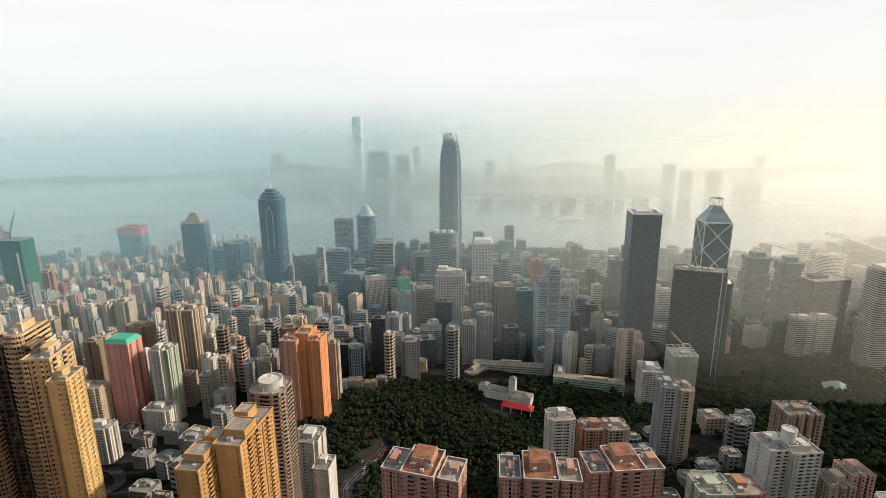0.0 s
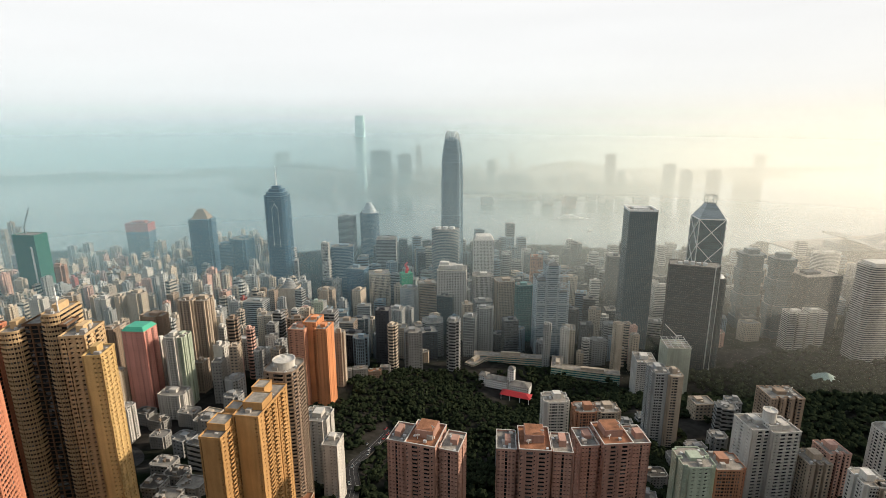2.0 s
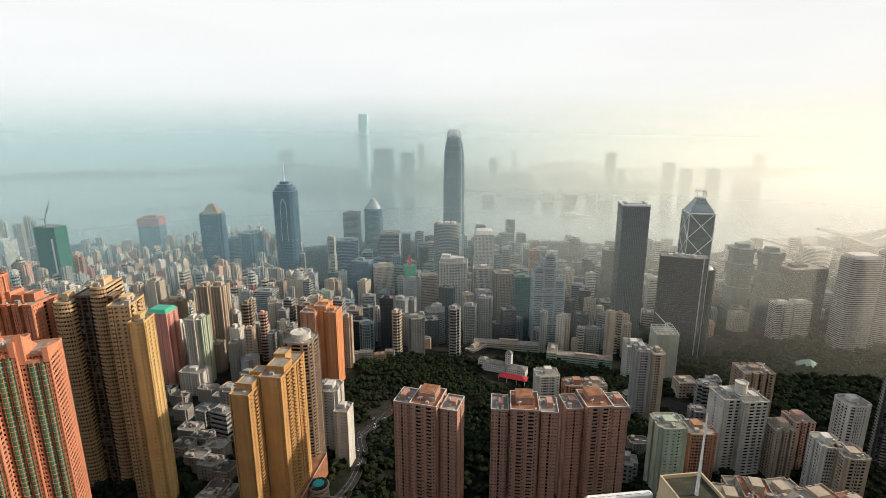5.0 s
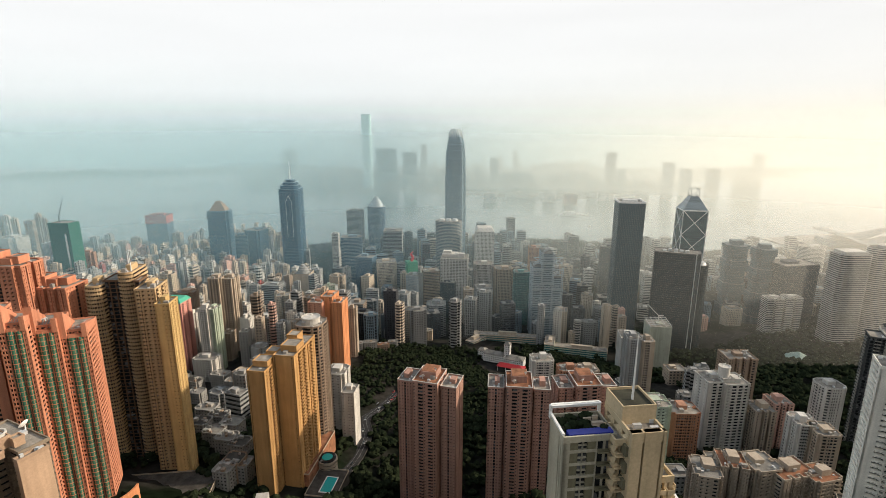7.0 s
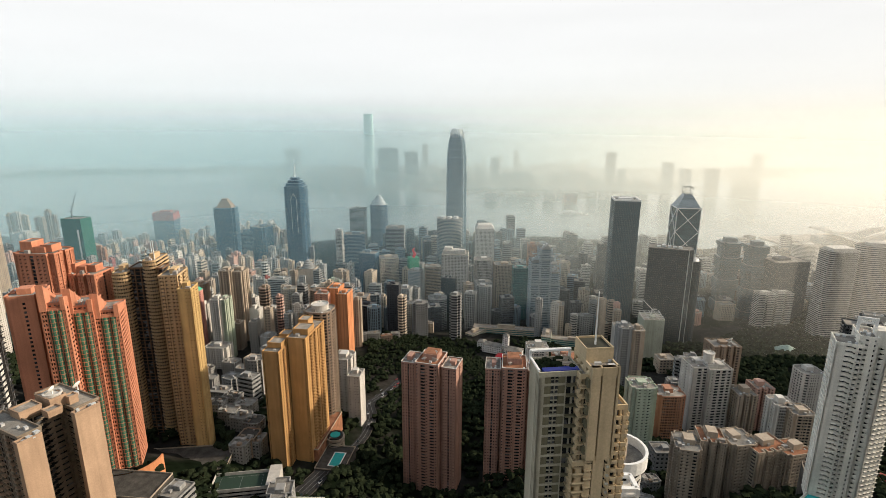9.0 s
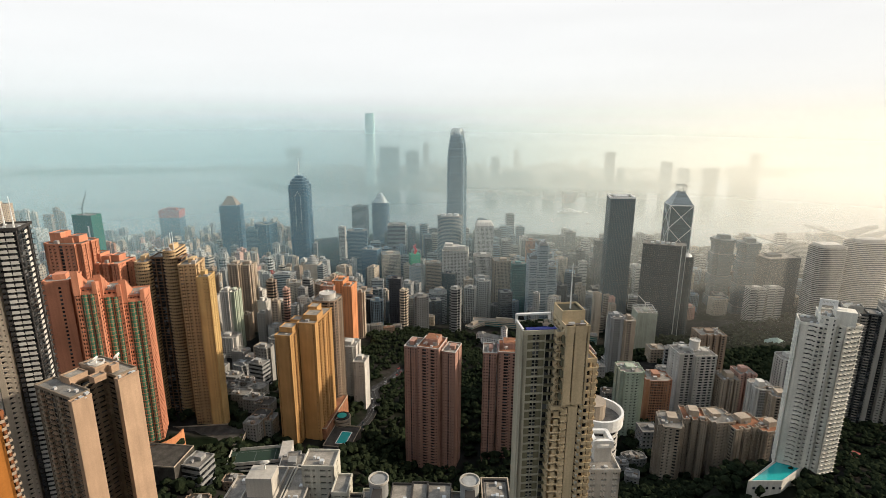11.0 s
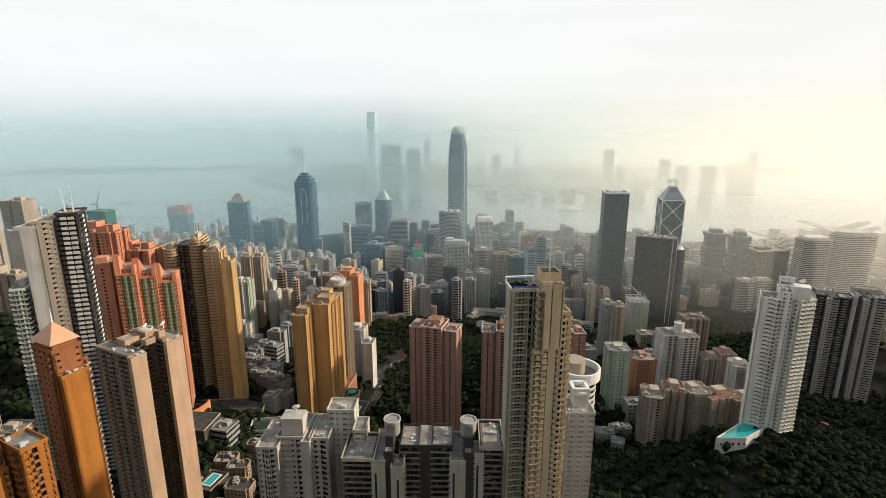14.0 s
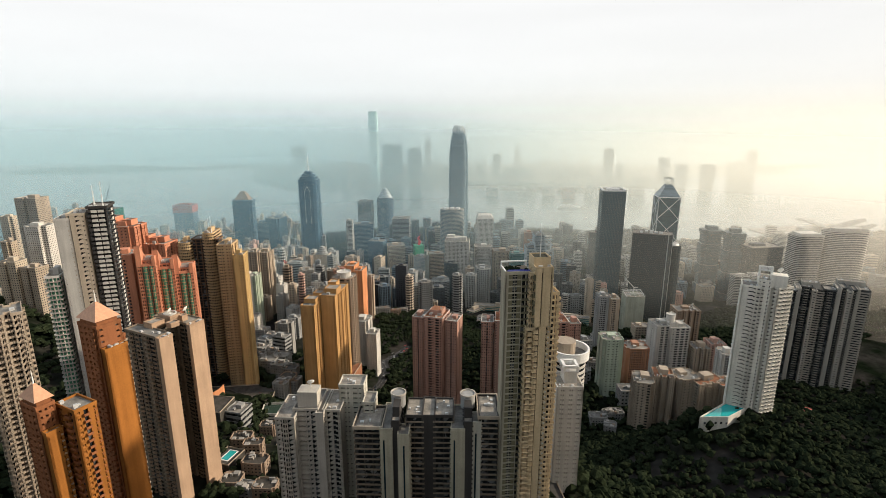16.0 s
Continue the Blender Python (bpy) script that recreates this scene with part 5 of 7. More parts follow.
b = thing("apartment_tower", -210.9, -450.3, 180, 2, "coral terraced apartment tower with green glass bays and sloping roof fins", "building")
block(b, -234.0, -451.0, 19.4, 24, 320, "lobe0", "flats", "coral", solid=(19,), dots=1)
block(b, -215.8, -456.7, 14.1, 22, 315, "rect", "wave", "coral", fin=1)
block(b, -204.1, -448.2, 15.5, 22, 309, "rect", "wave", "coral", fin=1)
block(b, -189.9, -445.3, 15.5, 22, 303, "rect", "wave", "coral", fin=1)
b = thing("apartment_tower", -236.5, -542.3, 196, 2, "white and black apartment tower with projecting balconies", "building")
block(b, -241.0, -544.0, 8.4, 22, 368, "rect", "flats", "white", bare=1, cols={0: "P.3 S.8 P5 S.8 P.5", 1: "P1", 3: "P3 S1 P5 S1 P3"})
block(b, -233.0, -542.6, 10.4, 24, 371, "rect", "punched", "cream", bare=1, cols={0: "K1.6 P2.6 W2.6 P1 S1 P.6", 1: "P1"})
block(b, -220.4, -543.9, 12.4, 20, 375, "rect", "ribbon", "charcoal", masts=1, bare=1, cols={0: "L2.0 R.8 H3.4 R.6 H3.4 R.8 P.4 R1", 1: "R3 H2 R3 P.4 R3", "all": "R1"}, rail="white")
block(b, -252.3, -544.7, 8.0, 20, 330, "rect", "balcony", "white", cols={0: "G3 P.3 G2.4", "all": "G3 P.3 W2 P.3 G3"}, core_mat=GLASS_SEA)
b = thing("apartment_tower", -247.8, -634.7, 215, 22, "taupe apartment tower with rows of dark windows", "building")
block(b, -247.8, -634.7, 18.2, 20, 335, "lobe1", "balcony", "tan", bare=1, cols={0: "P.8 W1.6 P.6 W1.2 B3 P.6 W1.6 P.8 W1.6 B2.5 P.6", "all": "P1 B3 W1.6 P1 W1.6 B3 P1"})
b = thing("apartment_tower", -179.9, -592.4, 176, 46, "beige slab of flats with blank tan end walls", "building")
block(b, -178.3, -615.5, 9.0, 3, 303, "rect", "flats", "peach", solid=(0, 1, 3), bare=1)
block(b, -191.7, -596.9, 9.1, 30, 301, "rect", "flats", "taupe", bare=1, cols={"all": "P.6 R.7 P.6 W2 P.3 G2.8 R1.4 P.3 R1 G3 R2.4 P.4 R.7 P.5 W2 P.3 G2.8 R2 G3 R1.4"}, rail="peach")
block(b, -163.6, -594.4, 11.1, 3, 302, "rect", "flats", "peach", solid=(0, 1, 3), bare=1)
block(b, -177.4, -574.6, 11.4, 32, 300, "rect", "flats", "taupe", bare=1, pale=1, dish=1, cols={"all": "R1 G2.2 R1.6 Y1.8 R1.8 G2.2 R1.6 Y1.8 R1.8 G2.2 R1"})
block(b, -188.7, -580.5, 15.8, 14, 299, "rect", "flats", "taupe", bare=1, cols="P.5 G3 R.8 W1.6 V1.6 P.5")
penthouse(b, -181.5, -587, 301, ((-6, 4, 9, 8, 3.2), (4, 3, 7, 12, 4.6), (-1, -7, 6, 5, 2.6), (9, -4, 4, 4, 3.4)), "peach", ROOF_PALE)
roof_drum(b, -180.0, -582.0, 3.6, 301, 5)
b = thing("apartment_tower", -86.1, -670.5, 208, -20, "white slab of flats with rooftop houses", "building")
block(b, -108.3, -667.3, 10.7, 24, 272, "rect", "balcony", "stone", bare=1, cols={0: "P.5 W2.4 R.8 P.3 G2.2 P.3 R.8 W2.4 P.5", "all": "P1 W2 P1 W2 P1 V2 P1"})
block(b, -97.2, -666.0, 14.0, 22, 274, "rect", "balcony", "stone", bare=1, house=1, cols={0: "P.5 R1.2 P.4 L4.2 P.4 W2.2 R1 W2.2 P.5", "all": "P1"})
block(b, -89.4, -669.5, 4.4, 26, 273, "rect", "flats", "stone", solid=(0,), bare=1)
block(b, -83.4, -670.0, 10.2, 22, 273, "rect", "balcony", "stone", bare=1, cols={0: "P.4 W2.2 R.7 W2.2 P.4 R1.8 G2.4 P.4", "all": "P1"})
block(b, -72.7, -668.6, 14.4, 12, 283, "rect", "punched", "ivory", bare=1, cols={0: "P.8 S2 P.8 S.9 P1.6 S2 P.8 S.9 P1.2", "all": "P2 S1.5 P2"})
block(b, -65.3, -682.0, 6.6, 12, 278, "rect", "punched", "ivory", bare=1, cols={0: "P.8 S2 P.6 S.9 P.8", "all": "P2 S1.5 P2"})
b = thing("apartment_tower", -35.5, -702.5, 208, -20, "dark modern slab of flats with pale fins and round roof tanks", "building")
block(b, -67.1, -692.0, 14.2, 20, 272, "rect", "deck", "charcoal", bare=1, terrace=1)
block(b, -57.2, -694.3, 6.6, 26, 272, "rect", "flats", "bone", solid=(0,), slots=(-0.2,), bare=1)
block(b, -52.6, -695.6, 4.2, 24, 276, "rect", "flats", "charcoal", solid=(0,), bare=1, drum=1)
block(b, -51.9, -706.6, 6.0, 10, 270, "rect", "flats", "bone", solid=(0,), slots=(0.05,), bare=1)
block(b, -42.6, -696.5, 9.2, 18, 276, "rect", "deck", "charcoal", bare=1, pale=1)
block(b, -35.2, -698.5, 7.3, 19, 276, "rect", "flats", "charcoal", solid=(0,), bare=1, pale=1)
block(b, -27.5, -701.5, 10.4, 18, 276, "rect", "deck", "charcoal", bare=1, pale=1)
block(b, -21.3, -707.2, 7.5, 24, 272, "rect", "flats", "bone", solid=(0,), slots=(-0.25,), bare=1)
block(b, -16.2, -708.8, 4.5, 24, 276, "rect", "flats", "charcoal", solid=(0,), bare=1, drum=1)
block(b, -14.1, -715.3, 5.7, 10, 275, "rect", "flats", "ivory", solid=(0,), slots=(0.0,), bare=1)
block(b, -5.4, -711.2, 10.2, 22, 278, "rect", "deck", "charcoal", bare=1, terrace=1)
b = thing("apartment_tower", 243.3, -665.5, 206, -46, "white apartment tower with rounded ends", "building")
block(b, 235.0, -661.3, 13.0, 16, 309, "rect", "ledges", "chalk", bare=1, cols={0: "P4.2 L3.2 S1.1 P.6 Y2 P.6", 3: "P1 L4 P1"})
block(b, 243.1, -665.0, 8.8, 18, 314, "rect", "flats", "chalk", bare=1, frame=1, cols={0: "W1.6 P.8 S1.4 P2.2 W1.6", "all": "P1 W2 P1"})
block(b, 250.2, -669.6, 13.5, 18, 309, "rect", "lobes", "chalk", bare=1, house=1, spin=42, cols={0: "P.5 S1 L1.5 S1 P.7 L1.4 S1 L1.4 P.7 S1 L1.5", 3: "P1 W1.6 P1 B2.5 P1 W1.6 P1", "all": "P1 W2 P1"})
b = thing("apartment_tower", 484.1, -528.2, 108, -46, "dark grey apartment tower with pale edge fins", "building")
block(b, 462.8, -524.6, 12.9, 20, 238, "rect", "balcony", "gunmetal", bare=1, cols="R2 P.3 G2.6 P.3 R2", rail="stone")
block(b, 472.8, -526.5, 4.8, 24, 240, "rect", "flats", "stone", solid=(0,), bare=1)
block(b, 487.4, -525.1, 11.8, 24, 240, "rect", "balcony", "gunmetal", bare=1, cols="R2 P.3 G2.6 P.3 R2", rail="stone")
block(b, 494.0, -525.7, 18.2, 12, 243, "rect", "flats", "stone", solid=(0,), bare=1)
block(b, 487.8, -534.8, 4.8, 22, 238, "rect", "punched", "stone", bare=1, cols="P1 S1.6 P1")
block(b, 499.6, -532.8, 7.4, 20, 237, "rect", "balcony", "gunmetal", bare=1, cols="H1", rail="stone")
b = thing("apartment_tower", 528.7, -545.5, 108, -46, "dark grey apartment tower with pale edge fins beside its twin", "building")
block(b, 507.1, -539.2, 12.5, 20, 238, "rect", "balcony", "gunmetal", bare=1, cols="R2 P.3 G2.6 P.3 R2", rail="stone")
block(b, 517.9, -541.4, 4.7, 24, 240, "rect", "flats", "stone", solid=(0,), bare=1)
block(b, 525.3, -541.9, 6.2, 24, 240, "rect", "balcony", "gunmetal", bare=1, cols="R2 P.3 G2.6 P.3 R2", rail="stone")
block(b, 543.9, -537.7, 27.2, 12, 243, "rect", "flats", "stone", solid=(0,), bare=1)
block(b, 522.9, -550.6, 5.6, 22, 238, "rect", "punched", "stone", bare=1, cols="P1 S1.6 P1")
block(b, 530.1, -550.9, 4.6, 20, 239, "rect", "balcony", "gunmetal", bare=1, cols="R2 P.3 G2.6 P.3 R2", rail="stone")
block(b, 538.1, -549.3, 3.6, 24, 239, "rect", "flats", "stone", solid=(0,), bare=1)
block(b, 543.9, -553.3, 9.7, 22, 238, "rect", "balcony", "gunmetal", bare=1, cols="H1", rail="stone")
b = thing("apartment_tower", 47.3, -705.9, 212, -18, "white apartment tower with small square windows", "building")
block(b, 47.3, -705.9, 15.2, 18, 282, "rect", "punched", "white", bare=1, crown=1, cols={0: "P2 S.7 P.5 S.7 P2.6 S.7 P.5 S.7 P2.6 S.7 P.4 S.7 P1", "all": "P2 S1 P2 B3 P1 S1 P2"})
b = thing("apartment_tower", 238.0, -496.4, 108, -20, "grey green apartment tower with a dark roof house", "building")
block(b, 238.0, -496.4, 23.3, 24, 196, "lobe0", "flats", "palegreen", cols={0: "P1.6 S1.4 P1.4 S1 P1.2 R1.4 P1.2 S1.4 P1 S1 P1.6", "all": "P1.4 S1.2 P1.4 S1.2 P1 W2 P1"})
b = thing("apartment_tower", 337.9, -474.6, 110, -14, "white apartment tower with curved balconies", "building")
block(b, 329.6, -470.2, 20.4, 24, 190, "rect", "balcony", "white", cols={0: "P2 B2.6 P.5 B2.6 P.6 S1 P1", "all": "P1 S1 P.8 W1.8 P1 S1 P1"})
block(b, 345.3, -478.5, 24.0, 24, 189, "rect", "balcony", "white", dish=1, cols={0: "P1 S1 P.6 B2.6 P.5 B2.6 P.5 B2 P1", "all": "P1 S1 P.8 W1.8 P1 S1 P1"})
block(b, 338.7, -475.3, 11.0, 18, 193, "rect", "flats", "white", solid=(0,), bare=1)
roof_drum(b, 338.7, -475.3, 5.2, 193, 9)
b = thing("apartment_tower", 389.4, -445.6, 105, -20, "brown apartment tower behind trees", "building")
block(b, 389.4, -445.6, 29.9, 24, 193, "lobe1", "flats", "brown", dish=1)
b = thing("apartment_tower", 319.0, -378.6, 72, -24, "slender grey apartment tower with close windows", "building")
block(b, 313.0, -374.8, 16.4, 24, 196, "lobe0", "flats", "grey")
block(b, 325.1, -382.4, 14.1, 22, 194, "lobe0", "flats", "tan")
b = thing("office_tower", 439.8, -215.5, 44, -28, "white banded office tower with square windows", "building")
block(b, 439.8, -215.5, 26.1, 34, 115, "rect", "punched", "white")
b = thing("office_tower", 513.3, -194.8, 42, -22, "tower wrapped in pale green scaffold netting with a crane", "building")
block(b, 513.3, -194.8, 33.4, 32, 115, "rect", "curtain", "netting", crane=1)
b = thing("apartment_tower", 195.5, -376.4, 84, -18, "white and grey apartment block with roof terrace", "building")
block(b, 195.5, -376.4, 23.2, 20, 188, "lobe0", "flats", "white")
b = thing("apartment_tower", 237.3, -381.3, 82, -18, "brown apartment block with a tan roof", "building")
block(b, 227.6, -377.9, 21.7, 20, 172, "lobe0", "flats", "brick")
block(b, 247.1, -384.8, 22.3, 20, 172, "lobe0", "flats", "tan")
b = thing("apartment_tower", 367.0, -495.8, 110, -18, "tan apartment block with cut corners", "building")
block(b, 367.0, -495.8, 19.4, 22, 165, "lobe1", "flats", "tan")
b = thing("apartment_tower", 393.7, -493.5, 108, -18, "pink grey apartment block with cut corners", "building")
block(b, 393.7, -493.5, 18.7, 20, 166, "lobe1", "flats", "pink")
b = thing("apartment_tower", 362.8, -539.4, 115, -24, "white apartment block with a flat roof", "building")
block(b, 362.8, -539.4, 18.4, 22, 178, "lobe0", "flats", "white")
b = thing("apartment_tower", 365.3, -555.9, 118, -24, "tan apartment block beside a white one", "building")
block(b, 365.3, -555.9, 19.2, 22, 178, "lobe0", "flats", "tan")
b = thing("apartment_tower", 432.6, -512.3, 112, -18, "rounded white apartment tower", "building")
block(b, 432.6, -512.3, 22.9, 22, 186, "oct", "flats", "white")
b = thing("apartment_tower", 284.3, -482.4, 106, -20, "dark red apartment block with a flat roof", "building")
block(b, 284.3, -482.4, 27.1, 24, 172, "lobe0", "flats", "brick")
b = thing("apartment_block", 234.9, -569.8, 122, -32, "beige terraced block of flats with terracotta roof decks", "building")
block(b, 224.1, -568.6, 19.1, 26, 184, "lobe0", "flats", "tan", cols={0: "P3 S1.5 P2.6 R1.6 P2.6 S1.5 P3", "all": "P1 W2 P.8 W2 P.8 B2.5 P1"})
block(b, 245.7, -571.0, 19.1, 22, 187, "lobe1", "flats", "tan", deck=1, cols={0: "P3 S1.5 P2.6 R1.6 P2.6 S1.5 P3", "all": "P1 W2 P.8 W2 P.8 B2.5 P1"})
penthouse(b, 245.7, -571.0, 187.5, ((0, 2, 9, 8, 3),), "tan", ROOF_RED)
b = thing("apartment_block", 265.1, -578.5, 122, -10, "beige block of flats with pale roof decks", "building")
block(b, 265.1, -578.5, 22.9, 24, 186, "lobe0", "flats", "tan", cols={0: "P3 S1.5 P2.6 R1.6 P2.6 S1.5 P3", "all": "P1 W2 P.8 W2 P.8 B2.5 P1"})
b = thing("apartment_block", 289.8, -594.4, 122, -6, "beige block of flats with terracotta roof decks", "building")
block(b, 281.1, -589.5, 30.1, 22, 184, "lobe1", "flats", "tan", deck=1, cols={0: "P3 S1.5 P2.6 R1.6 P2.6 S1.5 P3", "all": "P1 W2 P.8 W2 P.8 B2.5 P1"})
block(b, 298.4, -599.3, 23.9, 20, 183, "lobe0", "flats", "tan", deck=1, cols={0: "P3 S1.5 P2.6 R1.6 P2.6 S1.5 P3", "all": "P1 W2 P.8 W2 P.8 B2.5 P1"})
b = thing("apartment_tower", -190.9, -107.1, 100, -24, "pink and white apartment tower with a green roof", "building")
block(b, -190.9, -107.1, 26.4, 24, 205, "rect", "flats", "blush", green=1, cols={0: "P1.5 S1.2 P3 S1.2 P2 W2 P1 S1.2 P1.5", "all": "P1 B2.4 P.8 W1.6 P.8 B2.4 P.8 W1.6 P1"})
b = thing("apartment_tower", -136.6, -46.5, 92, -22, "tall beige apartment tower with dark window columns", "building")
block(b, -144.5, -45.8, 19.7, 26, 216, "lobe0", "flats", "tan")
block(b, -128.6, -47.2, 20.5, 24, 214, "lobe0", "flats", "tan")
b = thing("apartment_tower", -149.9, -118.7, 102, -24, "pale green apartment tower with a stepped top", "building")
block(b, -154.7, -118.1, 15.6, 20, 196, "lobe0", "flats", "white")
block(b, -145.0, -119.4, 11.1, 20, 195, "lobe0", "flats", "palegreen")
b = thing("apartment_block", -86.1, -15.2, 96, -30, "white apartment block with a curved front", "building")
block(b, -86.1, -15.2, 38.7, 22, 138, "oct", "flats", "white")
b = thing("apartment_block", -157.1, -142.4, 108, -24, "white apartment block on the hillside", "building")
block(b, -157.1, -142.4, 30.9, 22, 137, "lobe0", "flats", "white")
b = thing("apartment_block", -203.5, -184.5, 112, -20, "white apartment block beside dark trees", "building")
block(b, -203.5, -184.5, 29.6, 18, 150, "lobe0", "flats", "white")
b = thing("apartment_block", -228.9, -110.5, 104, -24, "cream apartment block beside a curved road", "building")
block(b, -228.9, -110.5, 35.0, 20, 160, "lobe0", "balcony", "cream")
b = thing("apartment_tower", -190, -675, 190, 45, "brown and orange apartment tower with a tall copper pyramid roof", "building")
block(b, -186.2, -679.3, 10.8, 3, 326, "rect", "flats", "amber", solid=(0, 1, 3), bare=1, cols={1: "P1", 3: "P1"})
block(b, -192.8, -672.7, 11.4, 15, 337, "rect", "flats", "rust", pyramid=1, cols={0: "P1 S1.2 P5 S1.2 P1", "all": "P1.2 S1.2 P1.6 W1.6 P1 S1.2 P1.6 B2 P1"})
block(b, -190.0, -667.0, 8.0, 8, 327, "rect", "balcony", "rust", bare=1, cols="P.5 B2 P.6 V1.6 B2 P.4", rail="tan")
b = thing("apartment_tower", -203, -711, 200, 45, "rust and orange apartment tower with a small copper pyramid roof", "building")
block(b, -203.1, -714.0, 6.2, 3, 306, "rect", "flats", "amber", solid=(0, 1, 3), bare=1, cols={0: "P4.4 V1.4", "all": "P1"}, rail="peach")
block(b, -208.5, -708.6, 7.0, 12, 317, "rect", "flats", "rust", pyramid=1, cols="P1 S1.2 P1.2 S1.2 P1 W1.6 P1")
block(b, -195.3, -708.5, 9.0, 14, 314, "rect", "balcony", "amber", bare=1, cols={0: "P.6 W1.5 P1 B2.2 P2.2 V1.2 P.3", "all": "P1 V1.6 P1.4 B2 P1"}, rail="rust")
b = thing("apartment_tower", 10, -727, 212, -12, "tall beige and glass apartment tower with a roof garden", "building")
block(b, 2.4, -723.9, 12.6, 10, 359, "rect", "panes", "bone", garden=1, cols={0: "P1.5 O2 D2.1 O2 P.25 G3.8 P.3", 1: "P1", 3: "P6.6 K.5 P.8 K.5 P1.6"}, rail="olive", core_mat=GLASS)
block(b, 13.45, -728.5, 8.4, 13, 362, "rect", "flats", "sand", bare=1, topbox=1, masts=2, cols={0: "L2.4 K.4 P3.3 K.4 V1.5", 1: "P1 B2 P.6 V1.6 P1 B2 P1", 3: "P1 W2 P1.4 W2 P1.4 W2 P1"}, rail="ivory")
upper_box(b, 13.45, -728.5, 8.4, 13, 362)
block(b, 7.3, -729.8, 3.8, 8, 331, "rect", "ledges", "sand", bare=1, cols="L1")
block(b, 8.2, -729.0, 3.4, 7, 359, "rect", "ledges", "sand", bare=1, cols={0: "G1", "all": "W1 P.4 W1"})
block(b, 19.1, -731.5, 4.0, 9, 349, "rect", "flats", "sand", bare=1, cols={0: "B1.6 P.3 B1.6", "all": "P.4 B2 P.4 V1.6 B2 P.4 B2"})

# white round tower with an open ring on its roof
ring_tower = thing("apartment_tower", 62, -684, 212, 0, "white round apartment tower with an open ring roof", "building")
_core, _skin = facade(oval(21, 21, 28), 76, "band")
part("glazing", _core, GLASS, ring_tower)
part("wall", _skin, WALL["white"], ring_tower)
_s = Shape()
_s.ring(oval(25, 25, 28), oval(22.6, 22.6, 28), 74, 80)
part("ring_wall", _s, WHITE, ring_tower, "white open ring parapet")
_s = Shape()
_s.prism(oval(22, 22, 28), 75.6, 76)
part("roof", _s, ROOF, ring_tower)
_s = Shape()
_s.tube(-2, 2, 76, 6.5, 8, None, 20)
part("roof_drum", _s, WALL["tan"], ring_tower)
TAKEN.append((62, -684, 14))



# ---------------------------------------------------------------- houses and offices among the trees
def gable(s, x0, x1, y0, y1, z, h):
    """A hipped roof."""
    m = (y0 + y1) / 2
    i = len(s.v)
    s.v += [(x0, y0, z), (x1, y0, z), (x1, y1, z), (x0, y1, z), (x0 + (y1 - y0) / 2, m, z + h), (x1 - (y1 - y0) / 2, m, z + h)]
    s.f += [(i, i + 1, i + 5, i + 4), (i + 2, i + 3, i + 4, i + 5), (i + 1, i + 2, i + 5), (i + 3, i, i + 4), (i + 3, i + 2, i + 1, i)]


def mansion():
    """White two-storey mansion with a square tower and slate hipped roofs."""
    b = thing("mansion", 265, -142, 63, -42, "white colonial mansion with a square tower among trees", "house")
    for x, y, w, d in ((-14, 0, 34, 15), (21, -5, 28, 18), (-36, 5, 12, 14)):
        core, skin = facade([(x + p, y + q) for p, q in rect(w, d)], 13, "punched")
        part("glazing", core, GLASS, b)
        part("wall", skin, WHITE, b)
        r = Shape()
        gable(r, x - w / 2 - 0.6, x + w / 2 + 0.6, y - d / 2 - 0.6, y + d / 2 + 0.6, 13.0, 4)
        part("roof", r, ROOF, b, "dark slate hipped roof")
    core, skin = facade([(6 + p, 2 + q) for p, q in rect(9, 9)], 31, "punched")
    part("glazing", core, GLASS, b)
    part("tower_wall", skin, WHITE, b)
    r = Shape()
    r.frustum([(6 + p, 2 + q) for p, q in rect(10.4, 10.4)], [(6 + p, 2 + q) for p, q in rect(3, 3)], 31, 34.5)
    part("tower_roof", r, ROOF, b)
    TAKEN.append((265, -142, 46))
    TAKEN.append((250, -170, 26))


def long_office(x, y, w, d, turn, zb, h, label, roof):
    b = thing("office_block", x, y, zb, turn, label, "building")
    core, skin = facade(rect(w, d), h, "band")
    part("glazing", core, GLASS_GREEN, b)
    part("wall", skin, WALL["palegreen"] if roof is None else WALL["cream"], b)
    roof_top(b, rect(w, d), h, random.Random(int(x)), WALL["cream"], roof or ROOF_PALE)
    TAKEN.append((x, y, w * 0.42))


mansion()
long_office(312, -52, 112, 16, -28, 40, 26, "long cream government office block behind trees", ROOF_PALE)
long_office(260, -45, 44, 16, 30, 42, 22, "cream office wing behind trees", ROOF_PALE)
long_office(402, -142, 92, 16, -34, 42, 26, "long pale green office block with roof terraces", None)
long_office(362, -118, 16, 40, -34, 42, 34, "narrow pale green office wing", None)
red = thing("red_canopy", 258, -184, 72, -42, "bright red tent roof beside the mansion", "tent")
r = Shape()
gable(r, -21, 21, -8, 8, 4.5, 4)
part("roof", r, plain("red_canvas", (0.36, 0.015, 0.02), 0.7), red)
r = Shape()
for a in (-19, -7, 7, 19):
    for q in (-7, 7):
        r.box(a, q, -3, 0.6, 0.6, 7.7)
part("post", r, WHITE, red)

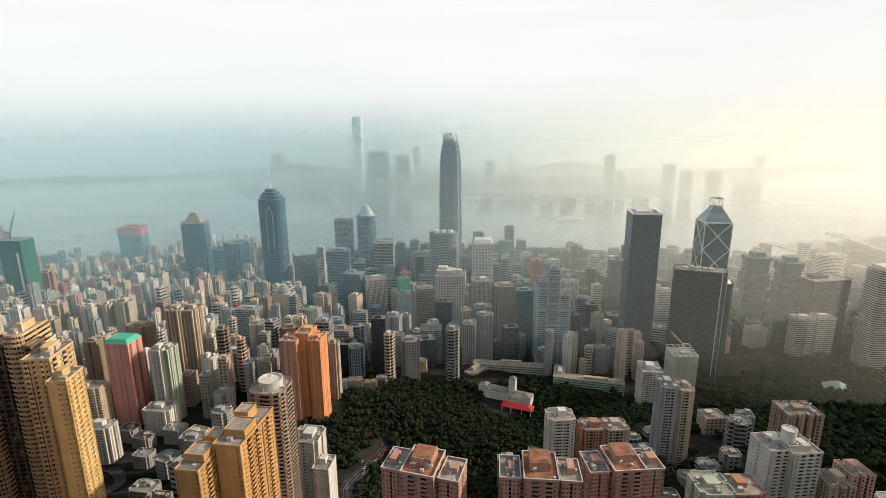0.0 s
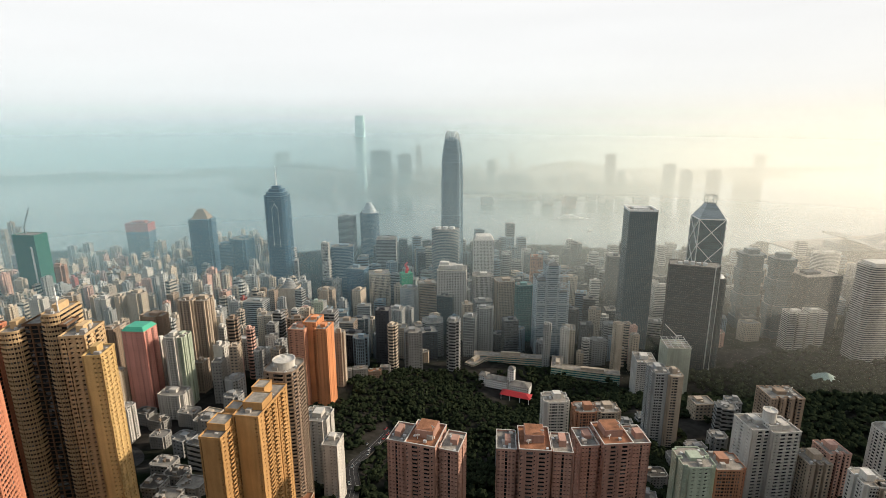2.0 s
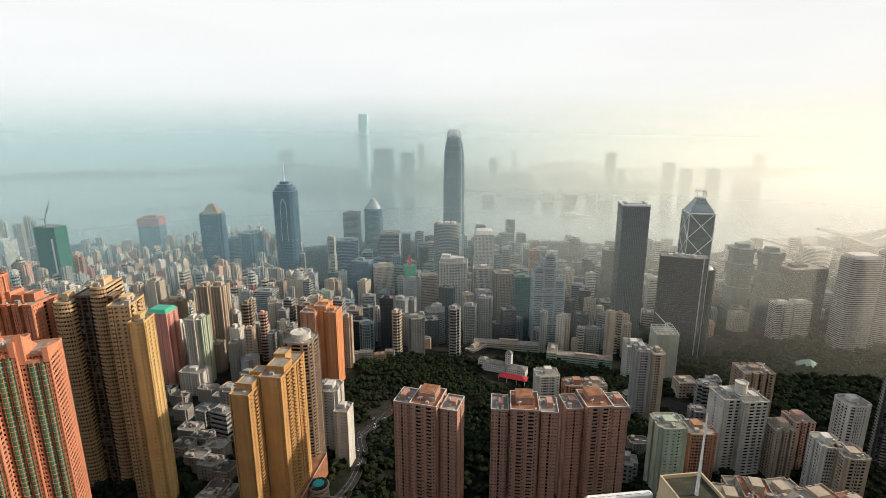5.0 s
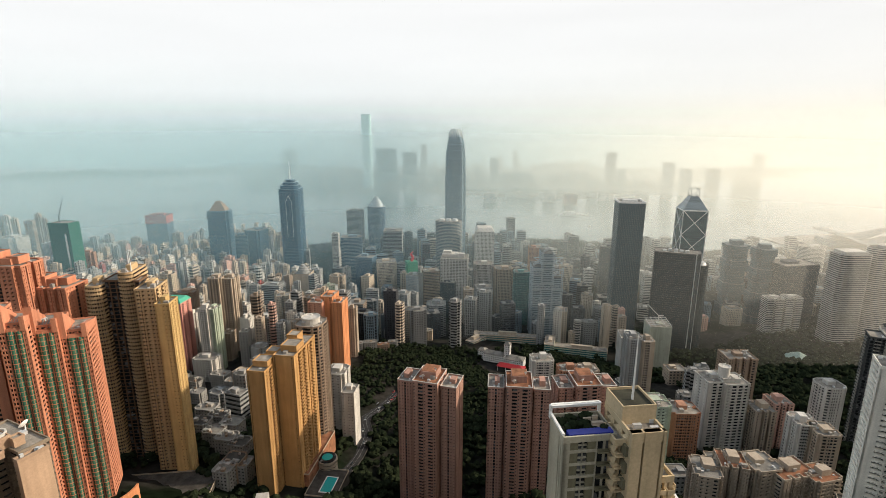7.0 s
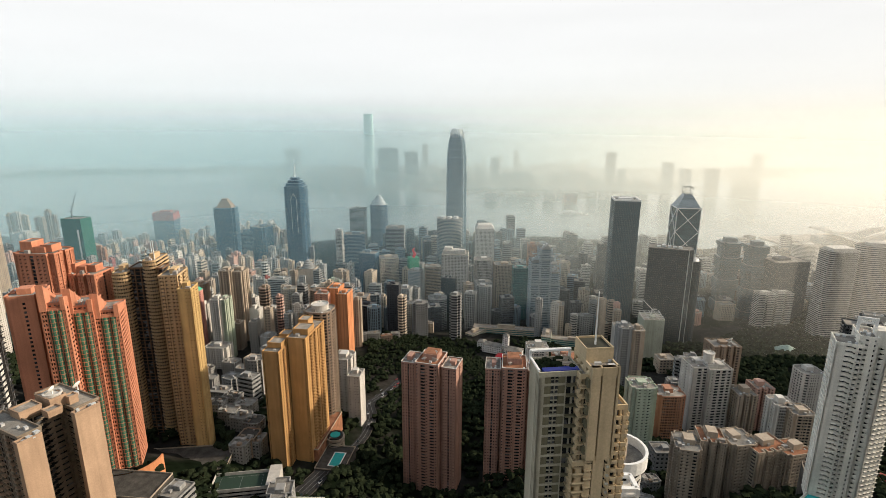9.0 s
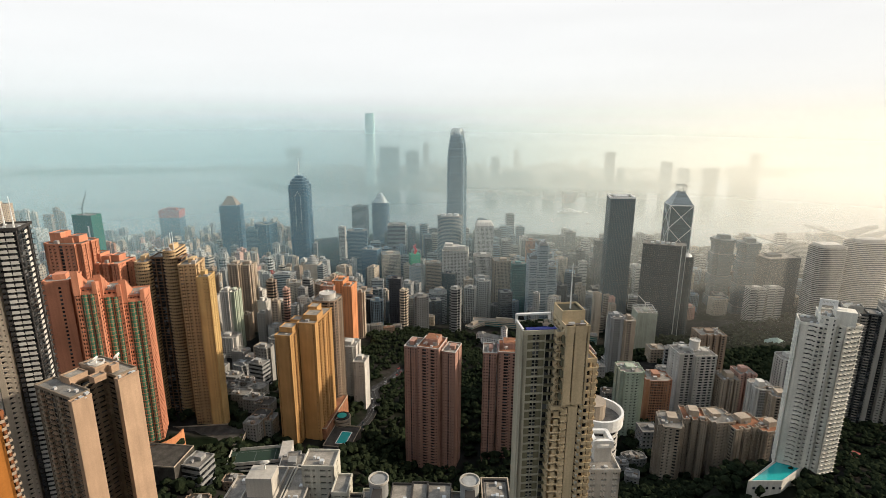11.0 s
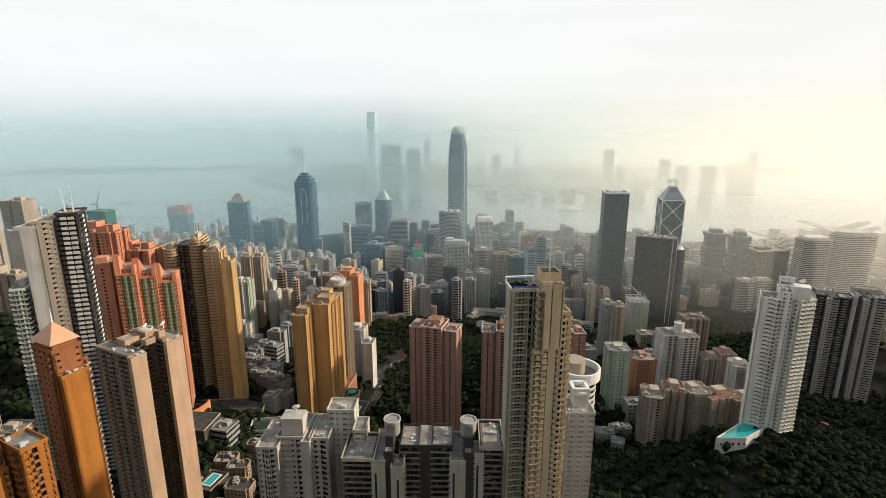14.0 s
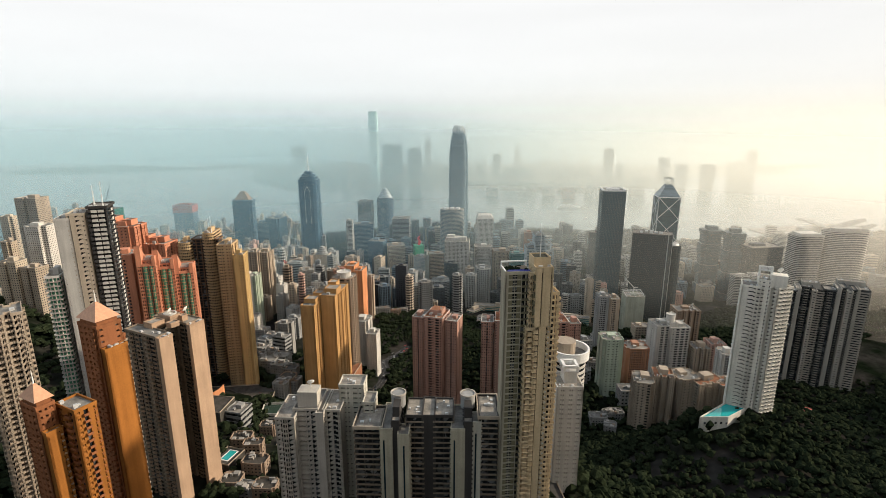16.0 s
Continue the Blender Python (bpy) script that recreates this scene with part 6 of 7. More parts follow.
# terraces, pool decks and low roofs between the towers
def podium(x, y, turn, w, d, top, label, mat, pool=None, rails=True):
    zb = terrain(x, y) - 6
    b = thing("podium", x, y, zb, turn, label, "terrace")
    s = Shape()
    s.prism(rect(w, d), 0, top - zb)
    part("deck", s, mat, b)
    if rails:
        r = Shape()
        r.ring(rect(w, d), grown(rect(w, d), -0.3), top - zb, top - zb + 1.1)
        part("parapet", r, WALL["tan"], b)
    if pool:
        px, py, pw, pd = pool
        q = Shape()
        q.box(px, py, top - zb - 0.4, pw, pd, 0.55)
        part("pool", q, POOL, b, "turquoise pool water")
        e = Shape()
        e.ring([(px + u, py + v) for u, v in rect(pw + 1.6, pd + 1.6)], [(px + u, py + v) for u, v in rect(pw, pd)], top - zb, top - zb + 0.3)
        part("pool_edge", e, WHITE, b)
    TAKEN.append((x, y, 0.4 * max(w, d)))
    return b


PAVE = roof_felt("dark_paving", (0.075, 0.07, 0.062))
podium(-38, -440, -27, 26, 34, 141, "pool terrace with turquoise swimming pool", PAVE, (2, -2, 9, 18))
podium(-48, -405, -27, 22, 62, 150, "terracotta roofed podium below the flats", ROOF_RED)
wedge = thing("podium", 212, -670, 196, 0, "white walled wedge of terrace filled with a turquoise pool", "terrace")
_pts = [(-22, -2), (-1, -9), (24, -3), (16, 9)]
_s = Shape()
_s.prism(_pts, 0, 12.4)
part("deck", _s, WALL["chalk"], wedge)
_s = Shape()
_s.ring(_pts, grown(_pts, -0.4), 12.4, 13.6)
part("parapet", _s, WALL["chalk"], wedge)
_s = Shape()
_s.prism(grown(_pts, -1.2), 12.3, 12.6)
part("pool", _s, POOL, wedge, "turquoise pool water")
for k in range(5):
    _s = Shape()
    _s.box(-18 + 4 * k, -3.6 - 1.33 * k, 7.5, 1.4, 0.5, 1.5, -18)
    part("wall_opening", _s, GLASS, wedge)
TAKEN.append((212, -670, 14))
podium(258, -652, -46, 26, 18, 206, "small stone terrace of a white tower", PAVE)
podium(-160, -530, -20, 16, 22, 158, "small blue pool terrace between towers", PAVE, (0, 0, 6, 12))
podium(-110, -560, -20, 34, 44, 168, "cluttered low roof terrace between towers", PAVE)
podium(-168, -425, -12, 92, 34, 158, "podium below the yellow tower", PAVE)
podium(-200, -480, -24, 84, 26, 186, "podium below the coral tower", PAVE)
podium(15, -712, -12, 50, 44, 219, "stone podium of a tall beige tower", PAVE)
podium(-35, -700, -20, 84, 34, 214, "dark podium below the slabs", PAVE)


# ---------------------------------------------------------------- low houses, school and pools between the towers
LOW_HOUSES = (  # x, y, height, width, depth, turn, look
    (-164, -204, 14, 18, 14, -28, "w"),
    (-140, -311, 14, 20, 15, -28, "w"),
    (-127, -334, 14, 18, 14, -28, "g"),
    (-114, -354, 14, 20, 15, -28, "w"),
    (-141, -345, 13, 16, 16, -28, "g"),
    (-128, -366, 14, 18, 15, -28, "w"),
    (-117, -380, 14, 18, 15, -28, "w"),
    (-106, -390, 14, 18, 15, -28, "g"),
    (-109, -416, 16, 16, 17, -28, "d"),
    (-116, -426, 15, 15, 14, -28, "w"),
    (-102, -419, 15, 12, 15, -28, "w"),
    (43, -101, 10, 16, 12, -10, "w"),
    (62, -102, 12, 20, 12, -10, "w"),
    (82, -103, 9, 18, 10, -10, "r"),
    (101, -83, 8, 14, 10, -20, "w"),
    (-188, -146, 14, 20, 15, -35, "g"),
    (-172, -164, 12, 22, 14, -35, "g"),
    (-126, -188, 14, 16, 14, -30, "w"),
    (-110, -218, 12, 18, 13, -30, "w"),
    (-141, -166, 16, 22, 16, -30, "w"),
    (-147, -552, 10, 16, 12, -15, "d"),
    (-136, -590, 9, 18, 12, -25, "d"),
    (-129, -619, 8, 16, 12, -20, "d"),
    (-151, -606, 8, 14, 12, -20, "d"),
    (-138, -566, 10, 15, 10, -15, "d"),
    (-129, -507, 10, 14, 10, -20, "d"),
    (-142, -615, 7, 12, 9, -30, "w"),
    (189, -550, 10, 18, 12, -20, "w"),
    (190, -569, 10, 12, 12, -40, "w"),
    (208, -543, 8, 14, 10, 0, "g"),
    (265, -435, 12, 18, 14, -20, "g"),
    (303, -422, 14, 20, 14, -20, "w"),
    (259, -522, 9, 14, 12, -20, "g"),
    (214, -545, 8, 16, 12, -10, "w"),
)
LOW_LOOK = {"w": ("slate", ROOF, "grey low terraced house with a cluttered roof"), "g": ("slate", PAVE, "grey low block with a cluttered flat roof"), "r": ("brown", ROOF_RED, "low brown house with a dark red roof"), "d": ("brown", PAVE, "low brown house with a dark flat roof")}
for x, y, h, w, d, turn, look_ in LOW_HOUSES:
    wall_, roof_, label_ = LOW_LOOK[look_]
    root, hh = tower("low_house", label_, x, y, turn, terrain(x, y) + h, cross(w, d, w * 0.1, d * 0.12), "grid", WALL[wall_], None, roof_, plant=False, category="house")
    rng = random.Random(int(x * 3 + y))
    for k in range(5):
        s = Shape()
        s.box(rng.uniform(-0.36, 0.36) * w, rng.uniform(-0.36, 0.36) * d, hh, rng.uniform(1.2, 4), rng.uniform(1.2, 4), rng.uniform(0.8, 2.8))
        part("roof_unit", s, (CONCRETE, WALL["slate"], WALL["brown"])[k % 3], root)

school = thing("school", -114, -470, 140, -10, "white school with a dark green sports court on its roof", "building")
core, skin = facade(rect(42, 20), 17, "band")
part("glazing", core, GLASS, school)
part("wall", skin, WALL["white"], school)
s = Shape()
s.prism(rect(41, 19), 16.6, 17.1)
part("sports_court", s, plain("sports_court", (0.012, 0.035, 0.022), 0.85), school, "dark green sports court")
for a, b, c, d in ((-16, -7, 16, -7), (-16, 7, 16, 7), (-16, -7, -16, 7), (16, -7, 16, 7), (0, -7, 0, 7)):
    s = Shape()
    s.box((a + c) / 2, (b + d) / 2, 17.11, abs(c - a) + 0.15, abs(d - b) + 0.15, 0.02)
    part("court_line", s, WALL["grey"], school)
s = Shape()
s.ring(rect(42.4, 20.4), rect(41.6, 19.6), 16.8, 19.5)
part("parapet", s, WALL["white"], school)
s = Shape()
s.box(25, 1, 0, 9, 24, 21)
part("stair_block", s, WALL["white"], school)
TAKEN.append((-114, -470, 22))

drum = thing("pool_drum", -35, -417, 122, 0, "round tan drum with a small turquoise pool on top", "terrace")
for k in range(8):
    s = Shape()
    s.tube(0, 0, k * 3.4, 8.2 if k < 7 else 8.6, 2.1, None, 28)
    part("ledge", s, WALL["tan"], drum)
s = Shape()
s.tube(0, 0, 0, 7.4, 27, None, 28)
part("glazing", s, GLASS, drum)
s = Shape()
s.tube(0, 0, 26.4, 4.6, 0.9, None, 24)
part("pool", s, POOL, drum, "turquoise pool water")


cw = Shape()
for a in range(13):
    q = radians(-120 + a * 9)
    cw.v += [(-190 + r_ * math.cos(q), -452 + r_ * math.sin(q), z_) for r_ in (22, 23.2) for z_ in (160, 186)]
for a in range(12):
    m = 4 * a
    cw.f += [(m, m + 4, m + 5, m + 1), (m + 1, m + 5, m + 7, m + 3), (m + 3, m + 7, m + 6, m + 2)]
setting("retaining_wall", cw, WALL["orange"], "curved orange retaining wall below the coral tower", "wall")
podium(-156, -574, -34, 15, 19, 186, "small blue pool on a tan terrace between low roofs", PAVE, (0, 1, 6, 11))


# ---------------------------------------------------------------- the curving road and its cars
ASPHALT = roof_felt("asphalt", (0.035, 0.035, 0.036))
ROAD = [(70, -225), (40, -262), (16, -300), (10, -344), (-4, -381), (-24, -415), (-46, -450), (-78, -486)]


def along(points, gap):
    """Points and directions at even steps of a smooth line."""
    out, pts = [], [Vector(p) for p in points]
    pts = [pts[0] * 2 - pts[1]] + pts + [pts[-1] * 2 - pts[-2]]
    for i in range(1, len(pts) - 2):
        a, b, c, d = pts[i - 1 : i + 3]
        n = max(2, round((c - b).length / gap))
        for j in range(n):
            t = j / n
            p = 0.5 * ((2 * b) + (c - a) * t + (2 * a - 5 * b + 4 * c - d) * t * t + (3 * b - a - 3 * c + d) * t ** 3)
            q = 0.5 * ((c - a) + 2 * (2 * a - 5 * b + 4 * c - d) * t + 3 * (3 * b - a - 3 * c + d) * t * t)
            out.append((p, q.normalized()))
    return out


def ribbon(points, off, half, lift, step=6.0):
    s = Shape()
    rows = along(points, step)
    for p, u in rows:
        nrm = Vector((u.y, -u.x))
        z = terrain(p.x, p.y) + lift
        a, b = p + nrm * (off - half), p + nrm * (off + half)
        s.v += [(a.x, a.y, z), (b.x, b.y, z)]
    s.f = [(2 * i, 2 * i + 1, 2 * i + 3, 2 * i + 2) for i in range(len(rows) - 1)]
    return s


setting("road", ribbon(ROAD, 0, 7.5, 0.8), ASPHALT, "curving dark asphalt road between the towers", "road")
for k in (-7.9, 7.9):
    kerb = setting("kerb", ribbon(ROAD, k, 0.2, 1.3), PAVE, "dark concrete road wall", "kerb")
    th = kerb.modifiers.new("thick", "SOLIDIFY")
    th.thickness = 1.2
for k in (-3.6, 0.0, 3.6):
    setting("lane_line", ribbon(ROAD, k, 0.09, 0.83), WALL["grey"], "white lane line", "road marking")
SIDE_ROAD = [(-205, -190), (-185, -215), (-178, -250), (-190, -290), (-215, -320)]
setting("road", ribbon(SIDE_ROAD, 0, 5.0, 2.0), ASPHALT, "narrow hillside road with a retaining wall", "road")
TAKEN += [(p.x, p.y, 9) for p, _ in along(ROAD, 12)] + [(p.x, p.y, 8) for p, _ in along(SIDE_ROAD, 12)]
CAR_PAINT = [plain("car_" + n, c, 0.3) for n, c in (("white", (0.7, 0.7, 0.7)), ("black", (0.02, 0.02, 0.02)), ("red", (0.45, 0.03, 0.02)), ("silver", (0.4, 0.41, 0.42)))]
RUBBER = plain("tyre_rubber", (0.02, 0.02, 0.02), 0.9)


def car(x, y, z, turn, k):
    b = thing("car", x, y, z, turn, ("white", "black", "red", "silver")[k] + " car on the curving road", "car", "cars on the road")
    s = Shape()
    s.frustum(rect(4.4, 1.8), rect(4.2, 1.7), 0.35, 0.85)
    part("body", s, CAR_PAINT[k], b)
    s = Shape()
    s.frustum([(p - 0.2, q) for p, q in rect(2.6, 1.6)], [(p - 0.2, q) for p, q in rect(1.7, 1.35)], 0.85, 1.42)
    part("cabin", s, GLASS_DARK, b)
    for a in (-1.35, 1.35):
        for c in (-0.8, 0.8):
            s = Shape()
            s.box(a, c, 0, 0.62, 0.22, 0.62)
            part("wheel", s, RUBBER, b)


rng = random.Random(9)
for i, (p, u) in enumerate(along(ROAD, 9.0)):
    if rng.random() < 0.62:
        side = rng.choice((-5.4, -1.8, 1.8, 5.4))
        c = p + Vector((u.y, -u.x)) * side
        car(c.x, c.y, terrain(p.x, p.y) + 0.82, math.degrees(math.atan2(u.y, u.x)), rng.randrange(4))

# ---------------------------------------------------------------- the dense middle city
GLAZE = {"blueglass": GLASS_BLUE, "greenglass": GLASS_GREEN, "dark": GLASS_DARK, "glass": GLASS_PALE}
OFFICE = ("band", "fins", "curtain", "punched")


def city_block(x, y, w, d, turn, top, colour, style):
    """One of the many towers of the middle distance."""
    rng = random.Random(int(x * 31 + y * 17))
    office = style in OFFICE
    if office:
        poly = rect(w, d) if rng.random() < 0.7 else cross(w, d, w * 0.12, d * 0.12)
        label, name = f"{WORDS[colour]} office tower with {'ribbon windows' if style == 'band' else 'gridded windows'}", "office_tower"
    else:
        poly = cross(w, d, w * 0.22, d * 0.2) if rng.random() < 0.6 else lobed(w, d, 1, 1, min(3.0, d * 0.2), w * 0.18)
        label, name = f"{WORDS[colour]} apartment tower with a flat roof", "apartment_tower"
    solid = (0,) if style == "blank" else ()
    root, h = tower(name, label, x, y, turn, top, poly, style, WALL[colour], GLAZE.get(colour) if office else (GLASS_WARM if rng.random() < 0.3 else GLASS), ROOF if rng.random() < 0.6 else ROOF_PALE, solid)
    return root, h


city_block(-227, -81, 15, 13, -18, 200, "brown", "grid")
city_block(-250, -62, 14, 10, -12, 160, "grey", "grid")
city_block(-421, -198, 23, 18, -20, 262, "cream", "grid")
city_block(-396, -206, 23, 18, -30, 255, "tan", "grid")
city_block(-281, -8, 17, 12, -8, 178, "tan", "grid")
city_block(-191, -23, 31, 23, -25, 192, "brown", "grid")
city_block(-278, 31, 18, 13, -38, 172, "grey", "grid")
city_block(-48, -46, 17, 11, -8, 150, "white", "grid")
city_block(-455, -114, 18, 14, -32, 270, "tan", "grid")
city_block(-153, -112, 15, 11, -8, 190, "palegreen", "grid")
city_block(-129, 29, 26, 22, -8, 162, "cream", "grid")
city_block(-329, 107, 21, 15, -32, 170, "tan", "grid")
city_block(-428, -83, 32, 29, -20, 285, "white", "grid")
city_block(-56, 44, 21, 19, -8, 150, "tan", "grid")
city_block(-329, 22, 20, 15, -25, 215, "white", "grid")
city_block(-295, 160, 22, 17, -30, 166, "white", "grid")
city_block(-273, 159, 15, 14, -30, 168, "cream", "grid")
city_block(174, -19, 24, 15, -25, 80, "cream", "grid")
city_block(-252, 155, 23, 15, -30, 166, "cream", "grid")
city_block(-502, 13, 20, 15, -18, 285, "cream", "grid")
city_block(116, 9, 17, 13, -8, 78, "grey", "grid")
city_block(68, 61, 33, 26, -25, 117, "brown", "band")
city_block(235, -9, 14, 13, -32, 88, "white", "grid")
city_block(-383, 232, 22, 15, -8, 150, "white", "grid")
city_block(8, 102, 17, 11, -12, 132, "pink", "grid")
city_block(-366, 246, 24, 23, -12, 152, "tan", "grid")
city_block(202, 44, 35, 29, -8, 88, "dark", "blank")
city_block(141, 69, 20, 15, -8, 86, "white", "band")
city_block(30, 130, 19, 17, -8, 132, "palegreen", "grid")
city_block(-233, 94, 26, 18, -38, 190, "cream", "grid")
city_block(224, 74, 37, 34, -18, 92, "grey", "band")
city_block(-506, 117, 37, 30, -20, 300, "tan", "grid")
city_block(-71, 184, 37, 27, -28, 128, "grey", "band")
city_block(258, 56, 17, 13, -8, 100, "blueglass", "blank")
city_block(123, 122, 18, 14, -38, 90, "cream", "grid")
city_block(1010, -165, 44, 41, -12, 120, "grey", "band")
city_block(524, 16, 22, 17, -38, 96, "cream", "grid")
city_block(175, 144, 28, 26, -32, 96, "grey", "grid")
city_block(-488, 390, 18, 14, -8, 150, "cream", "grid")
city_block(940, -89, 77, 50, -10, 152, "dark", "curtain")
city_block(120, 176, 24, 18, -18, 98, "grey", "band")
city_block(306, 113, 19, 16, -8, 100, "tan", "fins")
city_block(200, 150, 17, 12, -38, 90, "grey", "grid")
city_block(419, 101, 31, 23, -14, 130, "greenglass", "curtain")
city_block(-96, 274, 11, 10, -38, 106, "red", "grid")
city_block(85, 213, 15, 14, -38, 100, "grey", "grid")
city_block(-389, 390, 20, 18, -38, 128, "tan", "grid")
city_block(-130, 299, 18, 14, -38, 116, "pink", "grid")
city_block(348, 134, 34, 28, -12, 95, "grey", "band")
city_block(-351, 402, 23, 18, -25, 120, "tan", "grid")
city_block(286, 179, 31, 24, -32, 98, "dark", "curtain")
city_block(402, 152, 38, 35, -14, 126, "tan", "punched")
city_block(62, 276, 32, 28, -32, 106, "tan", "blank")
city_block(368, 183, 41, 35, -18, 132, "white", "fins")
city_block(224, 229, 30, 26, -38, 106, "glass", "fins")
city_block(714, 60, 28, 24, -25, 108, "white", "band")
city_block(-0, 309, 19, 13, -18, 112, "cream", "blank")
city_block(-273, 420, 21, 15, -8, 112, "cream", "grid")
city_block(24, 328, 19, 16, -32, 110, "grey", "grid")
city_block(599, 124, 19, 13, -18, 112, "white", "band")
city_block(-301, 446, 18, 15, -8, 112, "cream", "grid")
city_block(-190, 419, 36, 25, -32, 92, "dark", "band")
city_block(273, 263, 37, 27, -8, 102, "brown", "band")
city_block(-485, 527, 17, 13, -18, 120, "tan", "grid")
city_block(179, 308, 44, 36, -8, 120, "cream", "fins")
city_block(136, 328, 41, 28, -35, 130, "blueglass", "curtain")
city_block(-331, 481, 25, 17, -32, 105, "tan", "grid")
city_block(-450, 528, 15, 14, -12, 110, "red", "grid")
city_block(-515, 558, 24, 20, -18, 130, "brick", "grid")
city_block(668, 155, 31, 26, -25, 152, "dark", "curtain")
city_block(509, 213, 26, 24, -25, 150, "brick", "grid")
city_block(-262, 469, 13, 11, -25, 100, "tan", "grid")
city_block(95, 353, 15, 12, -25, 100, "white", "grid")
city_block(-226, 472, 14, 12, -32, 100, "white", "grid")
city_block(-166, 463, 20, 18, -18, 120, "pink", "grid")
city_block(-57, 439, 26, 19, -18, 100, "grey", "grid")
city_block(-115, 466, 18, 14, -32, 90, "grey", "band")
city_block(-90, 464, 20, 18, -25, 96, "tan", "grid")
city_block(-140, 485, 16, 11, -12, 106, "tan", "grid")
city_block(81, 431, 16, 13, -25, 167, "white", "fins")
city_block(731, 204, 18, 15, -25, 165, "dark", "curtain")
city_block(-384, 585, 21, 14, -8, 112, "brick", "grid")
city_block(-326, 565, 20, 16, -32, 92, "tan", "grid")
city_block(-219, 534, 14, 11, -32, 94, "white", "grid")
city_block(-457, 484, 27, 19, -8, 150, "brick", "grid")
city_block(124, 461, 52, 39, -12, 150, "blueglass", "band")
city_block(9, 512, 27, 21, -12, 112, "grey", "grid")
city_block(241, 498, 49, 46, -18, 152, "grey", "band")
city_block(-391, 695, 20, 18, -12, 110, "pink", "grid")
city_block(-275, 665, 17, 16, -38, 92, "white", "grid")
city_block(-201, 669, 22, 17, -8, 116, "cream", "blank")
city_block(-580, 667, 46, 34, -18, 140, "grey", "grid")
city_block(-150, 673, 45, 34, -12, 130, "blueglass", "band")
city_block(-107, 671, 50, 48, -38, 143, "blueglass", "curtain")
city_block(-83, 633, 19, 13, -25, 90, "white", "grid")
city_block(-565, 846, 23, 17, -8, 82, "tan", "grid")
city_block(-267, 741, 19, 16, -25, 80, "grey", "grid")
city_block(-348, 776, 27, 25, -12, 80, "grey", "grid")
city_block(-535, 884, 21, 17, -8, 85, "white", "grid")
city_block(-624, 916, 17, 14, -18, 85, "brick", "grid")
city_block(-511, 884, 18, 17, -38, 86, "white", "grid")
city_block(-739, 868, 63, 53, -38, 125, "white", "grid")
city_block(-498, 926, 29, 25, -12, 80, "tan", "grid")
city_block(-456, 912, 26, 18, -12, 92, "tan", "blank")
city_block(-345, 932, 24, 19, -25, 96, "cream", "blank")
city_block(-596, 1029, 20, 14, -18, 80, "grey", "grid")
city_block(-557, 1033, 27, 21, -38, 85, "grey", "grid")
city_block(191, 809, 47, 39, -25, 158, "grey", "band")
city_block(-737, 974, 22, 17, -8, 150, "brown", "grid")
city_block(-250, 958, 22, 16, -25, 75, "grey", "grid")
city_block(-724, 1003, 16, 15, -18, 165, "brown", "grid")
city_block(-795, 1031, 19, 13, -18, 150, "cream", "grid")
city_block(-710, 1003, 14, 11, -12, 150, "brown", "grid")
city_block(-848, 1069, 17, 14, -25, 150, "cream", "grid")
city_block(-827, 1065, 20, 15, -18, 155, "white", "grid")

# low and middle rise fabric that closes the gaps between the towers
rng = random.Random(11)
fill_colours = ["cream", "white", "grey", "tan", "cream", "grey", "white", "brown", "pink", "tan"]
FABRIC = {c: Shape() for c in fill_colours + ["blueglass", "dark", "slate"]}
FABRIC_GLASS, FABRIC_ROOF = Shape(), Shape()


def fabric_block(x, y, w, d, turn, top, colour, style):
    poly = rect(w, d) if rng.random() < 0.4 else cross(w, d, w * 0.2, d * 0.2)
    zb = terrain(x, y) - 3
    core, skin = facade(poly, top - zb, style, (rng.randint(0, 3),) if style == "blank" else (), 0.0, 1.75 if y > 260 else 1.3)
    rim, deck, box = Shape(), Shape(), Shape()
    skin.ring(grown(poly, 0.1), grown(poly, -0.4), top - zb - 0.4, top - zb + 1.1)
    deck.prism(grown(poly, -0.3), top - zb - 0.1, top - zb + 0.1)
    skin.box(rng.uniform(-0.15, 0.15) * w, rng.uniform(-0.15, 0.15) * d, top - zb, w * 0.34, d * 0.34, rng.uniform(2.5, 5))
    for _ in range(2):
        skin.box(rng.uniform(-0.35, 0.35) * w, rng.uniform(-0.35, 0.35) * d, top - zb, rng.uniform(1.5, 3), rng.uniform(1.5, 3), rng.uniform(1.2, 2.6))
    c, s = math.cos(radians(turn)), math.sin(radians(turn))
    for src, dst in ((core, FABRIC_GLASS), (skin, FABRIC[colour]), (deck, FABRIC_ROOF)):
        n = len(dst.v)
        dst.v.extend((x + c * a - s * b, y + s * a + c * b, zb + z) for a, b, z in src.v)
        dst.f.extend(tuple(i + n for i in f) for f in src.f)
    TAKEN.append((x, y, 0.5 * max(w, d)))


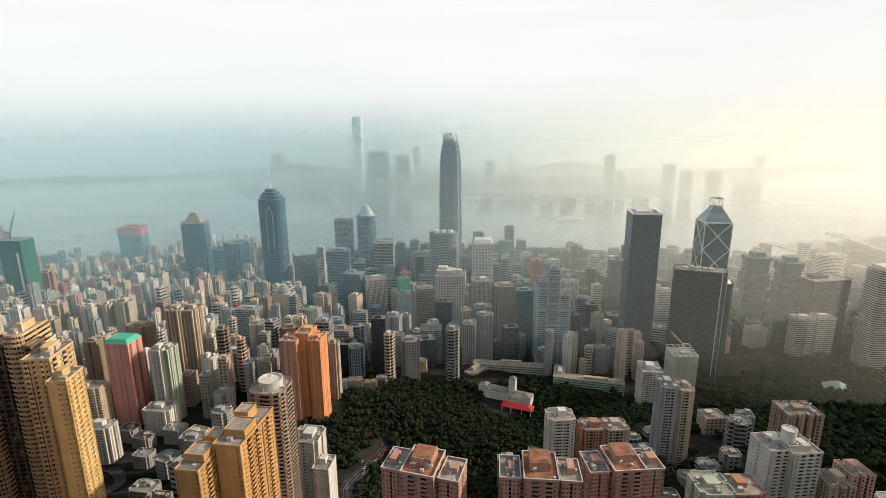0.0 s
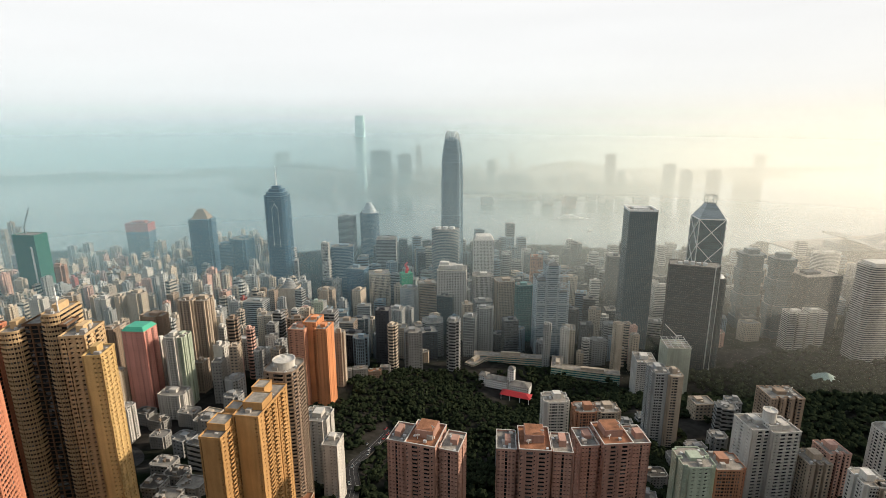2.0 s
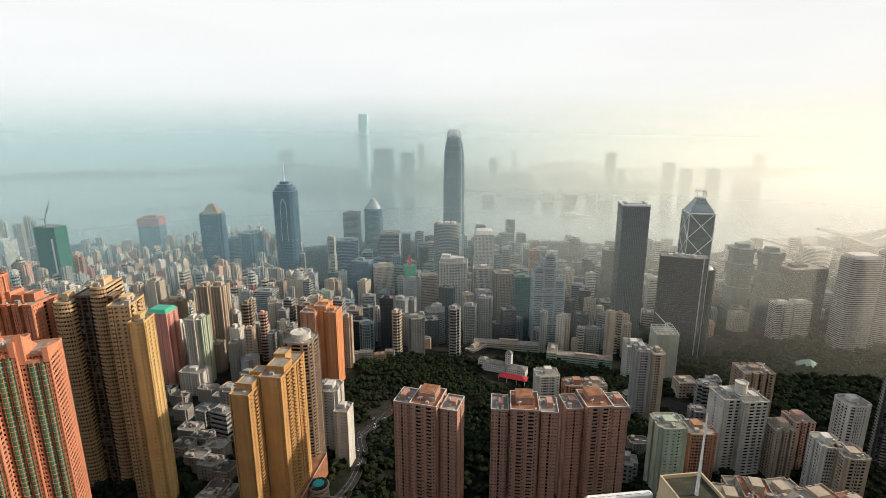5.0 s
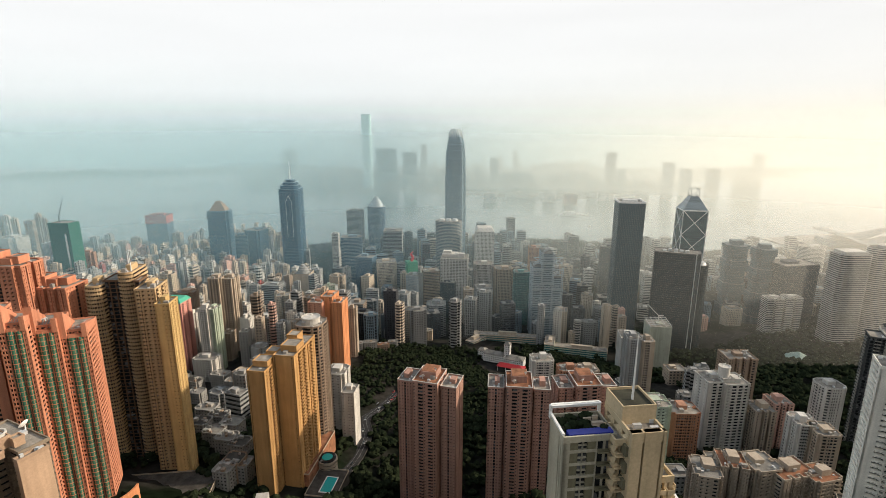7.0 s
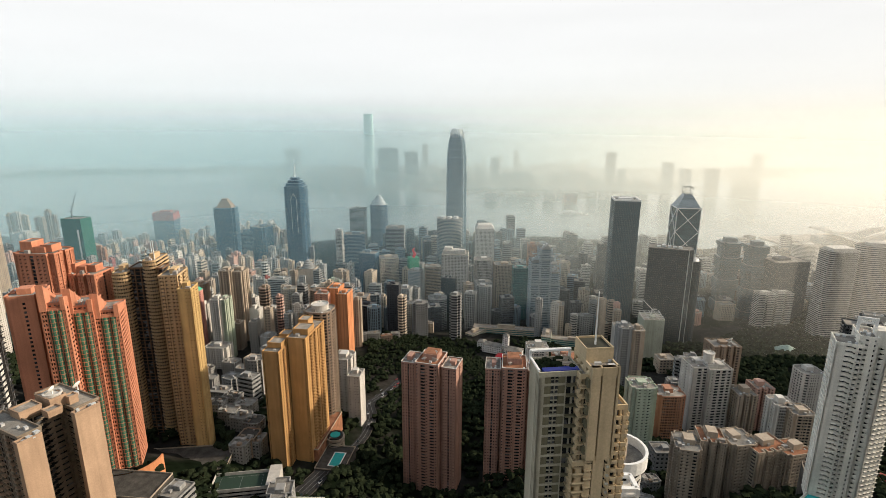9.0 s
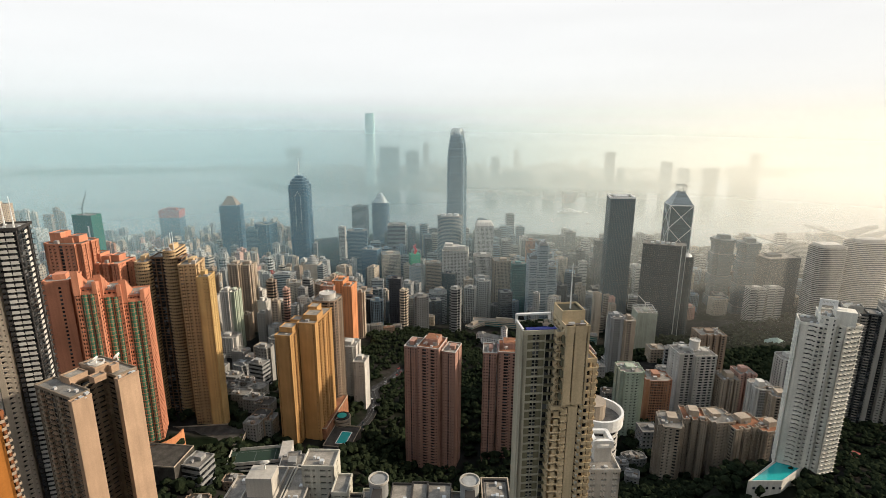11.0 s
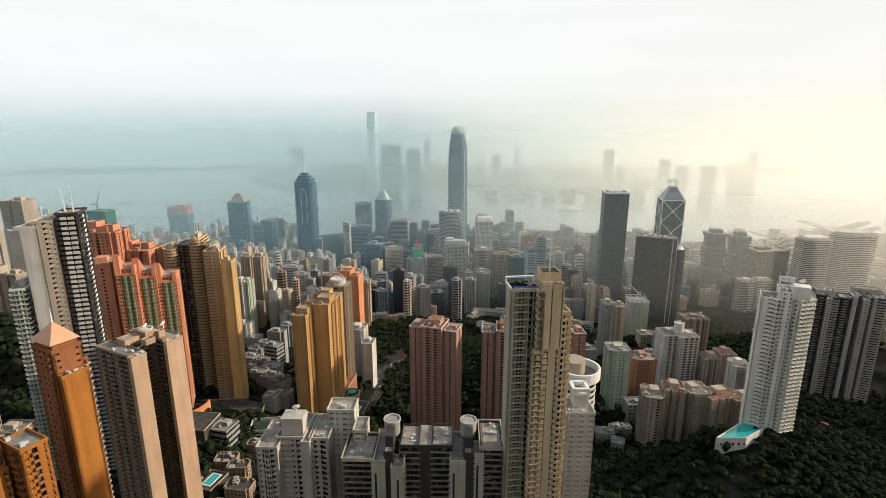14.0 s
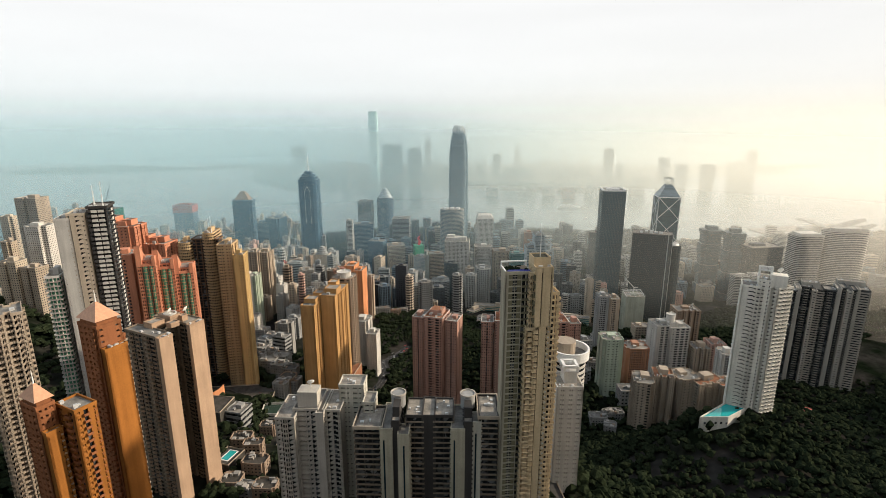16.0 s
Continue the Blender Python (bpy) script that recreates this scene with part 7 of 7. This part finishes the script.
def fabric(gx0, gx1, gy0, gy1, step, low, high, keep, slim=1.0):
    for gy_ in range(gy0, gy1, step):
        for gx_ in range(gx0, gx1, step):
            x, y = gx_ + rng.uniform(-0.27, 0.27) * step + 0.2 * gy_, gy_ + rng.uniform(-0.27, 0.27) * step
            w, d, hh = rng.uniform(0.48, 0.74) * step * slim, rng.uniform(0.46, 0.7) * step, rng.uniform(low, high)
            downtown = x > 30 and y > -60
            colour = rng.choice(["grey", "white", "grey", "cream", "blueglass", "dark", "dark", "blueglass", "blueglass", "dark"] if downtown else fill_colours)
            if y < -105:
                colour = rng.choice(["grey", "slate", "grey", "tan"])
            style, ok = rng.choice(["band", "grid", "fins", "band"] if downtown else ["grid", "grid", "grid", "grid", "band", "blank"]), rng.random() < keep
            if downtown and step < 36:
                ok = False
            if not ok or not open_ground(x, y) or any((x - a) ** 2 + (y - b) ** 2 < (r + 0.62 * max(w, d)) ** 2 for a, b, r in TAKEN):
                continue
            fabric_block(x, y, w, d, rng.choice([-12, -18, -25, -32, -38]), terrain(x, y) + hh, colour, style)


def woods(x, y):
    """Where the parks and the wooded slopes lie."""
    if -30 < x <= 40 and -340 < y < -170 or 40 < x < 230 and -330 < y < -75 or 230 <= x < 420 and -300 < y < -95:
        return True
    if 560 < x < 1000 and -480 < y < -150 or 420 <= x < 560 and -480 < y < -230:
        return True
    if y < -560 and x > 300 or y < -690 and x > 75 or y < -745 or x < -330 and y < 60 and y < -0.6 * x - 250:
        return True
    return -20 < x < 210 and -640 < y < -520


def open_ground(x, y):
    return not woods(x, y) and y < coast(x) - 45 and y > -700


fabric(-700, 520, 380, 960, 25, 30, 86, 0.92, 0.8)
fabric(0, 560, -60, 700, 38, 30, 88, 0.8)
fabric(-640, 560, -120, 400, 25, 32, 88, 0.92, 0.8)
fabric(-420, -30, -330, -110, 30, 16, 44, 0.75)
fabric(520, 1500, -120, 560, 46, 14, 60, 0.7)
fabric(-330, 40, -560, -330, 34, 10, 22, 0.4)
fabric(230, 560, -560, -330, 30, 10, 34, 0.6)
for colour, shape in FABRIC.items():
    if shape.v:
        tagged(new("city_fabric", shape.mesh("city_fabric", WALL[colour])), f"{WORDS[colour]} walls of packed city blocks", "buildings", kind="stuff")
tagged(new("city_fabric_windows", FABRIC_GLASS.mesh("city_fabric_windows", GLASS)), "dark windows of packed city blocks", "buildings", kind="stuff")
tagged(new("city_fabric_roofs", FABRIC_ROOF.mesh("city_fabric_roofs", ROOF)), "grey flat roofs of packed city blocks", "buildings", kind="stuff")

# ---------------------------------------------------------------- the far shore and the harbour
def far_block(x, y, w, d, turn, h, colour):
    root = thing("far_tower", x, y, 3, turn, f"{WORDS[colour]} tower on the far shore, faint in haze", "building", "towers on the far shore")
    core, skin = facade(rect(w, d), h, "band")
    part("glazing", core, GLASS_PALE, root)
    part("wall", skin, WALL[colour], root)
    cap = Shape()
    cap.prism(rect(w - 0.6, d - 0.6), h - 0.3, h)
    cap.box(0, 0, h, w * 0.4, d * 0.4, 4)
    part("roof", cap, ROOF_PALE, root)


far_block(711, 2663, 134, 40, -20, 254, "blueglass")
far_block(860, 2606, 92, 40, -20, 228, "blueglass")
far_block(1839, 1738, 53, 38, -20, 255, "tan")
far_block(2078, 1536, 54, 38, -20, 208, "grey")
far_block(1401, 2413, 52, 37, -20, 191, "grey")
far_block(1566, 1748, 39, 27, -20, 150, "white")
far_block(1428, 1948, 52, 37, -20, 113, "grey")
far_block(1444, 2162, 185, 40, -20, 117, "blueglass")
far_block(1989, 1823, 38, 27, -20, 149, "grey")
far_block(1186, 3371, 48, 34, -20, 251, "grey")
far_block(1401, 1674, 67, 47, -20, 68, "white")
far_block(1453, 1546, 67, 47, -20, 60, "brick")
far_block(1088, 1774, 67, 47, -20, 46, "white")
far_block(1722, 1738, 51, 36, -20, 104, "grey")
far_block(1716, 1631, 38, 27, -20, 103, "white")
far_block(1921, 1559, 81, 40, -20, 94, "grey")
far_block(2323, 1657, 58, 41, -20, 154, "grey")
far_block(2559, 1683, 75, 40, -20, 145, "tan")
far_block(2927, 1689, 52, 37, -20, 225, "grey")
far_block(2823, 1705, 93, 40, -20, 154, "grey")
far_block(124, 3718, 121, 40, -20, 203, "grey")
far_block(306, 2734, 131, 40, -20, 15, "grey")
far_block(1133, 2590, 34, 24, -20, 107, "grey")
far_block(1324, 2526, 40, 29, -20, 107, "grey")
far_block(1861, 3020, 39, 28, -20, 198, "grey")

rng = random.Random(23)
far_walls, far_roofs = Shape(), Shape()
for i in range(520):
    x, y = rng.uniform(250, 2900), rng.uniform(1500, 3900)
    if y < far_coast(x) + 40 or x < 0.35 * (2300 - y) + 60:
        continue
    h = rng.uniform(12, 45) + (rng.random() < 0.16) * rng.uniform(20, 70)
    w, d = rng.uniform(22, 60), rng.uniform(18, 40)
    far_walls.box(x, y, 3, w, d, h, rng.uniform(-40, 10))
    far_roofs.box(x, y, 3 + h + 0.05, w * 0.4, d * 0.4, 3, 0)
tagged(new("far_city", far_walls.mesh("far_city", WALL["grey"])), "low grey city blocks of the far shore", "buildings", kind="stuff")
tagged(new("far_city_roofs", far_roofs.mesh("far_city_roofs", ROOF_PALE)), "roof houses of the far shore blocks", "buildings", kind="stuff")


def hull(s, l, w, h, z=-0.4):
    s.frustum([(-l / 2, -w * 0.4), (l * 0.3, -w * 0.45), (l * 0.5, 0), (l * 0.3, w * 0.45), (-l / 2, w * 0.4)], [(-l / 2, -w / 2), (l * 0.32, -w / 2), (l * 0.56, 0), (l * 0.32, w / 2), (-l / 2, w / 2)], z, z + h)


def ship(x, y, turn, l, label, decks=1, name="ship"):
    root = thing(name, x, y, 0, turn, label, "boat")
    s = Shape()
    hull(s, l, l * 0.15, l * 0.055 + 1.5)
    part("hull", s, WHITE if decks > 1 else WALL["grey"], root)
    z = l * 0.055 + 1.0
    for i in range(decks):
        q = Shape()
        q.box(-l * (0.06 + 0.02 * i), 0, z, l * (0.66 - 0.13 * i), l * 0.12, l * 0.028 + 1.2)
        part("deckhouse", q, WHITE, root)
        z += l * 0.028 + 1.2
    q = Shape()
    q.box(-l * 0.16, 0, z, l * 0.06, l * 0.05, l * 0.05 + 1)
    part("funnel", q, WALL["brown"], root)
    if decks > 1:
        mast(root, l * 0.15, 0, z, l * 0.06, 0.5)


ship(1290, 1275, -14, 118, "white cruise ship moored in the harbour", 3, "cruise_ship")
for x, y, turn, l in ((1010, 860, -40, 22), (1215, 1010, 20, 26), (1360, 1240, 10, 30), (1530, 1150, -10, 34), (1100, 1120, 60, 18)):
    ship(x, y, turn, l, "small ferry crossing the grey harbour", 1, "ferry")
wake = Shape()
wake.v = [(-30, 1610, 0.25), (60, 1625, 0.25), (60, 1632, 0.25), (-34, 1622, 0.25)]
wake.f = [(0, 1, 2, 3)]
setting("wake", wake, WHITE, "white wake behind a ferry", "water")
rng = random.Random(5)
for i in range(46):
    x, y = rng.uniform(-1250, -250), rng.uniform(2000, 3300)
    ship(x, y, rng.uniform(-30, 30), rng.uniform(35, 75), "grey cargo barge at anchor in haze", 1, "barge")
ship(-560, 1240, 25, 30, "small ferry leaving a white wake", 1, "ferry")

# sweeping roof of the hall on the shore
hall = thing("exhibition_hall", 1900, 400, 3, -22, "low hall with sweeping white wing roofs at the shore", "building")
for k, (a, b, w, z) in enumerate(((-20, 0, 250, 42), (-5, -55, 215, 34), (15, 45, 190, 30))):
    s = Shape()
    m = 22
    for i in range(m + 1):
        t = i / m * 2 - 1
        lift = z + 13 * t * t - 9 * math.cos(t * 3.6)
        half = 34 * (1 - 0.55 * t * t)
        s.v += [(a + t * w / 2, b - half, lift - 3), (a + t * w / 2, b, lift + 5), (a + t * w / 2, b + half, lift - 3)]
    for i in range(m):
        j = 3 * i
        s.f += [(j, j + 3, j + 4, j + 1), (j + 1, j + 4, j + 5, j + 2)]
    ob = part("wing_roof", s, STEEL_GREY, hall, "pale curved metal roof")
    sol = ob.modifiers.new("thick", "SOLIDIFY")
    sol.thickness = 2.0
s = Shape()
s.box(0, 0, 0, 200, 120, 24)
part("wall", s, GLASS_PALE, hall)
quay = Shape()
quay.prism([(1640, 300), (2100, 250), (2150, 560), (1700, 600)], -3, 3)
setting("quay", quay, CONCRETE, "concrete quay of the shore hall", "pavement")

# wooded islands and ridges at the edge of sight
for x, y, w, d, h in ((-1500, 4200, 1500, 380, 55), (700, 4500, 1500, 300, 90), (1700, 4300, 1700, 300, 120), (2900, 3700, 900, 500, 100)):
    s = Shape()
    n, m = 40, 10
    for j in range(m + 1):
        for i in range(n + 1):
            u, v = i / n * 2 - 1, j / m * 2 - 1
            k = max(0.0, (1 - u * u)) ** 0.7 * max(0.0, 1 - v * v)
            s.v.append((x + u * w / 2, y + v * d / 2, h * k * (0.75 + 0.5 * noise.noise(Vector((x + u * 5, v * 3, h)))) - 3))
    s.f = [(j * (n + 1) + i, j * (n + 1) + i + 1, (j + 1) * (n + 1) + i + 1, (j + 1) * (n + 1) + i) for j in range(m) for i in range(n)]
    setting("far_hill", s, LEAF_MAT, "faint wooded ridge across the water", "hill")


# ---------------------------------------------------------------- see-through sheets that imitate haze over the city and the harbour
def mist_layer(dist, alpha, foot, cool, spread):
    """An added curved sheet that imitates distance haze round the foot of the hill, clear at its foot and at its top.
    """
    k = Tree("mist")
    nt = k.t
    nt.nodes.remove(k.bsdf)
    dif, tra, clear = nt.nodes.new("ShaderNodeBsdfDiffuse"), nt.nodes.new("ShaderNodeBsdfTranslucent"), nt.nodes.new("ShaderNodeBsdfTransparent")
    both, veil = nt.nodes.new("ShaderNodeMixShader"), nt.nodes.new("ShaderNodeMixShader")
    both.inputs[0].default_value = 0.85
    k.link(dif.outputs[0], both.inputs[1])
    k.link(tra.outputs[0], both.inputs[2])
    sep = nt.nodes.new("ShaderNodeSeparateXYZ")
    k.link(k.co.outputs["Object"], sep.inputs[0])
    # cool to warm tint: the glow towards the sun is put into the colour
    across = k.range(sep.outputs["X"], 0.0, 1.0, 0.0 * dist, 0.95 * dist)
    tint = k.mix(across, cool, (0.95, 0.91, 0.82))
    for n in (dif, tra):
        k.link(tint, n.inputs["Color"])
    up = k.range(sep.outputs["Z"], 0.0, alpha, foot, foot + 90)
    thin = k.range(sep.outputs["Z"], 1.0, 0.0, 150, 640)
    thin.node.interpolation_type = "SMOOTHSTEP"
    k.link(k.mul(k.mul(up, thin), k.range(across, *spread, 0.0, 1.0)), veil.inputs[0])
    k.link(clear.outputs[0], veil.inputs[1])
    k.link(both.outputs[0], veil.inputs[2])
    k.link(veil.outputs[0], nt.nodes["Material Output"].inputs[0])
    k.mat.diffuse_color = (0.9, 0.95, 1, alpha)
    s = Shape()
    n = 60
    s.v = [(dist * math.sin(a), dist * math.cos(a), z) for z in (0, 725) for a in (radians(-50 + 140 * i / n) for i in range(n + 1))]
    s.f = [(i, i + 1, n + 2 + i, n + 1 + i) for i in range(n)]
    ob = setting("mist_layer", s, k.mat, "curved see-through sheet standing in for distance haze", "mist")
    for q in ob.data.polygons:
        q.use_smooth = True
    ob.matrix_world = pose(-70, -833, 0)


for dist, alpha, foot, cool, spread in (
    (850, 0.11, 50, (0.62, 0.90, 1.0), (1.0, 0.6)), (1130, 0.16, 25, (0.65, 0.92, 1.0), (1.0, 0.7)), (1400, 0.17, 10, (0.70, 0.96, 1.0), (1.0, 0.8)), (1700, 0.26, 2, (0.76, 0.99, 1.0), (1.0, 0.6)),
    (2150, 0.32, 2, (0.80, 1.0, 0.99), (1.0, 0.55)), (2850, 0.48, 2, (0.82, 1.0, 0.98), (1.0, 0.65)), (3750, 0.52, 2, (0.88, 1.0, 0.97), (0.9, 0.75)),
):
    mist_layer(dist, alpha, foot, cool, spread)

# ---------------------------------------------------------------- woods and parks
def clump(r, rng, sub=1):
    bm = bmesh.new()
    bmesh.ops.create_icosphere(bm, subdivisions=sub, radius=r)
    off = Vector((rng.uniform(0, 50), rng.uniform(0, 50), rng.uniform(0, 50)))
    for v in bm.verts:
        v.co *= 1 + 0.9 * noise.noise(v.co * (1.5 / r) + off)
        v.co.z *= 0.8
    out = ([tuple(v.co) for v in bm.verts], [tuple(v.index for v in f.verts) for f in bm.faces])
    bm.free()
    return out


rng = random.Random(77)
CLUMPS = [clump(1.0, rng) for _ in range(14)]


def canopy(shape, x, y, z, r):
    """One crown: a few uneven clumps at different heights."""
    for _ in range(5):
        vs, fs = CLUMPS[rng.randrange(len(CLUMPS))]
        q = r * rng.uniform(0.32, 0.50)
        a, b, c = x + rng.uniform(-0.65, 0.65) * r, y + rng.uniform(-0.65, 0.65) * r, z + rng.uniform(0.6, 1.05) * r
        t = rng.uniform(0, 6.28)
        ct, st = math.cos(t) * q, math.sin(t) * q
        n = len(shape.v)
        shape.v.extend((a + ct * i - st * j, b + st * i + ct * j, c + k * q) for i, j, k in vs)
        shape.f.extend(tuple(i + n for i in f) for f in fs)


def near_taken(x, y, gap=2.0):
    return any((x - a) ** 2 + (y - b) ** 2 < (r * 0.8 + gap) ** 2 for a, b, r in TAKEN)


def plant(name, label, x0, x1, y0, y1, step, test):
    s = Shape()
    y = y0
    while y < y1:
        x = x0
        while x < x1:
            px, py = x + rng.uniform(-0.45, 0.45) * step, y + rng.uniform(-0.45, 0.45) * step
            if test(px, py) and not near_taken(px, py):
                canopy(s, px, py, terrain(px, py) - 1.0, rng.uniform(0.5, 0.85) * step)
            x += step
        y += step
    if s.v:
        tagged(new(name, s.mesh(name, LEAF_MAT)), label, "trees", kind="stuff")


plant("park_trees", "dense dark green park trees below the hill", -32, 430, -340, -70, 8.5, woods)
plant("park_trees", "dark green trees round the city park", 420, 1010, -490, -140, 12.5, woods)
plant("hillside_trees", "dense dark trees on the near hillside", 60, 760, -860, -555, 9.2, woods)
plant("hillside_trees", "dense dark trees below the towers", -30, 215, -645, -515, 9.0, woods)
plant("hillside_trees", "dark trees on the slope behind the towers", -760, -330, -420, 60, 14.5, woods)
plant("street_trees", "dark trees between the hillside towers", -330, 300, -740, -330, 11.0, lambda x, y: not woods(x, y) and noise.noise(Vector((x * 0.012, y * 0.012, 3))) > -0.45)
plant("street_trees", "dark trees among the hillside flats", 230, 560, -560, -330, 10.0, lambda x, y: not woods(x, y) and noise.noise(Vector((x * 0.015, y * 0.015, 9))) > -0.4)
plant("hillside_trees", "scattered dark trees high on the hillside", -260, 420, -1180, -860, 17.0, lambda x, y: True)

# ---------------------------------------------------------------- small things that stand out
lodge = thing("house", 402, -609, terrain(402, -609), 25, "small white and red house in the dark hillside trees", "house")
_s = Shape()
_s.box(0, 0, -2, 16, 7, 7)
_s.box(-6, -5, -2, 5, 6, 6)
part("wall", _s, WALL["white"], lodge)
_s = Shape()
_s.box(2, -0.5, 5.05, 11, 6, 1.2)
part("roof", _s, WALL["red"], lodge, "red flat roof")
pavilion = thing("park_pavilion", 760, -255, terrain(760, -255), 15, "pale green roofed park pavilion among trees", "pavilion")
_s = Shape()
_s.tube(0, 0, 0, 15, 6, None, 10)
part("wall", _s, WALL["cream"], pavilion)
_s = Shape()
_s.tube(0, 0, 6, 21, 10, 2, 10)
part("roof", _s, plain("pale_green_roof", (0.24, 0.33, 0.29), 0.6), pavilion)
